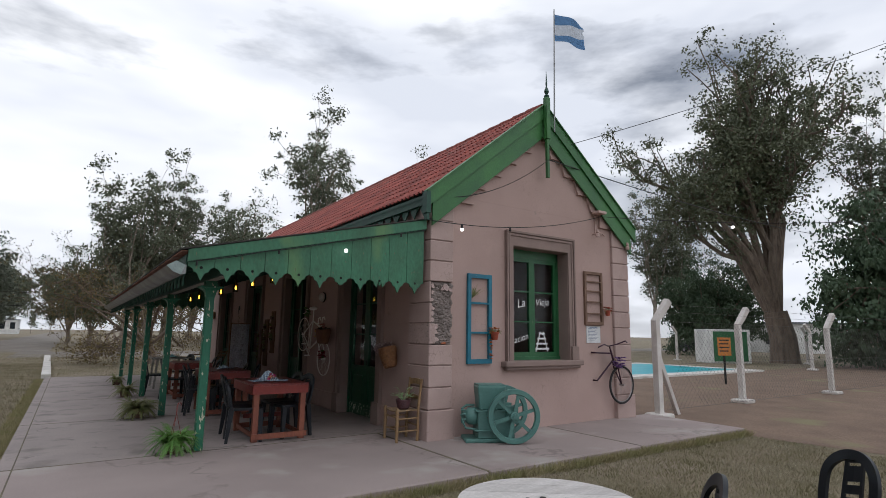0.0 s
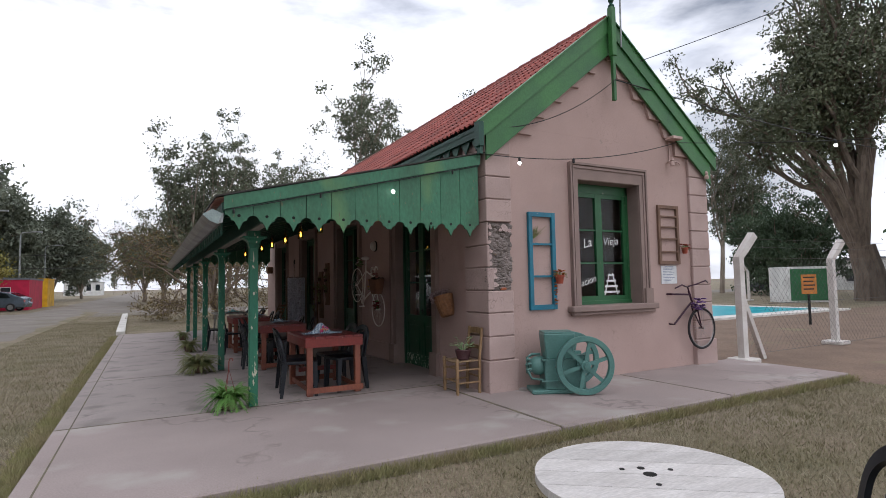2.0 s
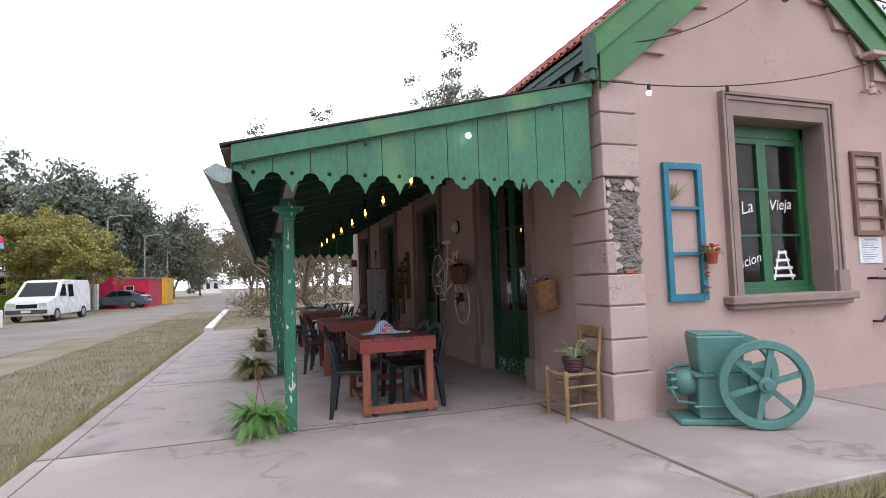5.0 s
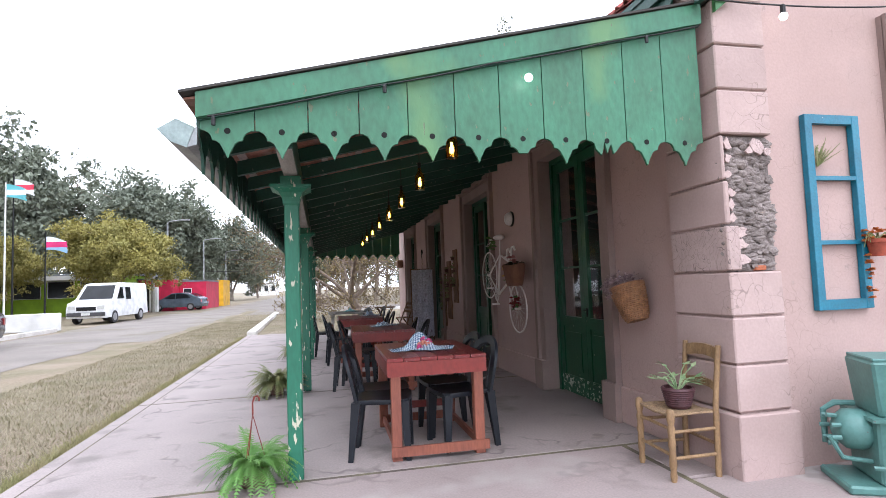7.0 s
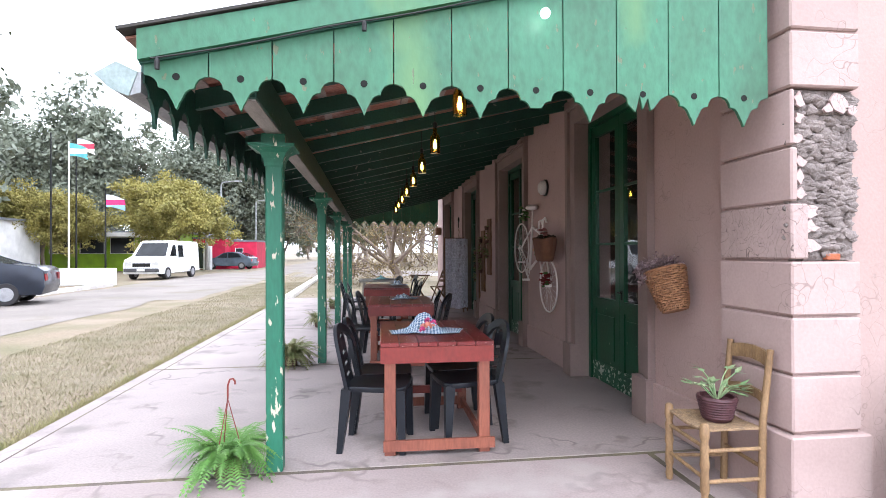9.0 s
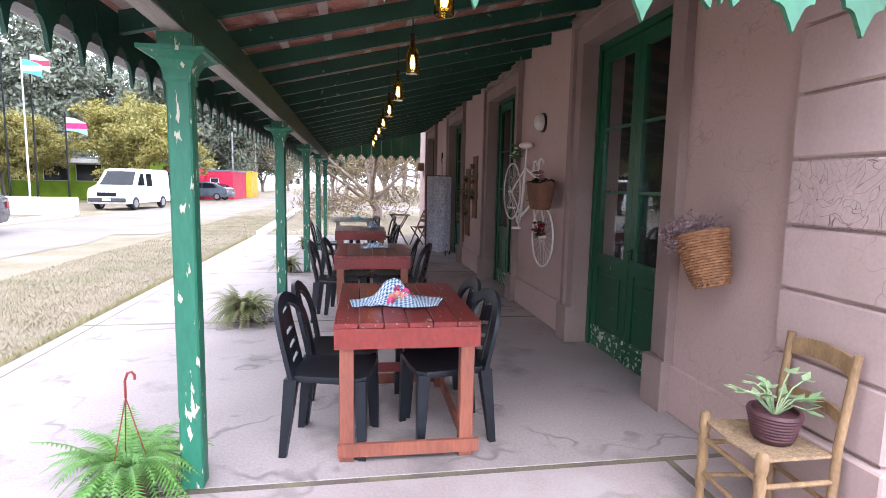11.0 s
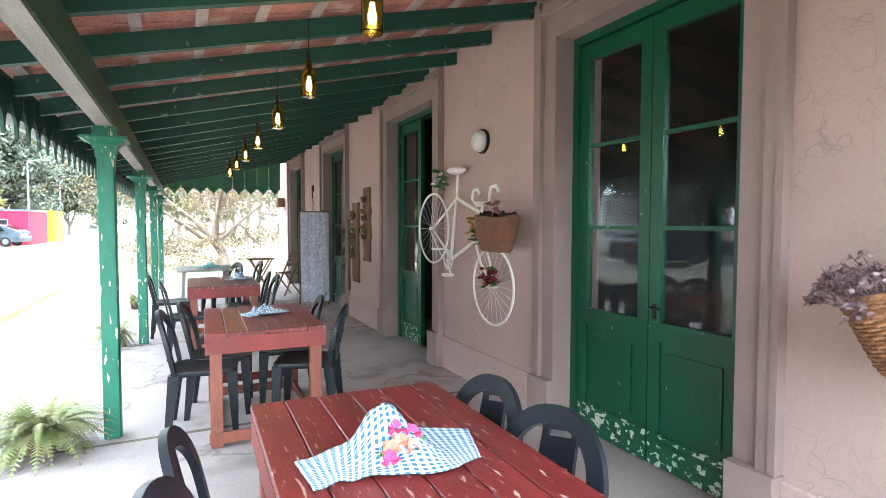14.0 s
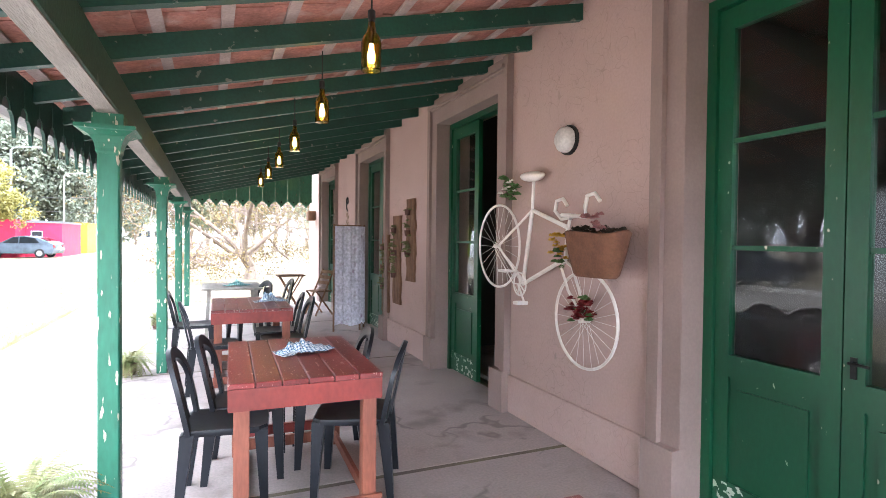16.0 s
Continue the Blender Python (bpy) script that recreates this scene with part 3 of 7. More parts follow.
# barge boards of the gable in two layers
for side in (-1, 1):
    for off, deep, y in ((0.03, 0.24, ROOF_Y0 - 0.05), (-0.19, 0.36, ROOF_Y0 - 0.02)):
        b = bm_new()
        xe = RIDGE_X + side * (HALF_R + (0.02 if off > 0 else -0.10))
        ze = RIDGE_Z - SLOPE * abs(xe - RIDGE_X)
        o = [(RIDGE_X, RIDGE_Z + off), (xe, ze + off), (xe, ze + off - deep), (RIDGE_X, RIDGE_Z + off - deep)]
        prism(b, o, 0.03 if off < 0 else 0.06, Matrix.Translation((0, y, 0)))
        part("barge_board", b, GREEN_BARGE, roof)
    b = bm_new()
    xe = RIDGE_X + side * (HALF_R + 0.02)
    ze = RIDGE_Z - SLOPE * (HALF_R + 0.02)
    prism(b, [(RIDGE_X, RIDGE_Z + 0.05), (xe, ze + 0.05), (xe, ze + 0.025), (RIDGE_X, RIDGE_Z + 0.025)], 0.12, Matrix.Translation((0, ROOF_Y0 - 0.075, 0)))
    part("barge_cap", b, GREEN_BARGE, roof)
# king post with its pendant and turned finial
b = bm_new()
box(b, (RIDGE_X - 0.045, ROOF_Y0 - 0.14, 4.75), (RIDGE_X + 0.045, ROOF_Y0 - 0.05, 5.50))
box(b, (RIDGE_X - 0.028, ROOF_Y0 - 0.12, 4.07), (RIDGE_X + 0.028, ROOF_Y0 - 0.065, 4.76))
bevel(b, 0.006)
part("king_post", b, GREEN_BARGE, roof)
b = bm_new()
lathe(b, [(0.04, 0), (0.05, 0.03), (0.02, 0.06), (0.045, 0.11), (0.03, 0.16), (0.012, 0.2), (0.016, 0.24), (0.002, 0.5)], 10, Matrix.Translation((RIDGE_X, ROOF_Y0 - 0.095, 5.5)))
part("finial", b, GREEN_DARK, roof, "turned dark green finial", True)
# eaves board with scallops above the veranda
ez = RIDGE_Z - SLOPE * HALF_R
b = bm_new()
box(b, (RIDGE_X - HALF_R + 0.01, ROOF_Y0, ez - 0.16), (RIDGE_X - HALF_R + 0.035, ROOF_Y1, ez - 0.03))
part("eaves_board", b, GREEN_DARK, roof)
o = [(0, 0), (0.27, 0), (0.27, -0.05), (0.24, -0.055), (0.215, -0.10), (0.19, -0.13), (0.135, -0.20), (0.08, -0.13), (0.055, -0.10), (0.03, -0.055), (0, -0.05)]
b = bm_new()
prism(b, o, 0.015)
scal = mesh_of(b, "scallop", GREEN_DARK)
for k in range(int((VER_END - ROOF_Y0) / 0.27)):
    share("scallop", scal, roof, Matrix(((0, 1, 0, RIDGE_X - HALF_R + 0.04), (1, 0, 0, ROOF_Y0 + 0.27 * k), (0, 0, 1, ez - 0.12), (0, 0, 0, 1))))
# stepped bracket at the gable foot
b = bm_new()
box(b, (RIDGE_X - HALF_R - 0.03, ROOF_Y0 - 0.06, ez - 0.30), (RIDGE_X - HALF_R + 0.04, ROOF_Y0 + 0.06, ez + 0.02))
box(b, (RIDGE_X - HALF_R - 0.01, ROOF_Y0 - 0.04, ez - 0.40), (RIDGE_X - HALF_R + 0.03, ROOF_Y0 + 0.04, ez - 0.30))
part("bracket", b, GREEN_DARK, roof)

# ---- veranda ----
veranda = thing("veranda_roof", "lean-to veranda roof with green rafters and scalloped green valance", "veranda", kind="structure")
VX0 = 1.44
def sloped(b, x0, x1, y0, y1, top, thick):
    """A bar that follows the fall of the roof, its upper face top above the rafter line."""
    o = [(x0, ver_z(x0) + top), (x1, ver_z(x1) + top), (x1, ver_z(x1) + top - thick), (x0, ver_z(x0) + top - thick)]
    prism(b, o, y1 - y0, Matrix.Translation((0, y0, 0)))
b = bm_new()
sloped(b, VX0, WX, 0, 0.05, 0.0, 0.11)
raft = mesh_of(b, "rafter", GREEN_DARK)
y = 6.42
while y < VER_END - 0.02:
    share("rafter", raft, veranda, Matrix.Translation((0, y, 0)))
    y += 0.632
b = bm_new()
cs, sn = math.cos(math.atan(FALL)), math.sin(math.atan(FALL))
box(b, (-0.03, 0, 0.001), (0.03, VER_END - 6.36, 0.016))
batten = mesh_of(b, "batten", mat("limewashed_batten", (0.50, 0.41, 0.37), 0.85, color2=(0.38, 0.30, 0.27), scale=5, bump=0.4))
for k in range(11):
    x = VX0 + 0.05 + k * 0.31
    share("batten", batten, veranda, Matrix.Translation((x, 6.36, ver_z(x))) @ Matrix.Rotation(-math.atan(FALL), 4, "Y"))
# tile courses as seen from below and their dark upper face
b = bm_new()
for k in range(11):
    xa, xb = VX0 - 0.08 + k * 0.31, VX0 - 0.08 + k * 0.31 + 0.34
    xb = min(xb, WX)
    n = int((VER_END - 6.345) / 0.245)
    for c in range(n):
        ya = 6.345 + c * 0.245
        lift = 0.008 * rnd.random()
        sloped_top = 0.060 + lift
        o = [(xa, ver_z(xa) + 0.030 + lift), (xb, ver_z(xb) + 0.017 + lift), (xb, ver_z(xb) + 0.027 + lift), (xa, ver_z(xa) + 0.040 + lift)]
        prism(b, o, 0.238, Matrix.Translation((0, ya, 0)))
tagged(part("tile_course", b, TILE_UNDER, veranda), kind="stuff")
b = bm_new()
sloped(b, VX0 - 0.09, WX, 6.275, VER_END, 0.066, 0.014)
part("roof_sheet", b, mat("dark_roof_edge", (0.06, 0.055, 0.05), 0.9, scale=4, bump=0.4), veranda)
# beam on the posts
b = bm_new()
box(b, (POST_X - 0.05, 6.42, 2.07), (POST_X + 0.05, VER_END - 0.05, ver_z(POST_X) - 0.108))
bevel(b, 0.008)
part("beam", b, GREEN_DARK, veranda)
b = bm_new()
box(b, (POST_X - 0.045, 6.43, 2.062), (POST_X + 0.045, VER_END - 0.06, 2.0695))
part("beam_soffit", b, PALE_WOOD, veranda, "worn pale underside of the beam")

def scallop_bottom(w, arch, tip):
    """Half-lobes at both edges and a point in the middle, from right to left."""
    out = []
    for s in (1, -1):
        seq = [(0.0, arch), (0.022, arch - 0.003), (0.044, arch - 0.015), (0.057, arch - 0.036), (0.061, arch - 0.055), (0.078, arch - 0.058), (0.096, arch - 0.070), (0.108, arch - 0.092), (0.114, arch - 0.106), (0.124, tip + 0.030), (0.131, tip + 0.010)]
        seq = [(x * w / 0.272, z) for x, z in seq]
        out += [(w - x, z) for x, z in seq] if s == 1 else [(x, z) for x, z in reversed(seq)]
        if s == 1:
            out.append((w / 2, tip))
    return out

# near black, for the shade inside the bored holes
HOLE_M = mat("bore_shade_black", (0.008, 0.010, 0.008), 0.95, scale=20)
def valance_board(x0, w, y, parent, lift=0.0, broken=0):
    b = bm_new()
    o = [(x0 + 0.003, ver_z(x0) - 0.01), (x0 + w - 0.003, ver_z(x0 + w) - 0.01)]
    o += [(x0 + min(max(x, 0.003), w - 0.003), z) for x, z in scallop_bottom(w, 2.140 + lift, 1.987 + lift)]
    if broken == 1:      # the point has snapped off
        o = [p for p in o if p[1] > 2.045]
    elif broken == 2:    # the right half is split away along the grain
        o = [p for p in o if p[0] < x0 + w * 0.40 or p[1] > 2.2] + [(x0 + 0.42 * w, 2.16), (x0 + 0.36 * w, 2.235), (x0 + 0.31 * w, 2.15)]
        o = [o[0], o[1], (x0 + w - 0.003, 2.135), (x0 + 0.93 * w, 2.128), (x0 + 0.84 * w, 2.112), (x0 + 0.74 * w, 2.075), (x0 + 0.66 * w, 2.055), (x0 + 0.60 * w, 2.12), (x0 + 0.50 * w, 2.06),
             (x0 + 0.44 * w, 2.13), (x0 + 0.36 * w, 2.045), (x0 + 0.22 * w, 2.083), (x0 + 0.20 * w, 2.115), (x0 + 0.12 * w, 2.132), (x0 + 0.003, 2.138)]
    prism(b, o, 0.018, Matrix.Translation((0, y, 0)))
    ob = part("valance_board", b, GREEN, parent, "" if not broken else "green board with a broken point")
    # no bore is cut: a flat near-black disc paints its shade
    b = bm_new()
    lathe(b, [(0.017, -0.002), (0.017, 0.001)], 10, Matrix.Translation((x0 + w / 2, y - 0.001, 2.135 + lift)) @ Matrix.Rotation(math.pi / 2, 4, "X"))
    part("bored_hole", b, HOLE_M, ob)
    return ob
BW = (WX - 0.137 - VX0) / 11
for k in range(11):
    valance_board(VX0 + k * BW, BW, 6.335, veranda, 0.0, {6: 1, 8: 2}.get(k, 0))
    valance_board(VX0 + k * BW, BW, VER_END - 0.03, veranda, 0.13)
b = bm_new()
sloped(b, VX0 - 0.01, WX - 0.125, 6.29, 6.334, 0.045, 0.135)
part("fascia", b, GREEN, veranda)
b = bm_new()
sloped(b, VX0 - 0.01, WX - 0.125, 6.318, 6.334, -0.088, 0.012)
part("fascia_bead", b, GREEN_DARK, veranda)
b = bm_new()
prism(b, [(0.003, 0), (0.269, 0)] + [(min(max(x, 0.003), 0.269), z) for x, z in scallop_bottom(0.272, -0.16, -0.34)], 0.016)
ev = mesh_of(b, "eave_board", GREEN_DARK)
for k in range(int((VER_END - 6.36) / 0.272)):
    share("eave_board", ev, veranda, Matrix(((0, 1, 0, VX0 - 0.02), (1, 0, 0, 6.36 + 0.272 * k), (0, 0, 1, 2.27), (0, 0, 0, 1))))
b = bm_new()
o = [(1.235, 2.135), (1.325, 2.192), (1.415, 2.150), (1.430, 2.155), (1.428, 2.060), (1.380, 2.045), (1.300, 2.075)]
prism(b, o, VER_END - 6.34, Matrix.Translation((0, 6.34, 0)))
part("gutter", b, METAL_GREY, veranda, "grey metal gutter")
b = bm_new()
prism(b, [(1.232, 2.136), (1.325, 2.195), (1.417, 2.152), (1.378, 2.042), (1.300, 2.072)], 0.004, Matrix.Translation((0, 6.335, 0)))
part("gutter_cap", b, mat("patinated_zinc", (0.30, 0.37, 0.36), 0.6, color2=(0.2, 0.26, 0.25), scale=12), veranda, "pale green patinated gutter end")
# posts
def post_thing(y, m=None):
    p = thing("veranda_post", "square green timber post with peeling paint and flared capital", "post", Matrix.Translation((POST_X, y, 0)), "posts of the veranda")
    b = bm_new()
    box(b, (-0.05, -0.05, -0.0), (0.05, 0.05, 1.93))
    bevel(b, 0.008)
    part("shaft", b, GREEN_POST, p)
    b = bm_new()
    lathe(b, [(0.072, 1.86), (0.080, 1.872), (0.080, 1.888), (0.088, 1.915), (0.112, 1.948), (0.165, 1.972), (0.190, 1.976), (0.190, 1.994), (0.100, 1.996), (0.100, 2.0615)], 4, Matrix.Rotation(math.pi / 4, 4, "Z"))
    part("capital", b, GREEN_POST, p)
    return p
first = post_thing(POSTS[0])
for y in POSTS[1:]:
    copy_thing(first, Matrix.Translation((POST_X, y, 0)))
# ---- tables ----
TABLE_TOP = mat("red_stained_boards", (0.185, 0.024, 0.022), 0.34, color2=(0.12, 0.016, 0.015), scale=3, fine=45, bump=0.25, amount=0.3, stretch=(2.5, 0.5, 2),
                chips=(0.36, 0.24, 0.20), chip_scale=26, chip_level=0.635, vary=0.3)
TABLE_WOOD = mat("red_stained_pine", (0.215, 0.025, 0.018), 0.5, color2=(0.15, 0.02, 0.014), scale=4, fine=40, bump=0.25, amount=0.3, stretch=(1, 1, 0.6))
TABLE_LEG = mat("orange_brown_pine", (0.25, 0.078, 0.044), 0.6, color2=(0.18, 0.055, 0.034), scale=4, fine=40, bump=0.25, amount=0.3, stretch=(2, 2, 0.4))
def table(x, y, turn, label):
    t = thing("dining_table", label, "table", pose(x, y, 0, 0, 0, turn), "tables on the veranda")
    w, l, h = 0.38, 0.56, 0.745
    for k in range(6):
        b = bm_new()
        box(b, (-w + k * 2 * w / 6 + 0.0025, -l, h - 0.028), (-w + (k + 1) * 2 * w / 6 - 0.0025, l, h))
        bevel(b, 0.003)
        part("board", b, TABLE_TOP, t)
    for s in (-1, 1):
        b = bm_new()
        box(b, (-w + 0.004, s * (l - 0.014) - 0.012, h - 0.135), (w - 0.004, s * (l - 0.014) + 0.012, h - 0.029))
        part("apron", b, TABLE_WOOD, t)
        b = bm_new()
        box(b, (s * (w - 0.014) - 0.012, -l + 0.03, h - 0.135), (s * (w - 0.014) + 0.012, l - 0.03, h - 0.029))
        part("apron", b, TABLE_WOOD, t)
        b = bm_new()
        box(b, (-w + 0.03, s * (l - 0.05) - 0.035 * 1, 0.035), (w - 0.03, s * (l - 0.05) - 0.012, 0.105))
        if s > 0:
            part("stretcher", b, TABLE_LEG, t)
        else:
            b.free()
            b = bm_new()
            box(b, (-w + 0.02, -l + 0.0, 0.035), (w - 0.0, -l + 0.022, 0.105))
            part("stretcher", b, TABLE_LEG, t)
        for q in (-1, 1):
            b = bm_new()
            cx, cy = s * (w - 0.065), q * (l - 0.06)
            box(b, (cx - 0.037, cy - 0.037, 0), (cx + 0.037, cy + 0.037, h - 0.029))
            bevel(b, 0.004)
            part("leg", b, TABLE_LEG, t)
    for q in (-1, 1):
        b = bm_new()
        box(b, (q * (w - 0.065) - 0.012, -l + 0.1, 0.045), (q * (w - 0.065) + 0.012, l - 0.1, 0.10))
        part("stretcher", b, TABLE_LEG, t)
    b = bm_new()
    box(b, (-w + 0.1, 0.25, 0.20), (w - 0.1, 0.275, 0.26))
    part("stretcher", b, TABLE_WOOD, t)
    return t
TABLES = ((2.895, 7.86, -1.0), (2.81, 10.48, -1.5), (2.72, 13.28, -0.5))
for x, y, r in TABLES:
    table(x, y, r, "red-stained slatted wooden dining table on the veranda")
# ---- plastic chairs ----
PLASTIC = mat("black_plastic", (0.007, 0.009, 0.013), 0.36, spec=0.35, color2=(0.012, 0.015, 0.02), scale=6, fine=90, bump=0.04, amount=0.2)
def ribbon(bm, pts, across, w, t):
    """A flat band along points: across gives the direction of its thickness t; w is its width."""
    pts = [Vector(p) for p in pts]
    across = Vector(across).normalized()
    rows = []
    for i, p in enumerate(pts):
        d = (pts[min(i + 1, len(pts) - 1)] - pts[max(i - 1, 0)]).normalized()
        n = (across - d * across.dot(d)).normalized()
        s = d.cross(n)
        rows.append([bm.verts.new(p + s * a * w / 2 + n * c * t / 2) for a, c in ((-1, -1), (1, -1), (1, 1), (-1, 1))])
    for a, c in zip(rows, rows[1:]):
        for k in range(4):
            bm.faces.new((a[k], a[(k + 1) % 4], c[(k + 1) % 4], c[k]))
    bm.faces.new(rows[0][::-1])
    bm.faces.new(rows[-1])

def frustum(bm, p, q, a, c):
    """A tapered square bar from p (half sizes a) to q (half sizes c)."""
    lo = [bm.verts.new((p[0] + sx * a[0], p[1] + sy * a[1], p[2])) for sx, sy in ((-1, -1), (1, -1), (1, 1), (-1, 1))]
    hi = [bm.verts.new((q[0] + sx * c[0], q[1] + sy * c[1], q[2])) for sx, sy in ((-1, -1), (1, -1), (1, 1), (-1, 1))]
    for k in range(4):
        bm.faces.new((lo[k], lo[(k + 1) % 4], hi[(k + 1) % 4], hi[k]))
    bm.faces.new(lo[::-1])
    bm.faces.new(hi)

def plastic_chair(at, label="black moulded plastic chair pushed under a red table"):
    c = thing("plastic_chair", label, "chair", at, "chairs round the tables")
    b = bm_new()
    pts = [(-0.20, -0.19), (0.17, -0.21), (0.215, -0.17), (0.225, 0.0), (0.215, 0.17), (0.17, 0.21), (-0.20, 0.19)]
    rows = []
    for z, s in ((0.405, 0.97), (0.425, 1.0), (0.44, 0.985), (0.436, 0.9), (0.426, 0.5)):
        rows.append([b.verts.new((x * s, y * s, z)) for x, y in pts])
    for a, d in zip(rows, rows[1:]):
        for k in range(len(pts)):
            b.faces.new((a[k], a[(k + 1) % len(pts)], d[(k + 1) % len(pts)], d[k]))
    b.faces.new(rows[-1])
    b.faces.new(rows[0][::-1])
    part("seat", b, PLASTIC, c, smooth=True)
    def back(u, h):
        return Vector((-0.170 - 0.095 * (h - 0.42) / 0.44 - 0.030 * (1 - (u / 0.2) ** 2), u, h))
    arch = []
    for k in range(21):
        a = math.pi * k / 20
        u, h = -0.195 * math.cos(a), 0.61 + 0.20 * math.sin(a) ** 0.8
        arch.append(back(u, h))
    arch = [back(-0.185, 0.42), back(-0.195, 0.54)] + arch + [back(0.195, 0.54), back(0.185, 0.42)]
    b = bm_new()
    ribbon(b, arch, (1, 0, 0.28), 0.062, 0.024)
    part("back_frame", b, PLASTIC, c, smooth=True)
    # one moulded splat with slanting slots
    b = bm_new()
    hs = [0.41, 0.47, 0.492, 0.545, 0.567, 0.62, 0.642, 0.695, 0.695, 0.735, 0.755, 0.79]
    def splat_row(h):
        w = 0.082 - 0.045 * (h - 0.41) / 0.44 * 0.3 + 0.02 * max(0.0, (h - 0.75) / 0.1)
        return [b.verts.new(back(u, h + 0.20 * u + 0.01)) for u in (-w, -w + 0.022, 0.0, w - 0.022, w)]
    rows = [splat_row(h) for h in hs]
    for i, (p, q) in enumerate(zip(rows, rows[1:])):
        for k in range(4):
            if i % 2 == 1 and k in (1, 2):
                continue
            b.faces.new((p[k], p[k + 1], q[k + 1], q[k]))
    ext = bmesh.ops.extrude_face_region(b, geom=b.faces[:])
    bmesh.ops.translate(b, vec=(-0.014, 0, -0.004), verts=[v for v in ext["geom"] if isinstance(v, bmesh.types.BMVert)])
    bmesh.ops.recalc_face_normals(b, faces=b.faces[:])
    part("splat", b, PLASTIC, c)
    for sx, sy in ((1, 1), (1, -1), (-1, 1), (-1, -1)):
        b = bm_new()
        frustum(b, (0.200 if sx > 0 else -0.225, sy * 0.200, 0.0), (sx * 0.18, sy * 0.175, 0.425), (0.019, 0.017), (0.034, 0.03))
        part("leg", b, PLASTIC, c)
    return c
SEATS = ((2.50, 7.58, -12), (2.54, 7.97, -4), (3.13, 7.63, 189), (3.12, 8.05, 184), (2.43, 10.42, -5), (2.56, 10.76, -8), (3.13, 10.31, 158), (3.06, 10.80, 174),
         (2.36, 12.75, 3), (3.02, 12.85, 180), (3.0, 13.35, 176), (2.16, 14.05, 0), (2.8, 15.0, 200), (3.15, 15.35, 185))
chair0 = plastic_chair(pose(SEATS[0][0], SEATS[0][1], 0, 0, 0, SEATS[0][2]))
for x, y, r in SEATS[1:]:
    copy_thing(chair0, pose(x, y, 0, 0, 0, r))

# ---- checked cloths with flowers ----
def gingham(name, dark, light, size):
    m = bpy.data.materials.new(name)
    m.use_nodes = True
    n, l = m.node_tree.nodes, m.node_tree.links
    bs = n["Principled BSDF"]
    bs.inputs["Roughness"].default_value = 0.9
    uv, sep = n.new("ShaderNodeUVMap"), n.new("ShaderNodeSeparateXYZ")
    l.new(uv.outputs["UV"], sep.inputs["Vector"])
    outs = []
    for ax in ("X", "Y"):
        a, f = n.new("ShaderNodeMath"), n.new("ShaderNodeMath")
        a.operation, f.operation = "PINGPONG", "GREATER_THAN"
        a.inputs[1].default_value, f.inputs[1].default_value = size, size / 2
        l.new(sep.outputs[ax], a.inputs[0])
        l.new(a.outputs[0], f.inputs[0])
        outs.append(f.outputs[0])
    add = n.new("ShaderNodeMath")
    add.operation = "ADD"
    l.new(outs[0], add.inputs[0])
    l.new(outs[1], add.inputs[1])
    half = n.new("ShaderNodeMath")
    half.operation, half.inputs[1].default_value = "MULTIPLY", 0.5
    l.new(add.outputs[0], half.inputs[0])
    mx = n.new("ShaderNodeMix")
    mx.data_type = "RGBA"
    mx.inputs[6].default_value, mx.inputs[7].default_value = (*light, 1), (*dark, 1)
    l.new(half.outputs[0], mx.inputs["Factor"])
    l.new(mx.outputs[2], bs.inputs["Base Color"])
    return m
CHECK = gingham("blue_checked_cotton", (0.03, 0.11, 0.22), (0.62, 0.70, 0.76), 0.010)
TEAL_CLOTH = gingham("teal_checked_cotton", (0.02, 0.18, 0.20), (0.35, 0.55, 0.55), 0.010)

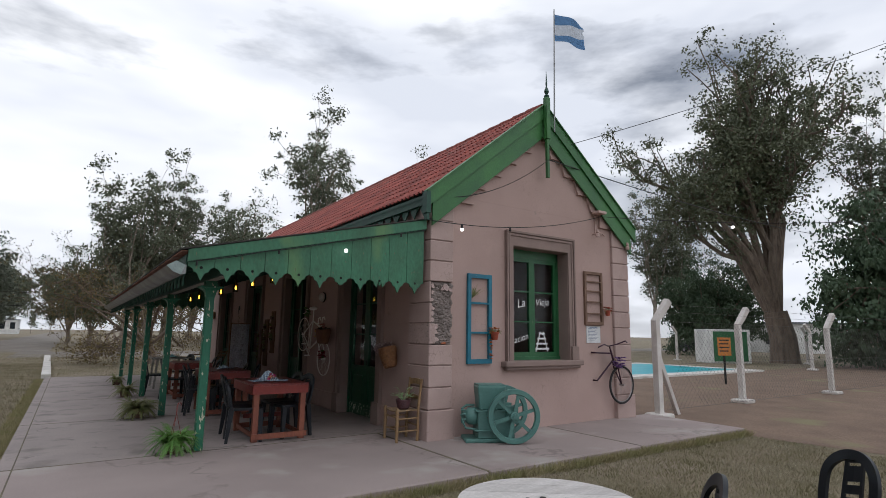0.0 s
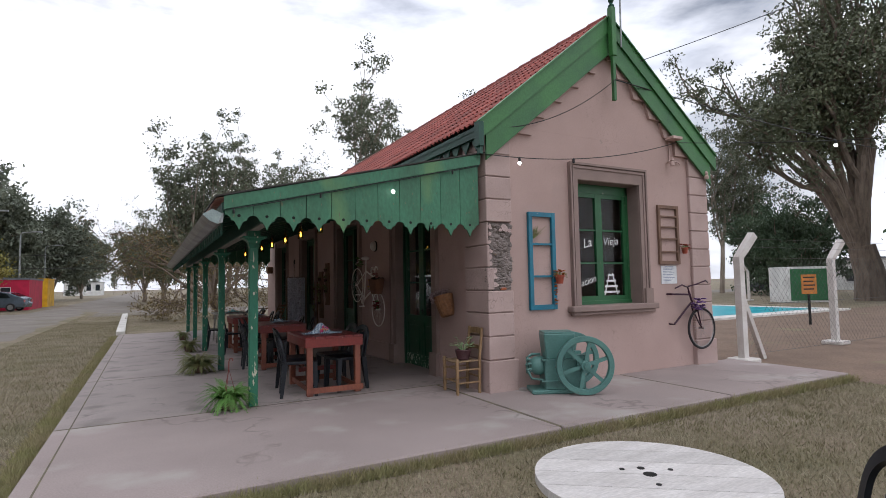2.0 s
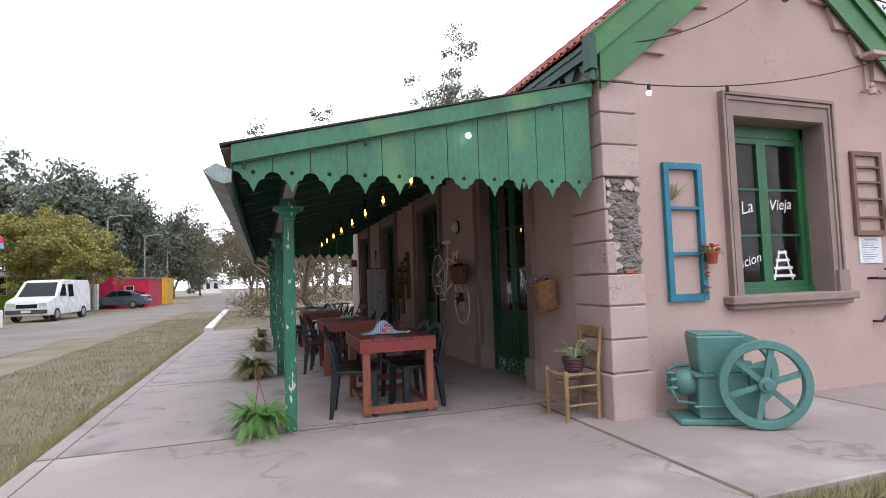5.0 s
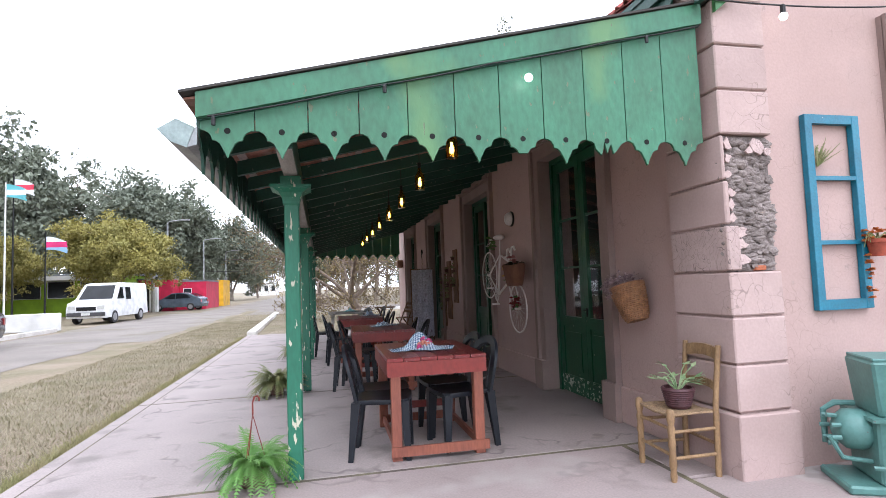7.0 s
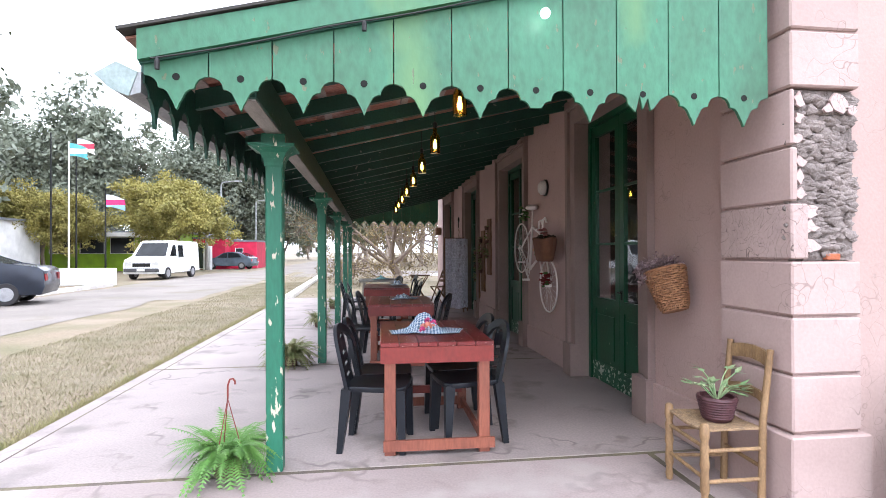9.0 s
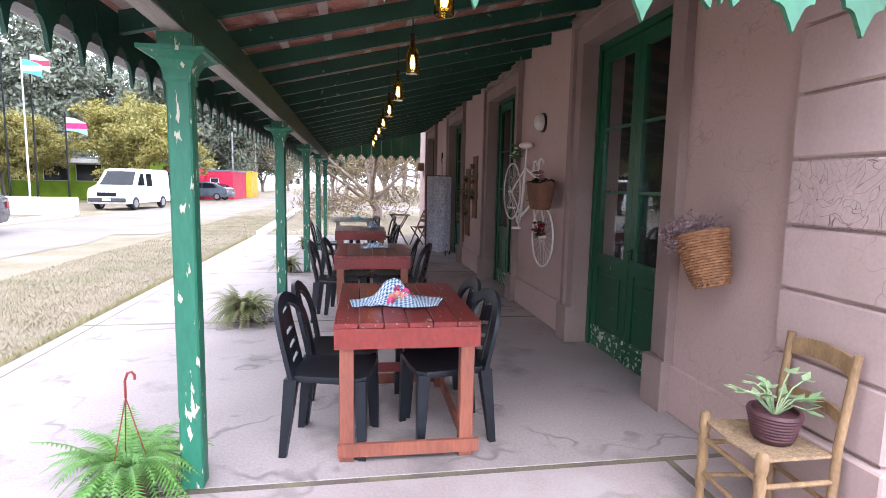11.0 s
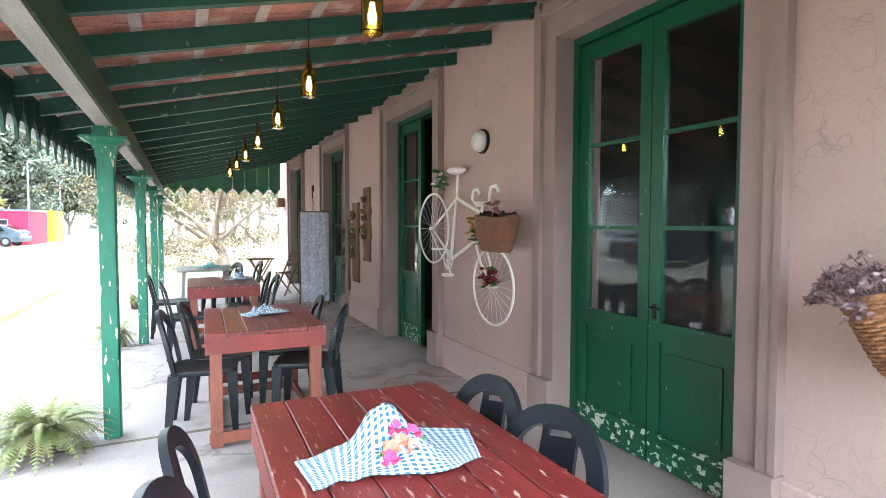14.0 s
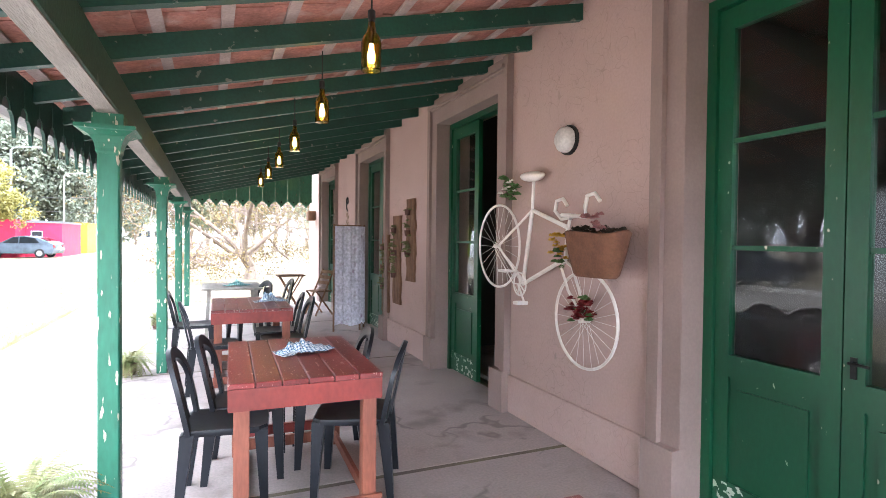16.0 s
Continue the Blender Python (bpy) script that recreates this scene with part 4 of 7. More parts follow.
def cloth(at, label, material, seed, w=0.50, d=0.34, heap=0.12):
    """A crumpled napkin: a sheet heaped up about its middle, with folds, thick enough to have an edge."""
    r = random.Random(seed)
    nu, nv = 56, 40
    o = Vector((r.random() * 9, r.random() * 9, seed))
    verts, uvs = [], []
    for j in range(nv + 1):
        for i in range(nu + 1):
            u, v = i / nu - 0.5, j / nv - 0.5
            pull = math.exp(-((u + 0.02) ** 2 / 0.05 + v ** 2 / 0.10))
            dep = 0.42 + 0.44 * math.exp(-((u - 0.12) / 0.30) ** 2)
            mid = -0.30 * max(0.0, -u - 0.05) * 1.6 - 0.16 * max(0.0, u - 0.15) + 0.05 * noise.noise(Vector((u * 3, 5, 0)) + o)
            x, y = u * w + 0.04 * v * math.sin(u * 9 + seed), (v * dep + mid) * d + 0.012 * noise.noise(Vector((u * 8, v * 2, 7)) + o)
            fold = abs(noise.noise(Vector((u * 5, v * 4, 0)) + o)) * 0.045 + 0.012 * abs(noise.noise(Vector((u * 14, v * 11, 2)) + o))
            if heap > 0.1:
                # a soft tube standing open towards the end of the table
                hood = math.exp(-(abs(u + 0.02 + 0.22 * v) / 0.17) ** 2.6 - ((v - 0.10) / 0.32) ** 2)
                dip = math.exp(-((u + 0.01) / 0.08) ** 2 - ((v + 0.22) / 0.16) ** 2)
                z = 0.004 + heap * hood * (1 - 0.65 * dip) + fold * (0.2 + 1.1 * pull)
            else:
                lump = abs(noise.noise(Vector((u * 4.2, v * 3.1, 4)) + o)) + 0.5 * abs(noise.noise(Vector((u * 9, v * 7, 8)) + o))
                z = 0.004 + heap * pull * (0.35 + 1.5 * lump) + fold * 0.4
            verts.append((x, y, max(z, 0.003)))
            uvs.append((u * w, v * d))
    faces = [(j * (nu + 1) + i, j * (nu + 1) + i + 1, (j + 1) * (nu + 1) + i + 1, (j + 1) * (nu + 1) + i) for j in range(nv) for i in range(nu)]
    me = raw_mesh("cloth", verts, faces, material)
    lay = me.uv_layers.new(name="weave")
    for lp in me.loops:
        lay.data[lp.index].uv = uvs[lp.vertex_index]
    me.polygons.foreach_set("use_smooth", [True] * len(me.polygons))
    ob = new("napkin", me)
    ob.matrix_basis = at
    mod = ob.modifiers.new("thick", "SOLIDIFY")
    mod.thickness, mod.offset = 0.003, 1
    return tagged(ob, label, "napkin", "napkins on the tables")
NAPKINS = ((2.86, 7.79, -8, CHECK, 3, "blue checked cotton napkin heaped round flowers"), (2.85, 10.60, 20, CHECK, 8, "blue checked cotton napkin crumpled on the table"),
           (2.92, 13.35, 12, CHECK, 11, "blue checked cotton napkin crumpled on the table"), (2.68, 15.55, 5, TEAL_CLOTH, 15, "teal checked cotton napkin crumpled on the table"))
for x, y, r, mt, sd, lb in NAPKINS:
    cloth(pose(x, y, 0.746 if y < 15 else 0.741, 0, 0, r), lb, mt, sd, 0.52 if sd == 3 else 0.36, 0.42 if sd == 3 else 0.34, 0.12 if sd == 3 else 0.07)

def petals_mesh(bm, c, r, rnd_):
    """A small open bloom of curved petals."""
    for k in range(9):
        a, tilt = k * 0.7 + rnd_.random(), 0.5 + 0.5 * (k % 3) / 2
        u = Vector((math.cos(a), math.sin(a), 0))
        s = Vector((-math.sin(a), math.cos(a), 0))
        p0, p1 = Vector(c), Vector(c) + u * r * tilt + Vector((0, 0, r * (1.1 - tilt)))
        w = r * 0.55
        vs = [bm.verts.new(q) for q in (p0 - s * w * 0.3, p0 + s * w * 0.3, p1 + s * w, p1 + u * r * 0.2 + Vector((0, 0, r * 0.25)), p1 - s * w)]
        bm.faces.new(vs)
PINK = mat("pink_petals", (0.62, 0.07, 0.22), 0.7, scale=30)
PEACH = mat("peach_petals", (0.75, 0.30, 0.20), 0.7, scale=30)
LEAF = mat("green_leaves", (0.06, 0.16, 0.035), 0.6, color2=(0.10, 0.20, 0.05), scale=12)
posy = thing("posy", "small posy of pink and peach cloth flowers in a napkin", "flowers", pose(2.865, 7.73, 0.80, 35, 0, 0))
r5 = random.Random(4)
for k, (x, y, mt) in enumerate(((0, 0.0, PEACH), (-0.035, -0.02, PEACH), (0.03, -0.025, PEACH), (0.045, 0.02, PINK), (0.0, 0.045, PINK), (-0.045, -0.05, PINK))):
    b = bm_new()
    petals_mesh(b, (x, y, 0), 0.026, r5)
    part("bloom", b, mt, posy)
b = bm_new()
for k in range(14):
    a = r5.random() * 6.3
    p = Vector((0.05 * math.cos(a), 0.05 * math.sin(a), -0.01))
    q = p + Vector((math.cos(a), math.sin(a), 0.3)) * 0.035
    s = Vector((-math.sin(a), math.cos(a), 0)) * 0.010
    b.faces.new([b.verts.new(v) for v in (p, (p + q) / 2 + s, q, (p + q) / 2 - s)])
part("leaf", b, LEAF, posy)

# ---- bottle lamps ----
AMBER = clear_glass("amber_bottle_glass", (0.88, 0.70, 0.16), 0.05)
BULB = glow("warm_bulb", (1.0, 0.72, 0.36), 9.0)
CORD = mat("black_cord", (0.012, 0.012, 0.012), 0.6)
def bottle_lamp(y):
    p = thing("bottle_lamp", "amber cut-bottle pendant lamp with a lit bulb", "lamp", Matrix.Translation((3.0, y, 2.263)), "bottle lamps under the veranda roof")
    b = bm_new()
    lathe(b, [(0.043, -0.075), (0.045, -0.07), (0.045, 0.05), (0.038, 0.075), (0.020, 0.10), (0.016, 0.14), (0.013, 0.14), (0.017, 0.10), (0.035, 0.072), (0.042, 0.05), (0.042, -0.07)], 18)
    part("bottle", b, AMBER, p, "amber glass bottle without its base", True).visible_shadow = False
    b = bm_new()
    lathe(b, [(0.004, -0.035), (0.012, -0.032), (0.017, -0.018), (0.017, 0.0), (0.012, 0.02), (0.009, 0.045)], 12)
    part("bulb", b, BULB, p, "glowing warm bulb", True)
    b = bm_new()
    lathe(b, [(0.013, 0.045), (0.013, 0.15), (0.018, 0.151), (0.018, 0.19), (0.006, 0.20)], 10)
    pipe(b, [(0, 0, 0.19), (0, 0, ver_z(3.0) - 2.263 - 0.005)], 0.004, 6)
    part("cord", b, CORD, p)
    return p
LAMP_Y = (7.08, 8.37, 9.56, 10.735, 12.0, 13.18, 14.38, 15.56)
lamp0 = bottle_lamp(LAMP_Y[0])
for y in LAMP_Y[1:]:
    copy_thing(lamp0, Matrix.Translation((3.0, y, 2.263)))

# ---- ferns on the platform edge ----
def frond_mesh(bm, base, az, length, lift, droop, leaf, rnd_):
    pts = []
    for k in range(11):
        f = k / 10
        out = length * f
        pts.append(Vector(base) + Vector((math.cos(az) * out, math.sin(az) * out, lift * f - droop * f * f)))
    pipe(bm, pts[::2], 0.003, 4, r1=0.001)
    side = Vector((-math.sin(az), math.cos(az), 0))
    for k in range(1, 11):
        w = leaf * math.sin(math.pi * (0.12 + 0.86 * k / 10.5)) * (0.85 + 0.3 * rnd_.random())
        d = (pts[k] - pts[k - 1])
        for q in (0.0, 0.5):
            p = pts[k - 1] + d * q
            for s in (-1, 1):
                tip = p + side * s * w + d.normalized() * w * 0.45 + Vector((0, 0, -0.25 * w))
                bm.faces.new([bm.verts.new(v) for v in (p - d * 0.10, p + d * 0.28, tip)])
FERN_G = mat("bright_fern", (0.075, 0.20, 0.03), 0.6, color2=(0.12, 0.25, 0.05), scale=9, fine=50)
FERN_D = mat("dull_dry_fern", (0.13, 0.17, 0.05), 0.7, color2=(0.19, 0.17, 0.07), scale=9, fine=50)
POT = mat("dark_clay_pot", (0.12, 0.06, 0.045), 0.8, scale=8)
def fern(x, y, size, material, label, seed, hook, n=46):
    f = thing("potted_fern", label, "plant", Matrix.Translation((x, y, 0)), "ferns along the platform posts")
    r = random.Random(seed)
    b = bm_new()
    lathe(b, [(0.06, 0.0), (0.075, 0.005), (0.095, 0.11), (0.10, 0.13), (0.09, 0.13), (0.085, 0.11)], 16)
    part("pot", b, POT, f, smooth=True)
    b = bm_new()
    for k in range(n):
        a = r.random() * 6.283
        frond_mesh(b, (0.03 * math.cos(a), 0.03 * math.sin(a), 0.12), a, size * r.uniform(0.45, 1.0), size * r.uniform(0.4, 1.25), size * r.uniform(0.5, 1.25), 0.05, r)
    part("fronds", b, material, f)
    if hook:
        b = bm_new()
        for k in range(3):
            a = k * 2.1
            pipe(b, [(0.09 * math.cos(a), 0.09 * math.sin(a), 0.12), (0, 0, 0.46)], 0.003, 5)
        pipe(b, [(0, 0, 0.46), (0, 0, 0.54), (0.012, 0, 0.575), (0.03, 0, 0.58), (0.042, 0, 0.565), (0.042, 0, 0.545)], 0.006, 6)
        part("hanger", b, mat("red_brown_hanger", (0.20, 0.03, 0.02), 0.5), f, "red-brown plastic hanging hook")
    return f
fern(1.59, 7.17, 0.34, FERN_G, "bright green potted fern with its hanging hook up", 1, True, 110)
fern(1.50, 10.35, 0.38, FERN_D, "dull straggly potted fern beside a green post", 2, False, 150)
fern(1.54, 13.6, 0.34, FERN_D, "dull straggly potted fern beside a green post", 3, False, 70)
fern(1.57, 16.7, 0.26, FERN_D, "dull straggly potted fern beside a green post", 4, False)

# ---- wooden chair with a pot plant by the door ----
STRAW = mat("turned_straw_wood", (0.31, 0.195, 0.095), 0.6, color2=(0.21, 0.125, 0.06), scale=9, fine=60, bump=0.4, amount=0.35, stretch=(2, 2, 0.7))
RUSH = mat("woven_rush", (0.33, 0.22, 0.12), 0.9, color2=(0.22, 0.15, 0.09), scale=30, fine=90, bump=0.9, amount=0.5)
wc = thing("wooden_chair", "old turned wooden chair with a woven rush seat beside the doorway", "chair", pose(4.345, 6.545, 0, 0, 0, 176))
for sx, sy in ((1, 1), (1, -1)):
    b = bm_new()
    lathe(b, [(0.016, 0), (0.022, 0.03), (0.017, 0.07), (0.024, 0.10), (0.02, 0.2), (0.025, 0.23), (0.02, 0.27), (0.024, 0.32), (0.018, 0.345), (0.026, 0.38), (0.022, 0.435), (0.012, 0.445)], 12, Matrix.Translation((sx * 0.17, sy * 0.19, 0)))
    part("leg", b, STRAW, wc, smooth=True)
for sy in (1, -1):
    b = bm_new()
    pipe(b, [(-0.15, sy * 0.17, 0), (-0.16, sy * 0.17, 0.45), (-0.20, sy * 0.175, 0.82)], 0.02, 10, r1=0.017)
    part("back_post", b, STRAW, wc, smooth=True)
    for z in (0.14, 0.30):
        b = bm_new()
        pipe(b, [(0.17, sy * 0.19, z), (-0.155, sy * 0.17, z)], 0.011, 8)
        part("rung", b, STRAW, wc, smooth=True)
for z in (0.12, 0.28):
    b = bm_new()
    pipe(b, [(0.17, 0.19, z + 0.04), (0.17, -0.19, z + 0.04)], 0.011, 8)
    part("rung", b, STRAW, wc, smooth=True)
b = bm_new()
pipe(b, [(-0.155, 0.17, 0.2), (-0.155, -0.17, 0.2)], 0.011, 8)
part("rung", b, STRAW, wc, smooth=True)
for z, h in ((0.55, 0.05), (0.76, 0.075)):
    b = bm_new()
    ribbon(b, [(-0.165 - 0.1 * (z - 0.45) - 0.02 * (1 - (u / 0.17) ** 2), u, z + 0.02 * (1 - (u / 0.17) ** 2)) for u in (-0.17, -0.09, 0, 0.09, 0.17)], (1, 0, 0), h, 0.014)
    part("slat", b, STRAW, wc, smooth=True)
b = bm_new()
for k in range(26):
    f = k / 25
    pipe(b, [(0.17 - 0.32 * f, -0.185 + 0.02 * f, 0.405), (0.17 - 0.32 * f, 0, 0.392), (0.17 - 0.32 * f, 0.185 - 0.02 * f, 0.405)], 0.0085, 6)
tagged(part("seat", b, RUSH, wc), "woven rush seat", kind="stuff")
pp = thing("pot_plant", "leafy green plant in a dark ribbed pot on the wooden chair", "plant", Matrix.Translation((4.345, 6.53, 0.405)) @ Matrix.Scale(0.88, 4))
b = bm_new()
prof = [(0.07, 0.0), (0.085, 0.01)]
for k in range(8):
    prof += [(0.088 + 0.004 * k, 0.02 + 0.016 * k), (0.094 + 0.004 * k, 0.028 + 0.016 * k)]
prof += [(0.115, 0.155), (0.10, 0.155), (0.10, 0.13)]
lathe(b, prof, 20)
part("pot", b, mat("dark_plum_wicker", (0.075, 0.025, 0.03), 0.6, scale=20, bump=0.5), pp, smooth=True)
SUCC = mat("pale_succulent_leaf", (0.17, 0.30, 0.13), 0.5, color2=(0.34, 0.40, 0.22), scale=14)
r7 = random.Random(7)
b = bm_new()
for k in range(16):
    a, h = r7.random() * 6.28, r7.uniform(0.18, 0.36)
    tip = Vector((math.cos(a) * r7.uniform(0.05, 0.17), math.sin(a) * r7.uniform(0.05, 0.17), h))
    pipe(b, [(0, 0, 0.12), tip * 0.6 + Vector((0, 0, 0.08)), tip], 0.004, 5)
    for q in range(3):
        a2 = a + r7.uniform(-1, 1)
        d = Vector((math.cos(a2), math.sin(a2), r7.uniform(-0.2, 0.6))).normalized()
        s = d.cross(Vector((0, 0, 1))).normalized() * 0.02
        p = tip - d * 0.01
        b.faces.new([b.verts.new(v) for v in (p, p + d * 0.035 + s, p + d * 0.085, p + d * 0.035 - s)])
part("leaves", b, SUCC, pp)

# ---- wicker wall basket with dried flowers ----
WICKER = mat("honey_wicker", (0.30, 0.145, 0.065), 0.6, color2=(0.18, 0.08, 0.035), scale=25, fine=90, bump=0.4, amount=0.4)
DRIED = mat("dried_mauve_flowers", (0.17, 0.10, 0.105), 0.9, color2=(0.36, 0.27, 0.27), scale=30, amount=0.5)
wb = thing("wall_basket", "tilted wicker basket of dried mauve flowers hung on the wall", "basket", pose(WX - 0.145, 7.195, 0.930, -17, -7, 0) @ Matrix.Scale(0.92, 4))
b = bm_new()
nst = 44
for row in range(19):
    z = 0.01 + row * 0.016
    rr = 0.096 + 0.05 * z / 0.30 - 0.014 * max(0.0, 1 - row / 3) ** 1.5
    pts = [(math.cos(2 * math.pi * k / nst) * (rr + (0.006 if (k + 2 * row) % 4 < 2 else -0.004)), math.sin(2 * math.pi * k / nst) * (rr + (0.006 if (k + 2 * row) % 4 < 2 else -0.004)), z) for k in range(nst)]
    pipe(b, pts, 0.0092, 5, closed=True)
part("weave", b, WICKER, wb, smooth=True)
b = bm_new()
for k in range(22):
    a = 2 * math.pi * k / 22
    pipe(b, [(0.082 * math.cos(a), 0.082 * math.sin(a), 0.004), (0.100 * math.cos(a), 0.100 * math.sin(a), 0.03), (0.148 * math.cos(a), 0.146 * math.sin(a), 0.314)], 0.006, 5)
pipe(b, [(0.149 * math.cos(2 * math.pi * k / 24), 0.149 * math.sin(2 * math.pi * k / 24), 0.314) for k in range(24)], 0.011, 6, closed=True)
lathe(b, [(0.002, 0.008), (0.084, 0.004), (0.084, 0.012)], 22)
part("rim", b, WICKER, wb)
r8 = random.Random(8)
b = bm_new()
for k in range(230):
    a, rr = r8.random() * 6.28, math.sqrt(r8.random())
    c = Vector((rr * 0.14 * math.cos(a) - 0.03, 0.065 + rr * 0.18 * math.sin(a), 0.365 + 0.15 * (1 - rr) * r8.random() - 0.08 * max(0, rr * math.sin(a) - 0.5)))
    if k % 9 == 4:
        c = Vector((-0.165 - 0.02 * r8.random(), 0.03 + 0.05 * r8.uniform(-1, 1), 0.25 + 0.13 * r8.random()))
    elif k % 9 == 7:
        c = Vector((r8.uniform(-0.05, 0.09), -0.06 + r8.uniform(-0.06, 0.05), 0.33 + 0.06 * r8.random()))
    if k % 3 == 0:
        pipe(b, [(c.x * 0.3, c.y * 0.3, 0.25), c], 0.002, 4)
    for q in range(3):
        d = Vector((r8.uniform(-1, 1), r8.uniform(-1, 1), r8.uniform(-0.6, 1))).normalized()
        s = d.orthogonal().normalized() * r8.uniform(0.007, 0.015)
        ln = r8.uniform(0.02, 0.042)
        b.faces.new([b.verts.new(v) for v in (c, c + d * ln * 0.5 + s, c + d * ln, c + d * ln * 0.5 - s)])
part("dried_spray", b, DRIED, wb)

# ---- white bicycle on the wall ----
WHITE = mat("chalky_white_paint", (0.78, 0.74, 0.70), 0.5, color2=(0.68, 0.63, 0.58), scale=8, bump=0.1, amount=0.12)
def wheel(bm, c, r, axis_y, spokes, tyre=0.013):
    """A rim with spokes in the plane of y and z (axis_y) or x and z."""
    def at(a, rad, off=0.0):
        return Vector((c[0] + off, c[1] + rad * math.cos(a), c[2] + rad * math.sin(a))) if axis_y else Vector((c[0] + rad * math.cos(a), c[1] + off, c[2] + rad * math.sin(a)))
    pipe(bm, [at(2 * math.pi * k / 48, r) for k in range(48)], tyre, 8, closed=True)
    return at
bike = thing("white_bicycle", "white-painted bicycle hung on the pink wall as decoration", "bicycle")
BX = WX - 0.07
REAR, FRONT, BB = (BX, 11.22, 1.39), (BX, 10.06, 0.925), (BX, 10.82, 1.10)
CL, HD, HB = (BX, 10.70, 1.67), (BX, 10.25, 1.53), (BX, 10.27, 1.32)
for c, r in ((REAR, 0.345), (FRONT, 0.315)):
    b = bm_new()
    at = wheel(b, c, r, True, 0, 0.010)
    w = part("wheel", b, WHITE, bike, smooth=True)
    b = bm_new()
    for k in range(24):
        a = 2 * math.pi * k / 24
        pipe(b, [at(a + (0.35 if k % 2 else -0.35), 0.02, 0.02 if k % 4 < 2 else -0.02), at(a, r - 0.012)], 0.0014, 4)
    lathe(b, [(0.018, -0.04), (0.018, 0.04)], 12, Matrix.Translation(c) @ Matrix.Rotation(math.pi / 2, 4, "Y"))
    part("spokes", b, WHITE, w)
b = bm_new()
for p, q in ((BB, CL), (CL, HD), (BB, HB), (HD, HB), (REAR, CL), (REAR, BB)):
    pipe(b, [p, q], 0.016 if p != REAR else 0.010, 8)
pipe(b, [CL, (BX, 10.685, 1.90)], 0.012, 8)
part("frame", b, WHITE, bike, smooth=True)
b = bm_new()
for o in (-0.045, 0.045):
    pipe(b, [(BX, 10.275, 1.30), (BX + o, 10.26, 1.26), (BX + o, 10.18, 1.11), FRONT], 0.010, 8)
part("fork", b, WHITE, bike, smooth=True)
b = bm_new()
bmesh.ops.create_uvsphere(b, u_segments=14, v_segments=8, radius=1)
for v in b.verts:
    f = (v.co.y + 1) / 2
    v.co = Vector((v.co.x * (0.035 + 0.075 * f), v.co.y * 0.135, v.co.z * (0.03 + 0.015 * f)))
bmesh.ops.transform(b, matrix=Matrix.Translation((BX, 10.68, 1.925)), verts=b.verts[:])
part("saddle", b, WHITE, bike, smooth=True)
b = bm_new()
pipe(b, [HD, (BX, 10.23, 1.59), (BX - 0.05, 10.17, 1.61)], 0.012, 8)
for s in (-1, 1):
    pts = [(BX - 0.05, 10.17, 1.61), (BX - 0.05 + s * 0.06, 10.17, 1.61)]
    yo = 0.13 if s > 0 else -0.33
    pts += [(BX - 0.06 + s * 0.06, 10.21 + yo * 0.9, 1.59), (BX - 0.06 + s * 0.05, 10.26 + yo, 1.65), (BX - 0.06 + s * 0.05, 10.24 + yo, 1.72), (BX - 0.06 + s * 0.05, 10.17 + yo, 1.73), (BX - 0.06 + s * 0.05, 10.12 + yo, 1.68)]
    pipe(b, [Vector(p) for p in pts], 0.013, 8)
part("handlebar", b, WHITE, bike, smooth=True)
b = bm_new()
pipe(b, [(BX - 0.03, BB[1] + 0.09 * math.cos(a * 0.3), BB[2] + 0.09 * math.sin(a * 0.3)) for a in range(21)], 0.006, 5, closed=True)
for k in range(5):
    a = k * 1.257
    pipe(b, [(BX - 0.03, BB[1], BB[2]), (BX - 0.03, BB[1] + 0.09 * math.cos(a), BB[2] + 0.09 * math.sin(a))], 0.006, 5)
pipe(b, [(BX - 0.045, BB[1], BB[2]), (BX - 0.05, BB[1] - 0.10, BB[2] - 0.13)], 0.009, 6)
box(b, (BX - 0.13, BB[1] - 0.14, BB[2] - 0.145), (BX - 0.04, BB[1] - 0.07, BB[2] - 0.12))
pipe(b, [(BX + 0.02, BB[1], BB[2]), (BX + 0.02, BB[1] + 0.13, BB[2] + 0.09)], 0.009, 6)
box(b, (BX - 0.11, BB[1] + 0.10, BB[2] + 0.085), (BX - 0.03, BB[1] + 0.20, BB[2] + 0.105))
pipe(b, [(BX - 0.03, BB[1] + 0.02, BB[2] + 0.09), (BX - 0.03, REAR[1], REAR[2] + 0.03)], 0.004, 5)
pipe(b, [(BX - 0.03, BB[1] + 0.0, BB[2] - 0.09), (BX - 0.03, REAR[1], REAR[2] - 0.03)], 0.004, 5)
part("crank", b, WHITE, bike, smooth=True)
bag = thing("flower_basket", "brown fabric basket of flowers hung on the white bicycle", "basket", Matrix.Translation((WX - 0.20, 9.80, 1.225)) @ Matrix.Diagonal((0.9, 0.82, 0.9, 1)))
b = bm_new()
ro = []
for z, sx, sy in ((0, 0.07, 0.20), (0.02, 0.085, 0.225), (0.15, 0.105, 0.28), (0.29, 0.12, 0.325), (0.30, 0.11, 0.315), (0.20, 0.09, 0.28)):
    ro.append([b.verts.new((sx * math.cos(a) * (1 + 0.05 * math.sin(5 * a)), sy * (abs(math.sin(a)) ** 0.7) * (1 if math.sin(a) > 0 else -1), z + (0.012 * math.sin(3 * a) if z > 0.25 else 0))) for a in [2 * math.pi * k / 28 for k in range(28)]])
for a, c in zip(ro, ro[1:]):
    for k in range(28):
        b.faces.new((a[k], a[(k + 1) % 28], c[(k + 1) % 28], c[k]))
b.faces.new(ro[0][::-1])
b.faces.new(ro[-1])
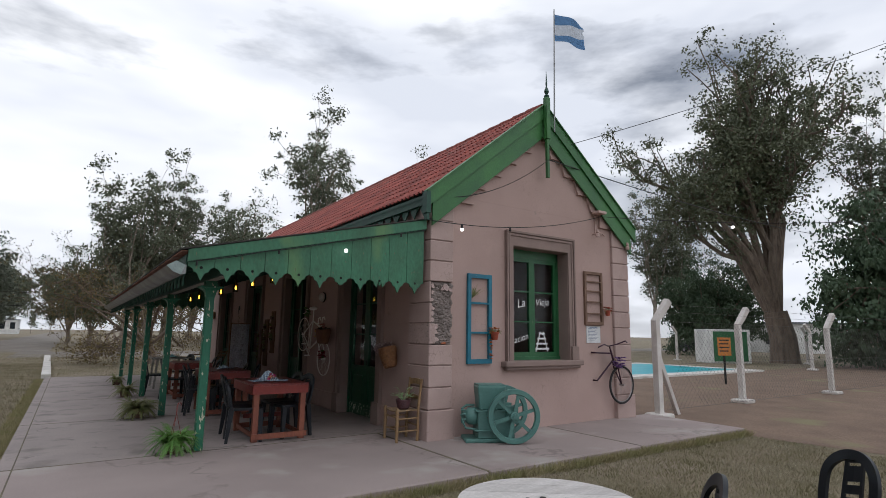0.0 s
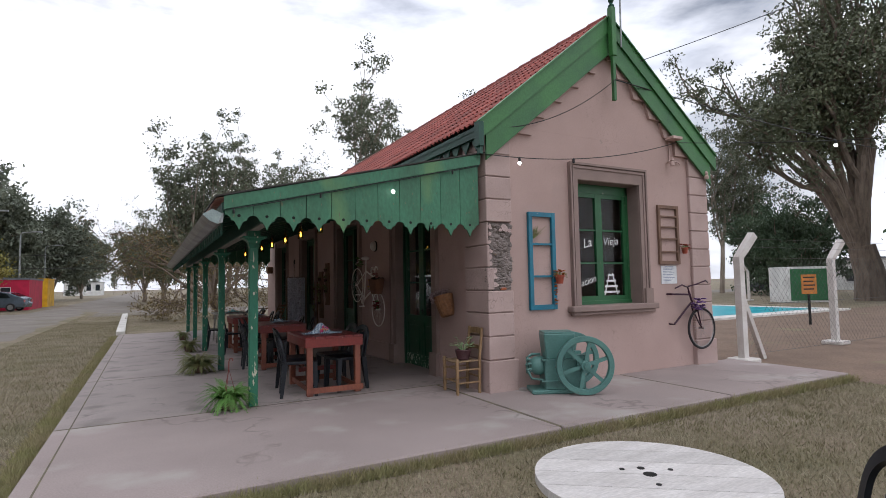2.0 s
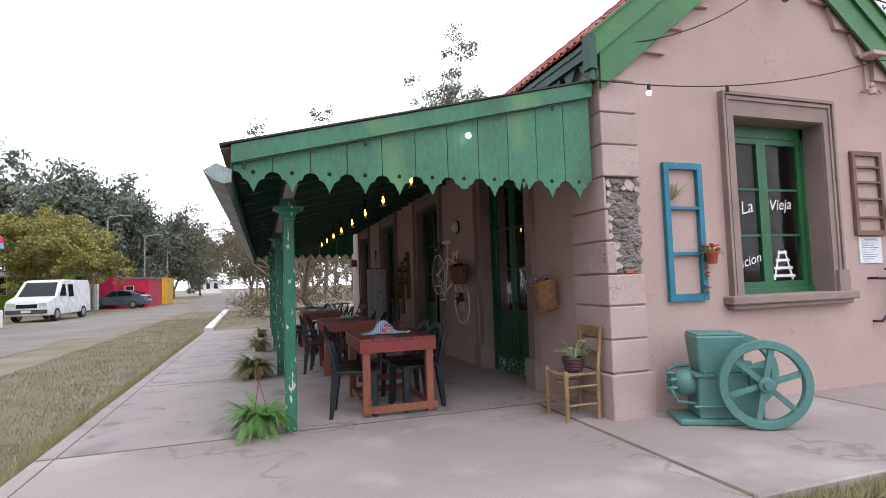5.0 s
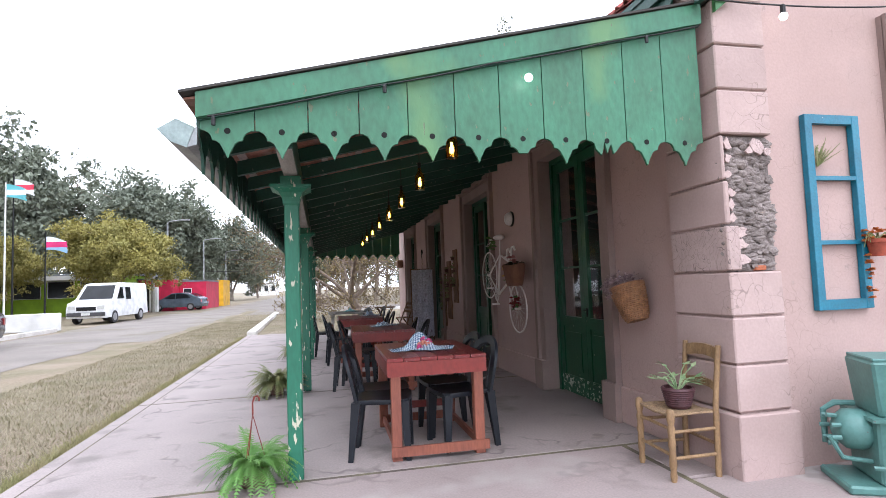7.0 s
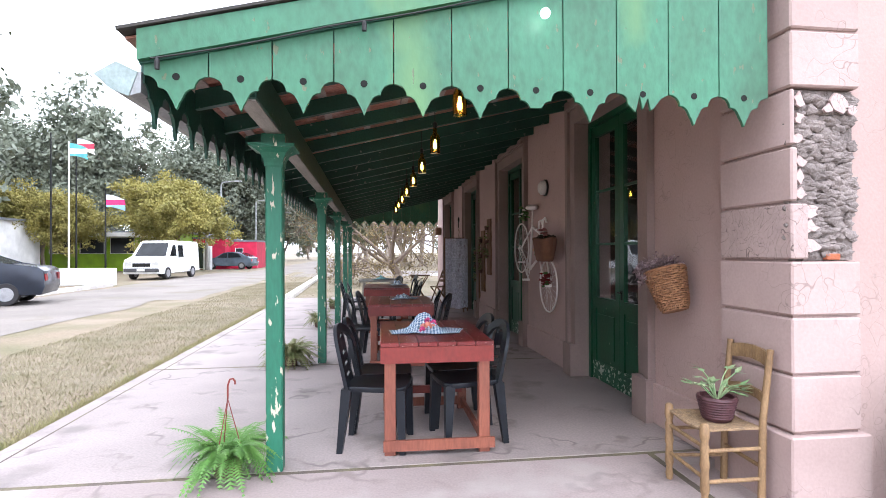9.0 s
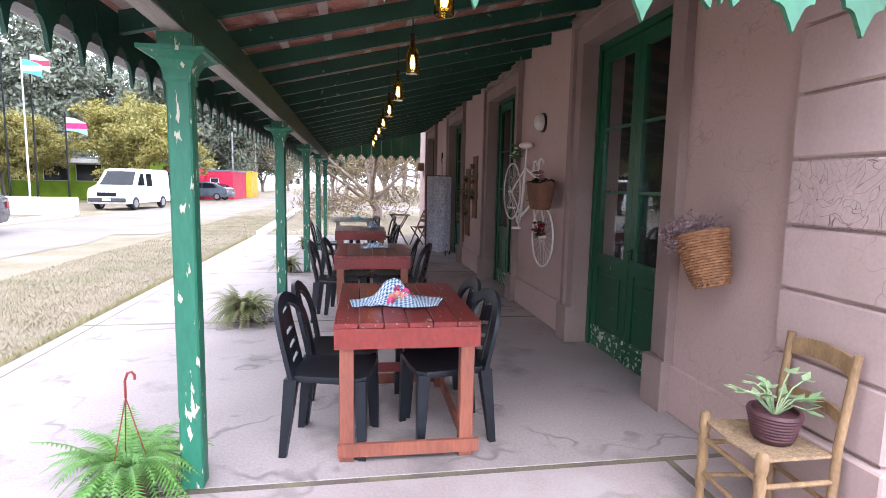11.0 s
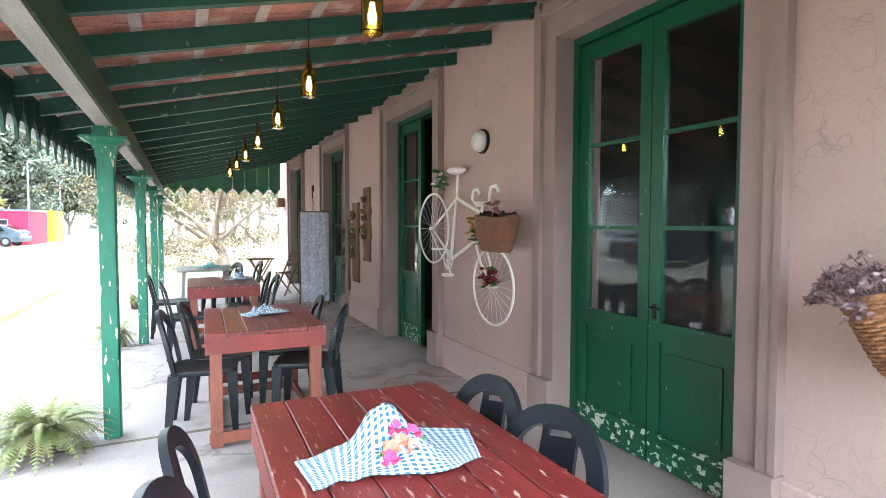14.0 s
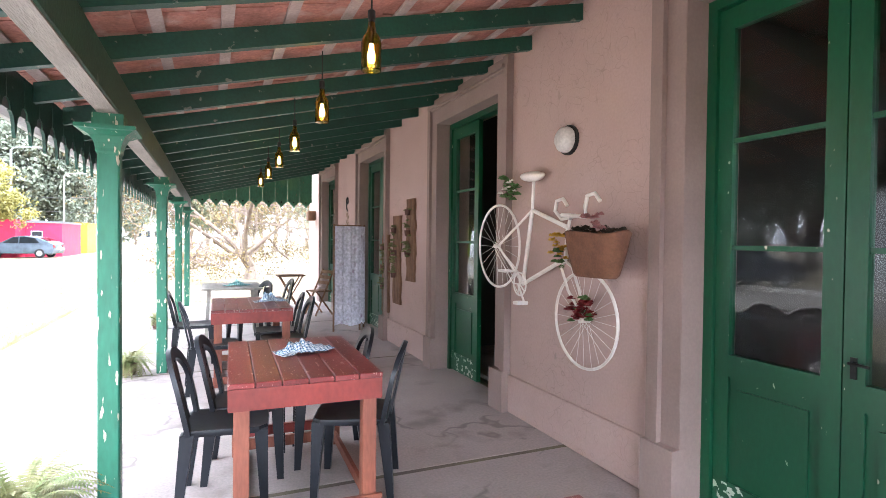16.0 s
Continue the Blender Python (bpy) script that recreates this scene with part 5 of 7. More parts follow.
part("basket", b, mat("brown_burlap", (0.17, 0.075, 0.04), 0.9, color2=(0.12, 0.05, 0.03), scale=12, fine=80, bump=0.6), bag, smooth=True)
def bunch(name, c, spread, material, n, size, parent, seed, label=""):
    r = random.Random(seed)
    b = bm_new()
    for k in range(n):
        petals_mesh(b, tuple(c[i] + r.uniform(-1, 1) * spread[i] for i in range(3)), size * r.uniform(0.7, 1.2), r)
    return part(name, b, material, parent, label)
RED_PET = mat("dark_red_petals", (0.22, 0.008, 0.012), 0.7, scale=30)
YEL_PET = mat("yellow_petals", (0.62, 0.36, 0.03), 0.7, scale=30)
DUSTY = mat("dusty_pink_petals", (0.42, 0.18, 0.17), 0.8, scale=30)
bunch("bloom", (0, 0.0, 0.36), (0.05, 0.10, 0.06), DUSTY, 14, 0.030, bag, 1, "dusty pink blooms")
bunch("bloom", (0, 0.0, 0.30), (0.08, 0.25, 0.02), mat("dry_moss", (0.05, 0.035, 0.02), 0.9), 30, 0.03, bag, 2)
rf = thing("red_flowers", "dark red cloth roses tied to the wheel of the bicycle", "flowers", Matrix.Translation((WX - 0.11, 10.05, 0.99)))
bunch("bloom", (0, 0, 0.0), (0.03, 0.10, 0.07), RED_PET, 13, 0.038, rf, 3)
bunch("leaves", (0, 0.0, 0.0), (0.03, 0.13, 0.09), LEAF, 8, 0.028, rf, 4)
yf = thing("yellow_flowers", "yellow cloth daisies tied to the bicycle frame", "flowers", Matrix.Translation((WX - 0.13, 10.27, 1.39)))
bunch("bloom", (0, 0, 0.02), (0.03, 0.07, 0.10), YEL_PET, 14, 0.03, yf, 5)
bunch("leaves", (0, 0.0, -0.06), (0.03, 0.06, 0.09), LEAF, 9, 0.03, yf, 6)
sf = thing("saddle_flowers", "small green sprig with pale flowers behind the saddle", "flowers", Matrix.Translation((WX - 0.10, 11.0, 1.85)))
bunch("leaves", (0, 0.0, 0.0), (0.04, 0.10, 0.09), LEAF, 18, 0.034, sf, 7)
bunch("bloom", (-0.02, 0, 0.02), (0.03, 0.09, 0.07), WHITE, 7, 0.022, sf, 8)
OLD_BRASS = mat("dull_brass", (0.20, 0.13, 0.07), 0.5, metal=0.6, scale=12)
# round bulkhead lamp
bl = thing("wall_lamp", "unlit round white bulkhead lamp on the pink wall", "lamp", Matrix.Translation((WX, 10.34, 2.145)) @ Matrix.Rotation(-math.pi / 2, 4, "Y"))
b = bm_new()
lathe(b, [(0.105, 0.0), (0.105, 0.02), (0.09, 0.022)], 24)
part("base", b, IRON, bl, smooth=True)
b = bm_new()
lathe(b, [(0.088, 0.02), (0.092, 0.035), (0.085, 0.065), (0.06, 0.09), (0.02, 0.10)], 24)
part("shade", b, mat("opal_white", (0.75, 0.72, 0.68), 0.3), bl, smooth=True)
# rough planks with plants
PLANK = mat("rough_dark_plank", (0.13, 0.065, 0.035), 0.9, color2=(0.20, 0.11, 0.06), scale=8, bump=0.8, stretch=(2, 2, 0.5), amount=0.4)
for k, (y, za, zb) in enumerate(((14.60, 0.40, 1.50), (14.10, 0.57, 1.75), (13.55, 0.91, 1.945))):
    t = thing("plank_planter", "rough dark plank with small plants fixed upright on the wall", "planter", Matrix.Translation((WX - 0.03, y, za)), "planks on the wall")
    b = bm_new()
    rr = random.Random(20 + k)
    o = []
    for f in range(13):
        o.append((0.15 + 0.022 * rr.uniform(-1, 1), (zb - za) * f / 12))
    for f in range(12, -1, -1):
        o.append((-0.15 + 0.022 * rr.uniform(-1, 1), (zb - za) * f / 12))
    prism(b, o, 0.028, Matrix(((0, 1, 0, 0), (1, 0, 0, 0), (0, 0, 1, 0), (0, 0, 0, 1))))
    part("plank", b, PLANK, t)
    for q in range(3):
        z = (zb - za) * (0.3 + 0.25 * q)
        b = bm_new()
        lathe(b, [(0.03, z), (0.04, z + 0.07), (0.035, z + 0.07)], 10, Matrix.Translation((-0.04, 0, 0)))
        part("pot", b, POT, t, smooth=True)
    bunch("leaves", (-0.05, 0, (zb - za) * 0.58), (0.03, 0.06, (zb - za) * 0.3), FERN_D, 26, 0.035, t, 30 + k)
# curled wall ornament with small butterflies between the far doors
orn = thing("wall_ornament", "dark curled metal ornament with pale butterflies on the wall", "ornament", Matrix.Translation((WX - 0.012, 17.05, 1.78)))
b = bm_new()
pipe(b, [(0, 0.07 * math.cos(a) * (1 - a / 9), 0.34 + 0.09 * math.sin(a) * (1 - a / 9)) for a in [0.35 * k for k in range(18)]], 0.012, 6)
pipe(b, [(0, 0.07, 0.34), (0, 0.05, 0.22), (0, 0.0, 0.16)], 0.010, 6)
part("scroll", b, IRON, orn, smooth=True)
for k, (y, z) in enumerate(((0.04, 0.10), (-0.05, 0.05), (0.06, -0.03), (-0.03, -0.08))):
    b = bm_new()
    for q in (-1, 1):
        prism(b, [(y, z - 0.012), (y + q * 0.045, z - 0.035), (y + q * 0.04, z), (y + q * 0.06, z + 0.04), (y, z + 0.012)], 0.004, Matrix(((0, 1, 0, 0), (1, 0, 0, 0), (0, 0, 1, 0), (0, 0, 0, 1))))
    part("butterfly", b, OLD_BRASS, orn, "dull brass butterfly")
# folding screen draped with patterned cloth
CLOTH_P = mat("grey_floral_cloth", (0.80, 0.80, 0.86), 0.95, color2=(0.66, 0.66, 0.74), scale=7, fine=25, bump=0.3, amount=0.5, stain=(0.42, 0.34, 0.42), stain_level=0.6, stain_scale=9)
sc = thing("folding_screen", "folding screen draped with faded grey floral cloth", "screen", pose(4.33, 15.47, 0, 0, 0, 4))
for x0, x1, y0, y1 in ((-0.26, 0.16, 0.0, 0.0), (0.16, 0.30, 0.0, 0.22)):
    b = bm_new()
    nn = 24
    top, bot = [], []
    va, vb = [], []
    for k in range(nn + 1):
        f = k / nn
        wob = 0.018 * math.sin(f * 19) + 0.01 * math.sin(f * 41)
        va.append(b.verts.new((x0 + (x1 - x0) * f, y0 + (y1 - y0) * f - 0.02 + wob * 0.4, 1.63)))
        vb.append(b.verts.new((x0 + (x1 - x0) * f, y0 + (y1 - y0) * f - 0.03 + wob, 0.10 + 0.02 * math.sin(f * 7))))
    for k in range(nn):
        b.faces.new((va[k], va[k + 1], vb[k + 1], vb[k]))
    bmesh.ops.solidify(b, geom=b.faces[:], thickness=0.012)
    part("cloth", b, CLOTH_P, sc, smooth=True)
b = bm_new()
for x, y in ((-0.26, 0.02), (0.16, 0.02), (0.30, 0.24)):
    box(b, (x - 0.012, y - 0.006, 0), (x + 0.012, y + 0.018, 1.66))
box(b, (-0.26, 0.004, 1.61), (0.16, 0.02, 1.65))
part("frame", b, PLANK, sc)
# far wooden chair with a jacket and a small stand
fc = thing("folding_chair", "brown wooden folding chair with a dark cloth over it", "chair", pose(4.2, 17.45, 0, 0, 0, 200))
b = bm_new()
for s in (-1, 1):
    pipe(b, [(0.18, s * 0.19, 0), (-0.2, s * 0.19, 0.85)], 0.016, 6)
    pipe(b, [(-0.18, s * 0.19, 0), (0.16, s * 0.19, 0.45)], 0.016, 6)
part("frame", b, PLANK, fc)
for k in range(6):
    b = bm_new()
    box(b, (-0.17 + k * 0.058, -0.19, 0.44), (-0.12 + k * 0.058, 0.19, 0.456))
    part("slat", b, PLANK, fc)
for z in (0.6, 0.7, 0.8):
    b = bm_new()
    box(b, (-0.2 - (z - 0.85) * 0.45 - 0.01, -0.18, z - 0.03), (-0.2 - (z - 0.85) * 0.45 + 0.01, 0.18, z + 0.03))
    part("slat", b, PLANK, fc)
st = thing("side_table", "small brown folding table against the far wall", "table", pose(3.72, 17.8, 0))
b = bm_new()
box(b, (-0.25, -0.2, 0.71), (0.25, 0.2, 0.735))
part("tabletop", b, PLANK, st)
b = bm_new()
for s in (-1, 1):
    pipe(b, [(-0.2, s * 0.17, 0), (0.2, s * 0.17, 0.71)], 0.014, 6)
    pipe(b, [(0.2, s * 0.17, 0), (-0.2, s * 0.17, 0.71)], 0.014, 6)
part("trestle", b, PLANK, st)
wp = thing("wall_planter", "small dark hanging planter on the far wall", "planter", Matrix.Translation((WX - 0.10, 20.5, 1.86)))
b = bm_new()
box(b, (-0.09, -0.15, 0), (0.09, 0.15, 0.24))
bevel(b, 0.02)
part("box", b, PLANK, wp)
# cord of lights along the valance
sl = thing("string_lights", "dark cord of small bulbs along the green valance, one lit", "lights")
b = bm_new()
pts = []
for k in range(41):
    x = VX0 + 0.05 + (WX - 0.2 - VX0) * k / 40
    pts.append((x, 6.282, ver_z(x) - 0.10 - 0.012 * abs(math.sin(k * 0.30))))
pipe(b, pts, 0.004, 5)
for x in (1.52, 2.42, 4.10):
    lathe(b, [(0.011, -0.035), (0.012, 0.0), (0.006, 0.015)], 8, Matrix.Translation((x, 6.278, ver_z(x) - 0.12)))
part("cord", b, CORD, sl)
b = bm_new()
bmesh.ops.create_uvsphere(b, u_segments=14, v_segments=10, radius=0.024, matrix=Matrix.Translation((3.28, 6.262, 2.485)))
part("bulb", b, glow("white_bulb", (1.0, 0.97, 0.92), 8.0), sl, "lit white bulb", True)
# pale trestle table further along
pt = thing("trestle_table", "pale bare wooden trestle table further along the veranda", "table", pose(2.61, 15.6, 0))
b = bm_new()
box(b, (-0.4, -0.5, 0.712), (0.4, 0.5, 0.74))
bevel(b, 0.004)
part("tabletop", b, PALE_WOOD, pt)
for sx in (-1, 1):
    for sy in (-1, 1):
        b = bm_new()
        frustum(b, (sx * 0.34, sy * 0.42, 0), (sx * 0.3, sy * 0.4, 0.711), (0.02, 0.02), (0.025, 0.025))
        part("leg", b, PALE_WOOD, pt)
# ---- things on and before the gable ----
BLUE = mat("bright_blue_paint", (0.006, 0.165, 0.250), 0.45, color2=(0.005, 0.12, 0.190), scale=6, bump=0.2, chips=(0.4, 0.42, 0.4), chip_scale=22, chip_level=0.72)
OLD_WOOD = mat("weathered_brown_wood", (0.20, 0.12, 0.085), 0.85, color2=(0.14, 0.085, 0.06), scale=6, bump=0.5, stretch=(2, 2, 0.5), amount=0.35)
def wall_frame(name, label, x0, x1, z0, z1, bars, material, t, d, tilt=0.0):
    w = thing(name, label, "frame", Matrix.Translation(((x0 + x1) / 2, GY - d - 0.004, z0)) @ Matrix.Rotation(radians(tilt), 4, "Y"))
    hw, h = (x1 - x0) / 2, z1 - z0
    for s in (-1, 1):
        b = bm_new()
        box(b, (s * (hw - t / 2) - t / 2, 0, 0), (s * (hw - t / 2) + t / 2, d, h))
        bevel(b, 0.003)
        part("stile", b, material, w)
    for z, tt in [(0, t * 1.1), (h - t, t)] + [(f * h, t * 0.45) for f in bars]:
        b = bm_new()
        box(b, (-hw + t, 0.003, z), (hw - t, d - 0.003, z + tt))
        part("rail", b, material, w)
    return w
wall_frame("blue_window_frame", "old window frame painted bright blue hung on the gable", 5.275, 5.735, 1.01, 2.345, (0.33, 0.66), BLUE, 0.062, 0.045)
wall_frame("ladder_frame", "weathered brown ladder frame hung on the gable", 7.85, 8.33, 1.63, 2.575, (0.2, 0.42, 0.62, 0.8), OLD_WOOD, 0.05, 0.04)
TERRA = mat("red_terracotta", (0.36, 0.07, 0.035), 0.8, scale=12)
def wall_pot(x, z, r, label, seed, blooms):
    w = thing("wall_flower_pot", label, "flower pot", Matrix.Translation((x, GY - 0.10, z)), "pots on the gable")
    b = bm_new()
    lathe(b, [(r * 0.7, 0), (r * 0.95, r * 1.5), (r * 1.1, r * 1.5), (r * 1.1, r * 1.9), (r * 0.95, r * 1.9)], 16)
    part("pot", b, TERRA, w, smooth=True)
    bunch("blooms", (0, 0, r * 2.3), (r * 1.6, r * 0.6, r * 0.7), blooms, 16, 0.024, w, seed)
    b = bm_new()
    rr = random.Random(seed)
    for k in range(12):
        x1 = rr.uniform(-1, 1) * r * 2.2
        pipe(b, [(0, 0, r * 1.9), (x1 * 0.6, 0, r * 2.6), (x1, -0.01, r * rr.uniform(0.5, 2.4))], 0.004, 4, r1=0.002)
    part("stems", b, FERN_D, w)
    return w
ORANGE_PET = mat("orange_petals", (0.55, 0.17, 0.04), 0.8, scale=30)
wall_pot(5.74, 1.36, 0.062, "small red pot of orange dried flowers on the blue frame", 51, ORANGE_PET)
wall_pot(8.37, 1.80, 0.05, "small red clay pot on the ladder frame", 52, TERRA)
trail = thing("trailing_beads", "dried orange trailing plant below the small pot", "plant", Matrix.Translation((5.70, GY - 0.07, 1.10)))
bunch("dried_leaves", (0, 0, 0.12), (0.02, 0.02, 0.15), ORANGE_PET, 22, 0.018, trail, 53)
sprig = thing("green_sprig", "green sprig with small buds tucked into the blue frame", "plant", Matrix.Translation((5.34, GY - 0.06, 1.98)))
b = bm_new()
for k in range(16):
    frond_mesh(b, (0, 0, 0), math.pi * 0.02 * k - 0.1, random.Random(k).uniform(0.06, 0.24), random.Random(k + 3).uniform(0.1, 0.26), 0.02, 0.014, random.Random(k))
part("sprays", b, FERN_D, sprig)
# notice sheet
nt = thing("notice", "white printed notice sheet fixed to the gable", "notice", Matrix.Translation((8.08, GY - 0.012, 1.465)))
b = bm_new()
box(b, (-0.18, 0, -0.145), (0.18, 0.011, 0.145))
part("sheet", b, mat("white_notice", (0.72, 0.73, 0.74), 0.6, scale=5, amount=0.05), nt)
b = bm_new()
for k in range(9):
    w = 0.13 - (0.02 * (k % 3))
    box(b, (-0.14, -0.002, 0.10 - k * 0.025), (-0.14 + 2 * w, 0.0, 0.107 - k * 0.025))
box(b, (-0.1, -0.002, 0.118), (0.1, 0.0, 0.130))
part("print", b, mat("grey_blue_print", (0.16, 0.20, 0.30), 0.7), nt, "unreadable grey print lines")
# half bicycle
PURPLE = mat("dark_purple_paint", (0.045, 0.012, 0.03), 0.4, metal=0.2, scale=8)
TYRE = mat("black_rubber", (0.02, 0.018, 0.02), 0.75, scale=20)
hb = thing("half_bicycle", "front half of an old dark purple bicycle fixed to the gable", "bicycle")
yb = GY - 0.14
C2 = (8.64, yb, 0.59)
b = bm_new()
at = wheel(b, C2, 0.315, False, 0, 0.019)
w = part("wheel", b, TYRE, hb, smooth=True)
b = bm_new()
pipe(b, [at(2 * math.pi * k / 40, 0.292) for k in range(40)], 0.008, 6, closed=True)
for k in range(28):
    a = 2 * math.pi * k / 28
    pipe(b, [at(a + (0.35 if k % 2 else -0.35), 0.018, 0.02 if k % 4 < 2 else -0.02), at(a, 0.29)], 0.0013, 4)
lathe(b, [(0.016, -0.05), (0.016, 0.05)], 10, Matrix.Translation(C2) @ Matrix.Rotation(math.pi / 2, 4, "X"))
part("spokes", b, mat("dull_chrome", (0.4, 0.38, 0.38), 0.35, metal=0.9), w)
b = bm_new()
for o in (-0.045, 0.045):
    pipe(b, [(8.44, yb + o * 0.6, 1.0), (8.50, yb + o, 0.88), C2], 0.012, 8)
pipe(b, [(8.44, yb, 1.0), (8.36, yb, 1.20)], 0.017, 8)
part("fork", b, PURPLE, hb, smooth=True)
b = bm_new()
pipe(b, [(8.40, yb, 1.14), (8.02, yb + 0.05, 1.155), (8.02, GY, 1.155)], 0.015, 8)
pipe(b, [(8.43, yb, 1.03), (8.05, yb + 0.05, 0.68), (8.05, GY, 0.68)], 0.015, 8)
pipe(b, [(8.36, yb, 1.20), (8.34, yb, 1.27)], 0.012, 8)
part("frame", b, PURPLE, hb, smooth=True)
b = bm_new()
pipe(b, [(7.92, yb - 0.10, 1.25), (8.05, yb - 0.12, 1.30), (8.22, yb - 0.06, 1.27), (8.34, yb, 1.27), (8.46, yb - 0.06, 1.30), (8.60, yb - 0.14, 1.36), (8.70, yb - 0.10, 1.33)], 0.012, 8)
part("handlebar", b, PURPLE, hb, smooth=True)
pf = thing("purple_flowers", "purple cloth flowers tied to the old bicycle", "flowers", Matrix.Translation((8.50, GY - 0.22, 0.98)))
bunch("blooms", (0, 0, 0), (0.11, 0.05, 0.09), mat("lilac_petals", (0.25, 0.13, 0.36), 0.8, scale=30), 34, 0.032, pf, 61)
# lettering in the window
WLET = mat("white_vinyl", (0.80, 0.80, 0.80), 0.6)
def words(text, x, z, size, turn=0.0):
    cu = bpy.data.curves.new("letters", "FONT")
    cu.body, cu.size, cu.extrude, cu.shear = text, size, 0.001, 0.25
    tmp = bpy.data.objects.new("letters", cu)
    scene.collection.objects.link(tmp)
    me = bpy.data.meshes.new_from_object(tmp.evaluated_get(bpy.context.evaluated_depsgraph_get()))
    bpy.data.objects.remove(tmp)
    me.materials.clear()
    me.materials.append(WLET)
    ob = new("lettering", me)
    ob.parent = window
    ob.matrix_basis = pose(x, WY + 0.030, z, 90, turn, 0)
    return ob
words("La", 6.50, 1.88, 0.20, -12)
words("Vieja", 6.90, 1.93, 0.17, -4)
words("Estacion", 6.26, 1.26, 0.15, -14)
b = bm_new()
yy = WY + 0.030
prism(b, [(6.28, 1.78), (6.44, 1.78), (6.42, 1.86), (6.40, 1.88), (6.42, 1.98), (6.39, 2.02), (6.39, 2.10), (6.36, 2.14), (6.33, 2.10), (6.33, 2.02), (6.30, 1.98), (6.32, 1.88), (6.30, 1.86)], 0.003, Matrix.Translation((0, yy, 0)))
part("lantern_decal", b, WLET, window, "white lantern decal")
b = bm_new()
for s in (-1, 1):
    prism(b, [(7.05 + s * 0.12, 1.17), (7.05 + s * 0.15, 1.17), (7.05 + s * 0.045, 1.50), (7.05 + s * 0.025, 1.50)], 0.003, Matrix.Translation((0, yy, 0)))
for k in range(4):
    z, hw = 1.20 + k * 0.085, 0.17 - 0.034 * k
    box(b, (7.05 - hw, yy - 0.002, z), (7.05 + hw, yy, z + 0.03))
part("track_decal", b, WLET, window, "white railway track decal")
# lamp brackets on the gable
CHALK = mat("pink_washed_metal", (0.52, 0.37, 0.33), 0.7, scale=10)
for x, z in ((8.14, 3.25), (8.98, 3.10)):
    w = thing("insulator_bracket", "small pink-washed insulator on an iron bracket", "bracket", Matrix.Translation((x, GY, z)), "brackets on the gable")
    b = bm_new()
    pipe(b, [(0, 0, 0.02), (0, -0.12, 0.02), (0, -0.12, 0.06)], 0.010, 6)
    pipe(b, [(0.02, -0.03, 0.06), (0.25, -0.03, 0.06), (0.3, -0.03, 0.02)], 0.012, 6)
    part("arm", b, CHALK, w)
    b = bm_new()
    lathe(b, [(0.035, -0.04), (0.04, 0.0), (0.022, 0.03), (0.032, 0.05), (0.018, 0.09), (0.005, 0.10)], 12, Matrix.Translation((0, -0.12, 0.0)))
    part("insulator", b, CHALK, w, smooth=True)
w = thing("floodlight", "flat pink-washed floodlight on the gable", "lamp", Matrix.Translation((8.20, GY, 3.66)))
b = bm_new()
box(b, (-0.10, -0.20, -0.02), (0.12, -0.03, 0.03))
bevel(b, 0.008)
pipe(b, [(0, 0, 0.0), (0, -0.05, 0.0)], 0.015, 6)
part("head", b, CHALK, w)
pipe_b = bm_new()
pipe(pipe_b, [(0, -0.02, -0.02), (0, -0.02, -0.35)], 0.01, 6)
part("conduit", pipe_b, CHALK, w)
# sagging cords with bulbs
def cord(name, label, a, c, sag, bulbs, lit, r=0.006):
    w = thing(name, label, "cord")
    a, c = Vector(a), Vector(c)
    def at(f):
        p = a.lerp(c, f)
        p.z -= sag * 4 * f * (1 - f)
        return p
    b = bm_new()
    pipe(b, [at(k / 24) for k in range(25)], r, 5)
    for f in bulbs:
        p = at(f)
        lathe(b, [(0.014, -0.06), (0.018, -0.05), (0.016, 0.0), (0.006, 0.01)], 8, Matrix.Translation(p))
    part("line", b, CORD, w)
    for f in bulbs:
        if f in lit:
            p = at(f)
            b = bm_new()
            bmesh.ops.create_uvsphere(b, u_segments=12, v_segments=8, radius=0.026, matrix=Matrix.Translation(p - Vector((0, 0, 0.075))))
            part("bulb", b, bpy.data.materials["white_bulb"], w, "lit white bulb", True)
    return w
cord("light_cord", "thin dark cord with small bulbs across the gable", (4.45, GY - 0.12, 3.05), (8.25, GY - 0.12, 3.60), 0.16, (0.17, 0.42), (0.17,))
cord("light_cord", "thin dark cord with small bulbs strung to the trees", (8.25, GY - 0.12, 3.60), (13.5, 1.0, 3.6), 0.2, (0.3, 0.55, 0.85), (0.3, 0.55))
cord("overhead_cable", "thin dark cable along the gable slope", (4.5, GY - 0.08, 3.40), (6.84, ROOF_Y0 - 0.12, 4.38), 0.22, (), ())
cord("overhead_cable", "thin dark cable over the yard", (6.84, ROOF_Y0 - 0.12, 4.38), (40, 10, 7.5), 0.7, (), (), 0.010)
cord("overhead_cable", "thin dark cable over the roof", (6.9, 6.6, 4.6), (22, -4, 12.4), 0.6, (), (), 0.006)
# engine
TEAL = mat("teal_enamel", (0.095, 0.225, 0.200), 0.42, color2=(0.072, 0.175, 0.158), scale=4, fine=40, bump=0.15, amount=0.2, chips=(0.10, 0.08, 0.06), chip_scale=20, chip_level=0.70,
           stain=(0.06, 0.12, 0.11), stain_level=0.64, stain_scale=5)
en = thing("stationary_engine", "old teal-painted stationary engine with two spoked flywheels", "engine", pose(5.41, 5.87, 0, 0, 0, -27))
def en_part(name, b, smooth=False):
    return part(name, b, TEAL, en, smooth=smooth)
b = bm_new()
box(b, (-0.42, -0.20, 0.0), (0.30, 0.20, 0.05))
box(b, (-0.25, -0.18, 0.05), (0.26, 0.18, 0.42))
bevel(b, 0.012)
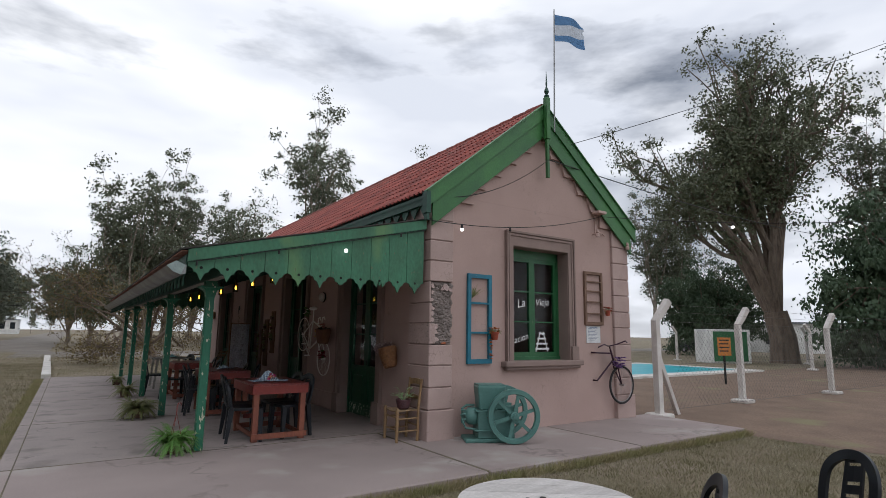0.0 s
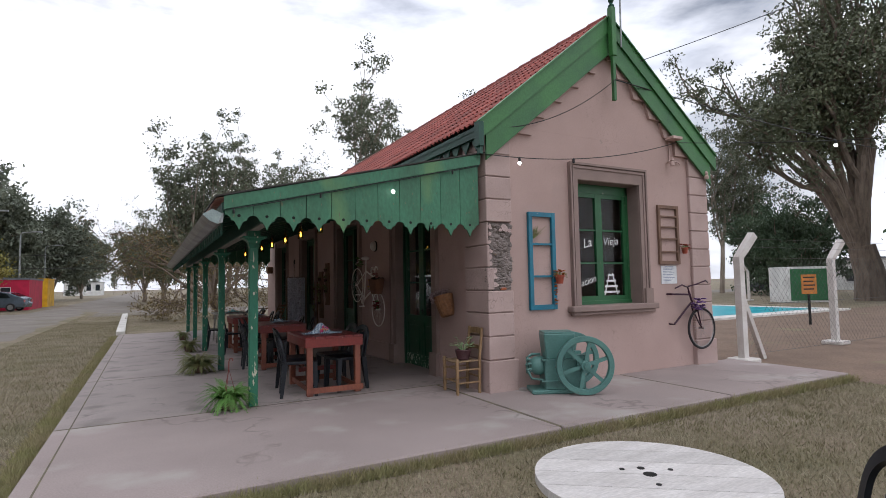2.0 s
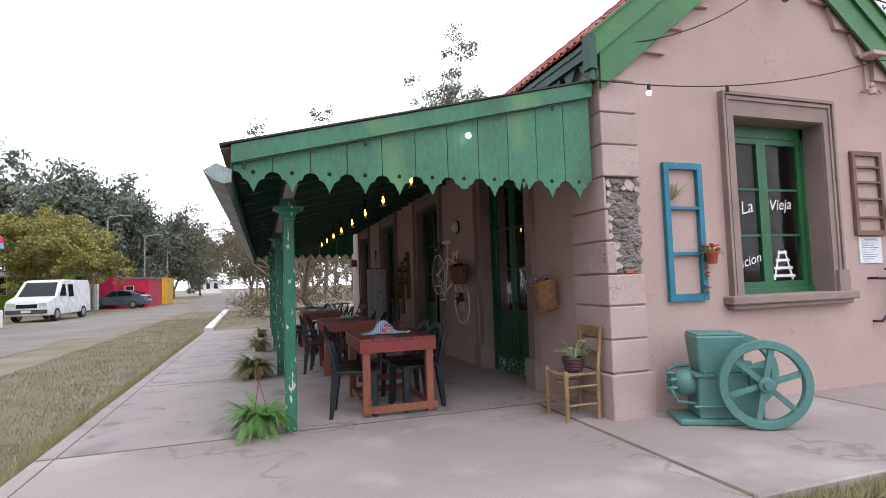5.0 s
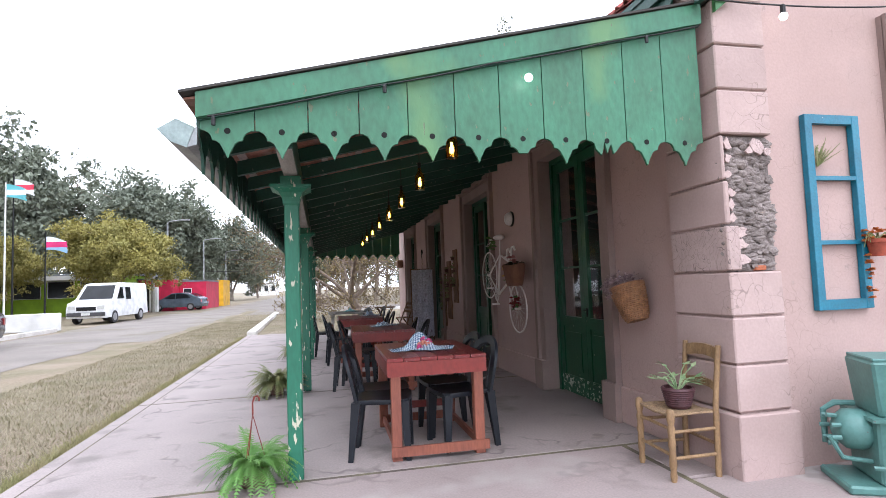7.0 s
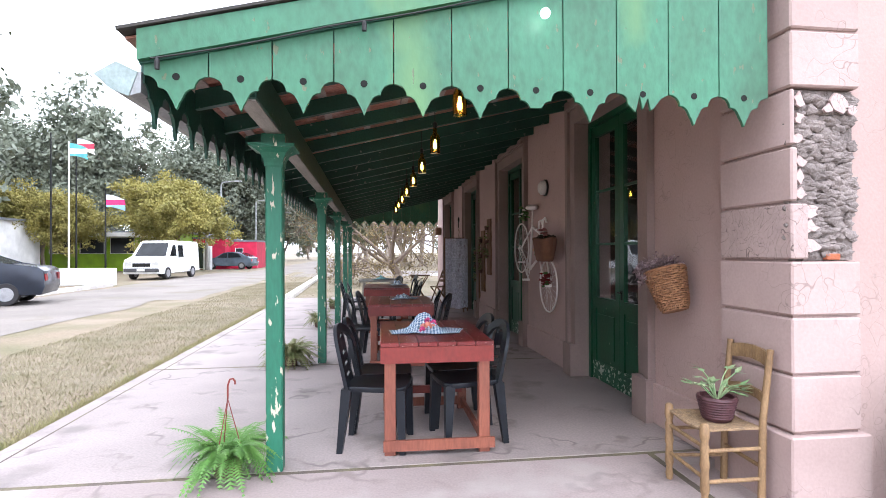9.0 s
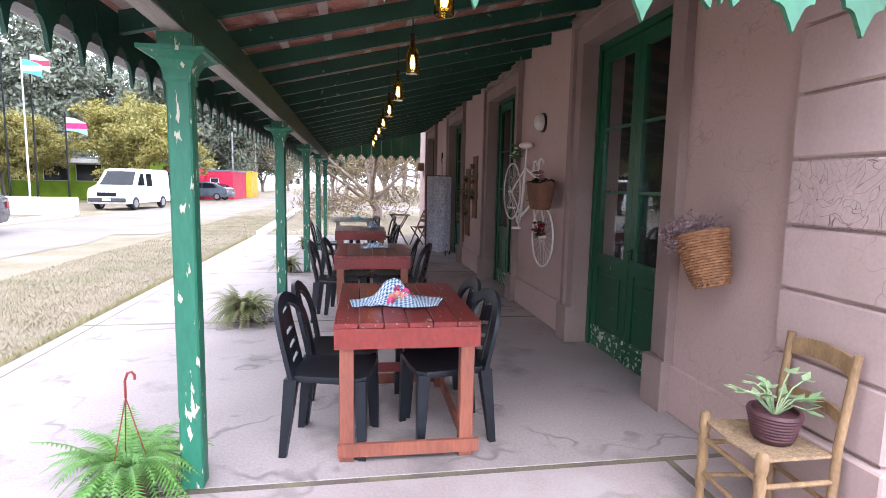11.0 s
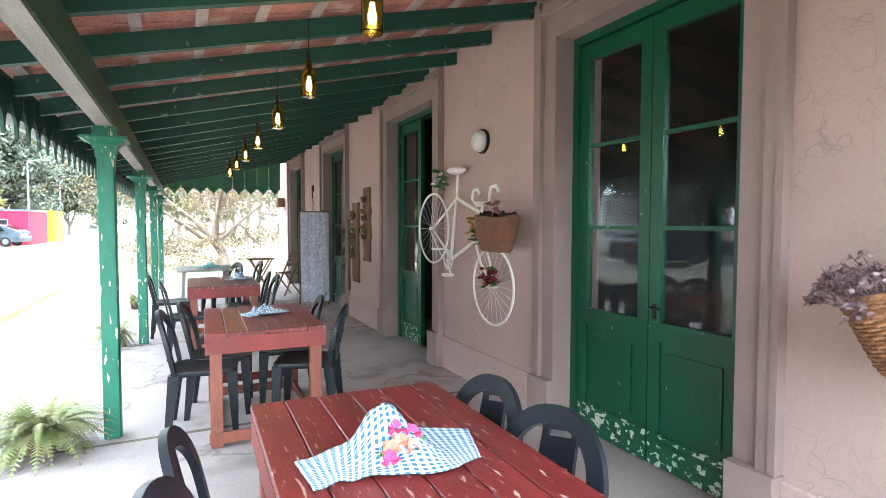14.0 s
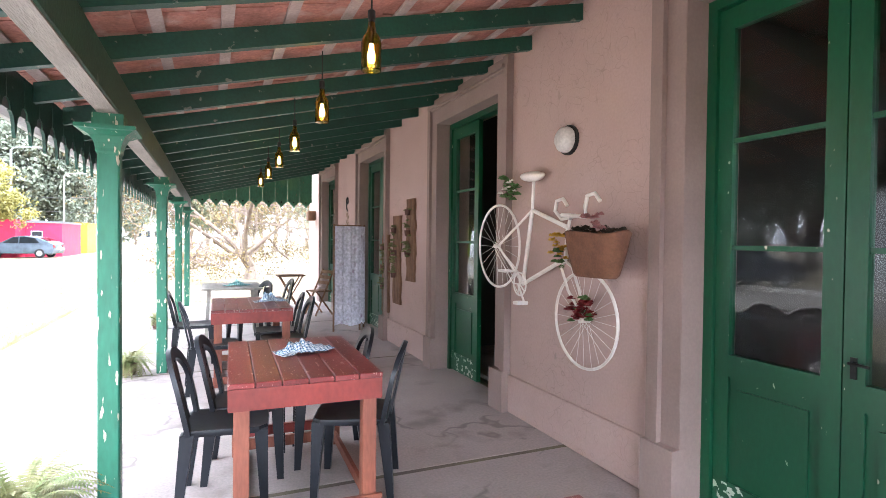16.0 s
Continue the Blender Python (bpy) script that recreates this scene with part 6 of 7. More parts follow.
en_part("base", b)
b = bm_new()
frustum(b, (-0.05, 0, 0.42), (-0.05, 0, 0.74), (0.17, 0.15), (0.20, 0.17))
bevel(b, 0.014)
en_part("hopper", b)
b = bm_new()
box(b, (-0.24, -0.16, 0.738), (0.14, 0.16, 0.76))
bevel(b, 0.006)
en_part("lid", b)
b = bm_new()
lathe(b, [(0.11, 0.0), (0.12, 0.03), (0.115, 0.10), (0.08, 0.14), (0.05, 0.16)], 18, Matrix.Translation((-0.25, -0.02, 0.33)) @ Matrix.Rotation(-math.pi / 2, 4, "Y"))
for k in range(7):
    a = k * 0.9
    pipe(b, [(-0.40, -0.02 + 0.08 * math.cos(a), 0.33 + 0.08 * math.sin(a)), (-0.45, -0.02 + 0.085 * math.cos(a), 0.33 + 0.085 * math.sin(a))], 0.014, 6)
pipe(b, [(-0.42, 0.08, 0.22), (-0.42, 0.08, 0.42), (-0.36, 0.08, 0.46), (-0.25, 0.08, 0.46)], 0.018, 8)
pipe(b, [(-0.46, -0.09, 0.30), (-0.40, -0.09, 0.18), (-0.25, -0.09, 0.16)], 0.014, 8)
en_part("cylinder_head", b, True)
b = bm_new()
for k in range(5):
    lathe(b, [(0.014, 0.42), (0.014, 0.445), (0.006, 0.45)], 6, Matrix.Translation((-0.20 + 0.1 * k, -0.19, 0)))
box(b, (-0.28, -0.20, 0.405), (0.28, 0.20, 0.425))
pipe(b, [(-0.30, -0.21, 0.16), (0.0, -0.21, 0.16)], 0.012, 6)
en_part("flange", b)
b = bm_new()
pipe(b, [(0.22, -0.36, 0.36), (0.22, 0.36, 0.36)], 0.028, 12)
box(b, (0.14, -0.22, 0.30), (0.30, -0.14, 0.48))
box(b, (0.14, 0.14, 0.30), (0.30, 0.22, 0.48))
lathe(b, [(0.06, -0.06), (0.06, 0.06)], 14, Matrix.Translation((0.22, 0, 0.36)) @ Matrix.Rotation(math.pi / 2, 4, "X"))
en_part("crankshaft", b)
for s in (-1, 1):
    b = bm_new()
    m = Matrix.Translation((0.22, s * 0.30, 0.36)) @ Matrix.Rotation(math.pi / 2, 4, "X")
    rim = [(0.295, -0.032), (0.352, -0.032), (0.358, -0.024), (0.358, 0.024), (0.352, 0.032), (0.295, 0.032), (0.288, 0.022), (0.288, -0.022)]
    rows = [[b.verts.new(m @ Vector((r * math.cos(2 * math.pi * k / 40), r * math.sin(2 * math.pi * k / 40), z))) for k in range(40)] for r, z in rim]
    for a, c in zip(rows, rows[1:] + rows[:1]):
        for k in range(40):
            b.faces.new((a[k], a[(k + 1) % 40], c[(k + 1) % 40], c[k]))
    fw = en_part("flywheel", b, True)
    b = bm_new()
    lathe(b, [(0.05, -0.05), (0.06, -0.045), (0.06, 0.045), (0.05, 0.05)], 16, m)
    lathe(b, [(0.03, -0.075), (0.03, 0.075)], 12, m)
    for k in range(6):
        a = 2 * math.pi * k / 6 + 0.3
        p, q = Vector((0.05 * math.cos(a), 0.05 * math.sin(a), 0)), Vector((0.295 * math.cos(a), 0.295 * math.sin(a), 0))
        ribbon(b, [m @ p, m @ q], m.to_3x3() @ Vector((0, 0, 1)), 0.045, 0.026)
    part("spokes", b, TEAL, fw)
# cable drum table
DRUM = mat("white_washed_boards", (0.60, 0.57, 0.55), 0.75, color2=(0.50, 0.47, 0.45), scale=5, fine=40, bump=0.4, amount=0.3, stretch=(0.6, 2.5, 1), vary=0.15)
dr = thing("cable_drum_table", "whitewashed wooden cable drum used as a garden table", "table", pose(3.0, 2.42, -0.10, 0, 0, -38))
R = 0.57
for z0, z1 in ((0.0, 0.04), (0.48, 0.52)):
    n = 6
    for k in range(n):
        a0, a1 = -R + 2 * R * k / n + 0.002, -R + 2 * R * (k + 1) / n - 0.002
        o = []
        for q in range(9):
            y = a0 + (a1 - a0) * q / 8
            o.append((math.sqrt(max(R * R - y * y, 0.0004)), y))
        o = o + [(-x, y) for x, y in reversed(o)]
        b = bm_new()
        prism(b, o, z1 - z0, Matrix(((1, 0, 0, 0), (0, 0, 1, 0), (0, 1, 0, z0), (0, 0, 0, 1))))
        part("board", b, DRUM, dr)
b = bm_new()
lathe(b, [(0.24, 0.04), (0.24, 0.48)], 20)
part("core", b, DRUM, dr)
b = bm_new()
lathe(b, [(0.034, 0.5205), (0.034, 0.522)], 14)
part("hole", b, IRON, dr)
for a, d, r in ((0.6, 0.14, 0.014), (2.7, 0.14, 0.014), (4.8, 0.14, 0.014), (1.9, 0.09, 0.020)):
    b = bm_new()
    lathe(b, [(r, 0.5205), (r, 0.523)], 10, Matrix.Translation((d * math.cos(a), d * math.sin(a), 0)))
    part("hole", b, IRON, dr)
for x, y, r in ((3.12, 1.70, 130), (4.42, 1.50, 150)):
    tagged(copy_thing(chair0, pose(x, y, -0.10, 0, 0, r)), "black moulded plastic chair on the grass by the cable drum", group="chairs by the cable drum")
# flag and pole on the gable
fl = thing("flag_pole", "thin pole on the gable with a faded flag", "flag")
FX, FY = RIDGE_X + 0.14, ROOF_Y0 - 0.13
b = bm_new()
pipe(b, [(FX, FY, 4.9), (FX + 0.05, FY, 7.22)], 0.014, 8, r1=0.010)
part("pole", b, METAL_GREY, fl)
def flag_mesh(w, h, seed, rag=0.04):
    b = bm_new()
    nu, nv = 22, 12
    rows = []
    for j in range(nv + 1):
        row = []
        for i in range(nu + 1):
            u, v = i / nu, j / nv
            droop = -0.28 * u * u * w
            row.append(b.verts.new((u * w * 0.92 + rag * noise.noise(Vector((v * 6, seed, 0))) * u, 0.10 * w * math.sin(u * 7 + v * 1.5 + seed) * u, -v * h * (1 - 0.12 * u) + droop)))
        rows.append(row)
    for j in range(nv):
        for i in range(nu):
            b.faces.new((rows[j][i], rows[j][i + 1], rows[j + 1][i + 1], rows[j + 1][i]))
    return b
def stripes(name, ca, cb, cc, z0, h):
    m = bpy.data.materials.new(name)
    m.use_nodes = True
    n, l = m.node_tree.nodes, m.node_tree.links
    tc, sp, rp = n.new("ShaderNodeTexCoord"), n.new("ShaderNodeSeparateXYZ"), n.new("ShaderNodeValToRGB")
    rp.color_ramp.interpolation = "CONSTANT"
    rp.color_ramp.elements[0].color, rp.color_ramp.elements[1].color = (*ca, 1), (*cb, 1)
    rp.color_ramp.elements[1].position = 0.36
    e = rp.color_ramp.elements.new(0.68)
    e.color = (*cc, 1)
    l.new(tc.outputs["Generated"], sp.inputs["Vector"])
    l.new(sp.outputs["Z"], rp.inputs["Fac"])
    l.new(rp.outputs["Color"], n["Principled BSDF"].inputs["Base Color"])
    n["Principled BSDF"].inputs["Roughness"].default_value = 0.9
    return m
b = flag_mesh(0.62, 0.52, 1.0)
bmesh.ops.transform(b, matrix=pose(FX + 0.045, FY, 7.12, 0, 0, -25), verts=b.verts[:])
part("flag", b, stripes("faded_flag", (0.10, 0.22, 0.42), (0.55, 0.60, 0.68), (0.10, 0.22, 0.42), 0, 1), fl, "faded light blue and white cloth", True)
# ---- surroundings: road, kerbs ----
b = bm_new()
def sheet(bm, x0, x1, y0, y1, z, wob=0.25, seed=0, n=60):
    """A flat strip with uneven edges along y."""
    L, Rr = [], []
    for k in range(n + 1):
        y = y0 + (y1 - y0) * k / n
        L.append(bm.verts.new((x0 + wob * noise.noise(Vector((y * 0.35, seed, 0))), y, z)))
        Rr.append(bm.verts.new((x1 + wob * noise.noise(Vector((y * 0.35, seed + 9, 0))), y, z)))
    for k in range(n):
        bm.faces.new((L[k], Rr[k], Rr[k + 1], L[k + 1]))
sheet(b, -8.4, -3.9, -60, 21, -0.092, 0.5, 3, 90)
sheet(b, -8.2, -3.0, 21, 44, -0.092, 0.4, 5, 60)
sheet(b, -6.3, -0.6, 44, 320, -0.092, 0.5, 4, 120)
solid("road", b, ROAD_M, "dusty grey gravel road with worn tracks", "road", "structure")
b = bm_new()
m = Matrix.Rotation(-math.pi / 2, 4, "Z")
sheet(b, -44, -36, -2.2, 70, -0.088, 0.6, 8, 80)
bmesh.ops.transform(b, matrix=Matrix(((0, 1, 0, 0), (-1, 0, 0, 0), (0, 0, 1, 0), (0, 0, 0, 1))), verts=b.verts[:])
solid("road_cross", b, ROAD_M, "dusty crossing track beyond the platform", "road", "structure")
EARTH = mat("bare_brown_earth", (0.20, 0.135, 0.095), 0.95, color2=(0.15, 0.10, 0.07), scale=1.2, fine=35, bump=0.9, amount=0.5, stain=(0.19, 0.17, 0.09), stain_level=0.6)
b = bm_new()
sheet(b, 9.7, 46, 1.0, 13.2, -0.094, 0.8, 12, 30)
solid("earth_yard", b, EARTH, "bare brown earth inside the fence", "ground", "structure")
def kerb(name, pts, w, h, label):
    b = bm_new()
    for p, q in zip(pts, pts[1:]):
        p, q = Vector((*p, -0.11 + h / 2)), Vector((*q, -0.11 + h / 2))
        ribbon(b, [p, q], (0, 0, 1), w, h)
    return solid(name, b, KERB_M, label, "kerb", "structure")
kerb("kerb_platform", [(-0.05, 20.9), (-0.45, 36.0)], 0.25, 0.14, "whitewashed kerb beyond the platform")
kerb("kerb_road", [(-9.0, 8.0), (-8.6, 28.5)], 0.22, 0.16, "pale concrete kerb along the road")
kerb("kerb_far", [(6.0, 36.0), (40.0, 35.6)], 0.3, 0.14, "pale yellowish kerb of the far track")
# grass tufts and blades
BLADE = mat("dry_grass_blades", (0.34, 0.295, 0.21), 0.9, color2=(0.21, 0.19, 0.105), scale=1.7, fine=30)
BLADE_G = mat("green_grass_blades", (0.27, 0.26, 0.115), 0.9, color2=(0.34, 0.285, 0.165), scale=3, fine=30)
def grass(name, n, area, material, hmin, hmax, seed, label):
    r = np.random.RandomState(seed)
    x = r.uniform(area[0], area[1], n)
    y = area[2] + (area[3] - area[2]) * r.random_sample(n) ** (area[4] if len(area) > 4 else 1.0)
    keep = ~((x > PLAT - 0.02) & (x < 4.3) & (y > 4.58) & (y < 20.8)) & ~((x > 4.2) & (x < 9.62) & (y > 4.59)) & ~((x < -2.6) & (x > -8.6))
    x, y = x[keep], y[keep]
    n = len(x)
    h, a, w = r.uniform(hmin, hmax, n), r.uniform(0, 6.283, n), r.uniform(0.003, 0.007, n)
    lx, ly = r.normal(0, 0.5, n) * h, r.normal(0, 0.5, n) * h
    v = np.zeros((n, 3, 3))
    v[:, 0] = np.stack([x - np.cos(a) * w, y - np.sin(a) * w, np.full(n, -0.102)], 1)
    v[:, 1] = np.stack([x + np.cos(a) * w, y + np.sin(a) * w, np.full(n, -0.102)], 1)
    v[:, 2] = np.stack([x + lx, y + ly, -0.10 + h], 1)
    me = bpy.data.meshes.new(name)
    me.from_pydata(v.reshape(-1, 3).tolist(), [], np.arange(3 * n).reshape(-1, 3).tolist())
    me.materials.append(material)
    return tagged(new(name, me), label, "grass", kind="stuff")
grass("dry_grass", 130000, (-3.2, 9.5, 0.3, 4.75), BLADE, 0.012, 0.05, 1, "short dry trampled grass before the platform")
grass("dry_grass", 150000, (-4.7, -0.08, 4.7, 30.0, 1.6), BLADE, 0.012, 0.05, 2, "short dry grass beside the platform")
grass("edge_grass", 16000, (-0.27, -0.075, 4.4, 20.1, 1.3), BLADE_G, 0.03, 0.10, 3, "greener grass along the platform edge")
grass("edge_grass", 20000, (0.1, 9.6, 4.44, 4.62), BLADE_G, 0.04, 0.12, 4, "greener grass along the front edge of the platform")
grass("dry_grass", 60000, (-3.0, 14, 20.9, 40), BLADE, 0.02, 0.07, 5, "short dry grass beyond the platform")

# ---- trees ----
BARK = mat("grey_brown_bark", (0.20, 0.155, 0.12), 0.95, color2=(0.12, 0.09, 0.07), scale=3, fine=20, bump=0.9, amount=0.4, stretch=(2, 2, 0.5))
PALE_BARK = mat("pale_eucalypt_bark", (0.34, 0.29, 0.24), 0.9, color2=(0.18, 0.14, 0.11), scale=1.2, fine=20, bump=0.6, amount=0.3, stretch=(2, 2, 0.5))
EUC = mat("eucalypt_leaves", (0.14, 0.155, 0.085), 0.55, color2=(0.085, 0.10, 0.056), scale=0.6, fine=8, amount=0.5)
EUC_P = mat("pale_grey_green_leaves", (0.18, 0.205, 0.15), 0.7, color2=(0.125, 0.145, 0.105), scale=0.4, fine=8, amount=0.5)
EUC_G = mat("grey_green_leaves", (0.165, 0.185, 0.12), 0.6, color2=(0.11, 0.125, 0.08), scale=0.6, fine=8, amount=0.5)
WILLOW = mat("dark_green_leaves", (0.05, 0.09, 0.045), 0.6, color2=(0.07, 0.11, 0.055), scale=0.6, fine=8, amount=0.5)
YELLOW = mat("yellow_green_leaves", (0.31, 0.27, 0.065), 0.7, color2=(0.21, 0.20, 0.055), scale=0.7, fine=8, amount=0.4)
RUST = mat("rusty_sparse_leaves", (0.20, 0.14, 0.05), 0.8, color2=(0.15, 0.12, 0.05), scale=0.7, fine=8, amount=0.4)
def grow(r, p, d, length, rad, depth, out, tips, spread, up, kids):
    """One bough and its branches, as bent tapered lines."""
    pts, q, dd = [p.copy()], p.copy(), d.copy()
    n = 5
    for k in range(n):
        dd = (dd + Vector((r.gauss(0, 0.12), r.gauss(0, 0.12), r.gauss(0, 0.10) + up))).normalized()
        q = q + dd * length / n
        pts.append(q.copy())
    out.append((pts, rad, rad * 0.55))
    if depth == 0:
        tips.append((q, dd, length))
        return
    if depth <= 2:
        tips.append((pts[3].copy(), dd, length * 0.5))
    for k in range(kids):
        f = 0.45 + 0.55 * (k + 1) / kids
        i = min(n, int(f * n))
        a = r.uniform(0, 6.283)
        side = dd.orthogonal().normalized()
        side = (Matrix.Rotation(a, 3, dd) @ side)
        nd = (dd * (1 - spread) + side * spread * r.uniform(0.7, 1.3)).normalized()
        grow(r, pts[i], nd, length * r.uniform(0.55, 0.8), rad * 0.55, depth - 1, out, tips, spread, up, kids)
    tips.append((q, dd, length * 0.6))

def tree_parts(seed, height, radius, trunk_h, trunk_r, limbs, depth, kids, spread, up, leaves, leaf, clump, droop, bark, foliage, lean=(0.0, 0.0)):
    """A tree of the height and crown radius asked for: boughs first, then leaves in tight bunches about the twigs."""
    r = random.Random(seed)
    out, tips = [], []
    base = Vector((0, 0, -0.15))
    top = Vector((r.gauss(0, 0.2), r.gauss(0, 0.2), trunk_h))
    mid = base.lerp(top, 0.5) + Vector((r.gauss(0, 0.1), r.gauss(0, 0.1), 0))
    out.append(([base, base.lerp(mid, 0.15) + Vector((0, 0, 0.1)), mid, top], trunk_r, trunk_r * 0.75))
    for k in range(limbs):
        a = 6.283 * k / limbs + r.uniform(-0.5, 0.5)
        tilt = spread * r.uniform(0.5, 1.2)
        d = Vector((math.cos(a) * tilt, math.sin(a) * tilt, 1 - tilt * 0.6)).normalized()
        grow(r, top - Vector((0, 0, r.uniform(0, trunk_h * 0.3))), d, (height - trunk_h) * r.uniform(0.36, 0.62), trunk_r * 0.36, depth, out, tips, spread, up, kids)
    reach = sorted(math.hypot(p.x, p.y) for p, d, ln in tips)[int(len(tips) * 0.9)] + clump
    high = max(p.z for p, d, ln in tips) + clump
    sl, sz = radius / reach, (height - trunk_h) / (high - trunk_h)
    def fit(p):
        z = p.z if p.z < trunk_h else trunk_h + (p.z - trunk_h) * sz
        f = max(0.0, z - trunk_h * 0.5) / height
        return Vector((p.x * sl + lean[0] * f, p.y * sl + lean[1] * f, z))
    bt = bm_new()
    for pts, r0, r1 in out:
        pipe(bt, [fit(p) for p in pts], max(r0, 0.012), 7 if r0 > 0.05 else 4, r1=max(r1, 0.008))
    trunk = mesh_of(bt, "trunk", bark, True)
    rs = np.random.RandomState(seed)
    vs = []
    for p, d, ln in tips:
        p = fit(p)
        for bunch_no in range(3):
            n = max(4, int(leaves / 3 * r.uniform(0.4, 1.5)))
            mid_c = np.array(p) + rs.normal(0, 1, 3) * clump * np.array([0.8, 0.8, 0.6])
            ball = rs.normal(0, 1, (n, 3))
            c = mid_c + ball * clump * np.array([0.55, 0.55, 0.38]) * r.uniform(0.6, 1.3)
            dr = rs.normal(0, 1, (n, 3)) + np.array([0, 0, -droop])
            dr /= np.linalg.norm(dr, axis=1)[:, None]
            sd = np.cross(dr, rs.normal(0, 1, (n, 3)))
            sd /= np.linalg.norm(sd, axis=1)[:, None] + 1e-6
            L = leaf * rs.uniform(0.6, 1.5, (n, 1))
            W = L * 0.26
            vs.append(np.stack([c, c + dr * L * 0.5 + sd * W, c + dr * L, c + dr * L * 0.5 - sd * W], 1))
    v = np.concatenate(vs).reshape(-1, 3)
    me = bpy.data.meshes.new("crown")
    me.from_pydata(v.tolist(), [], np.arange(len(v)).reshape(-1, 4).tolist())
    me.materials.append(foliage)
    return trunk, me
def tree(x, y, meshes, label, turn=0, scale=1.0, group=""):
    t = thing("tree", label, "tree", pose(x, y, -0.1, 0, 0, turn) @ Matrix.Scale(scale, 4), group)
    share("trunk", meshes[0], t, Matrix())
    share("crown", meshes[1], t, Matrix())
    return t
big_euc = tree_parts(11, 24.5, 6.0, 3.2, 0.95, 9, 3, 3, 0.40, 0.05, 135, 0.20, 0.60, 0.5, BARK, EUC, (-1.6, 3.2))
euc_a = tree_parts(21, 18, 3.8, 3.0, 0.30, 7, 2, 3, 0.40, 0.05, 140, 0.24, 0.60, 0.5, PALE_BARK, EUC_G)
euc_b = tree_parts(22, 16, 4.8, 1.6, 0.35, 8, 2, 4, 0.48, 0.03, 120, 0.25, 0.65, 0.5, PALE_BARK, EUC)
euc_c = tree_parts(27, 16, 5.0, 1.2, 0.35, 8, 2, 4, 0.50, 0.03, 200, 0.42, 0.95, 0.5, PALE_BARK, EUC_P)
euc_thin = tree_parts(23, 20, 4.0, 6, 0.26, 6, 2, 3, 0.33, 0.07, 130, 0.20, 0.42, 0.5, PALE_BARK, EUC_G)
euc_far = tree_parts(24, 16, 4.0, 3.0, 0.30, 6, 1, 3, 0.42, 0.04, 110, 0.45, 1.0, 0.5, PALE_BARK, EUC_G)
round_y = tree_parts(31, 7.6, 3.9, 3.3, 0.16, 9, 2, 4, 0.55, 0.0, 330, 0.17, 0.46, 0.3, BARK, YELLOW)
spread_b = tree_parts(41, 5.2, 4.0, 1.0, 0.25, 8, 4, 3, 0.80, 0.015, 9, 0.075, 0.22, 0.3, BARK, RUST, (-1.4, 0.0))
willow = tree_parts(51, 10, 4.6, 2.0, 0.4, 8, 2, 4, 0.6, -0.02, 230, 0.24, 0.65, 1.8, BARK, WILLOW)
tree(38.2, 16.4, big_euc, "huge old eucalyptus with many bare pale limbs", 0, 1.0)
for k, (x, y, ms, s, lb) in enumerate(((49.9, 33.8, euc_thin, 0.95, "tall thin eucalyptus beyond the pool"), (53.0, 33.0, euc_a, 0.86, "grey-green eucalyptus beyond the pool"),
                                       (47.0, 25.5, willow, 0.85, "dark green drooping tree beyond the pool"), (58, 31, euc_b, 0.7, "dense eucalyptus beyond the pool"),
                                       (48.6, 12.7, euc_thin, 1.13, "bare-limbed thin eucalyptus beside the yard"), (51, 14.5, euc_thin, 0.95, "bare-limbed thin eucalyptus beside the yard"),
                                       (37.5, 9.4, willow, 0.98, "dark green drooping tree beside the yard"), (44, 7.0, willow, 1.15, "dark green drooping tree beside the yard"))):
    tree(x, y, ms, lb, 70 * k, s, "trees beyond the pool")
tree(3.6, 28.2, spread_b, "low spreading tree with crooked limbs and few rusty leaves", 0, 1.0)
for k, (x, y, ms, s) in enumerate(((4.0, 52, euc_a, 0.94), (7.2, 55, euc_thin, 0.91), (1.9, 60, euc_b, 0.70), (12.9, 58, euc_a, 0.90), (16.1, 62, euc_b, 1.14), (20.3, 66, euc_b, 1.17),
                                   (20.5, 50, euc_thin, 1.28), (37.8, 60, euc_thin, 1.30), (0.2, 70, euc_b, 0.75), (5.6, 57, euc_b, 0.90), (24.5, 70, euc_b, 1.1))):
    tree(x, y, ms, "tall grey-green eucalyptus behind the station", 37 * k, s, "trees behind the station")
for k in range(18):
    tree(8 + 2.6 * k + (k % 3), 78 + 5 * (k % 4), euc_far, "slender eucalyptus in the far grove", 51 * k, 0.75 + 0.05 * (k % 4), "far grove")
for k, (x, y, ms, s) in enumerate(((-41.0, 92, euc_c, 1.46), (-35.3, 95, euc_thin, 1.05), (-31.3, 98, euc_c, 1.05), (-23.2, 88, euc_c, 1.10), (-19.6, 88, euc_c, 1.05), (-15.4, 92, euc_c, 0.80),
                                   (-11.9, 96, euc_c, 0.80), (-46.6, 90, euc_c, 1.2), (-51.9, 90, euc_c, 1.25), (-27.0, 94, euc_c, 0.85), (-9.6, 112, euc_c, 0.72), (-37.5, 88, euc_c, 0.9), (-58, 92, euc_c, 1.2))):
    tree(x, y, ms, "tall dark eucalyptus across the road", 67 * k, s * 1.12, "trees across the road")
for k in range(16):
    tree(-24.5 - 7.0 * (k % 2) - 1.5 * (k % 3), -22 + 4.2 * k, (euc_c, euc_b, euc_c)[k % 3], "tall eucalyptus across the road facing the station", 83 * k, 1.0 + 0.12 * (k % 3), "trees facing the station")
tree(-12.0, 46.0, round_y, "rounded tree with yellowing green leaves by the road", 0, 1.0, "yellow trees")
tree(-20.0, 44.5, round_y, "rounded tree with yellowing green leaves by the road", 100, 0.85, "yellow trees")
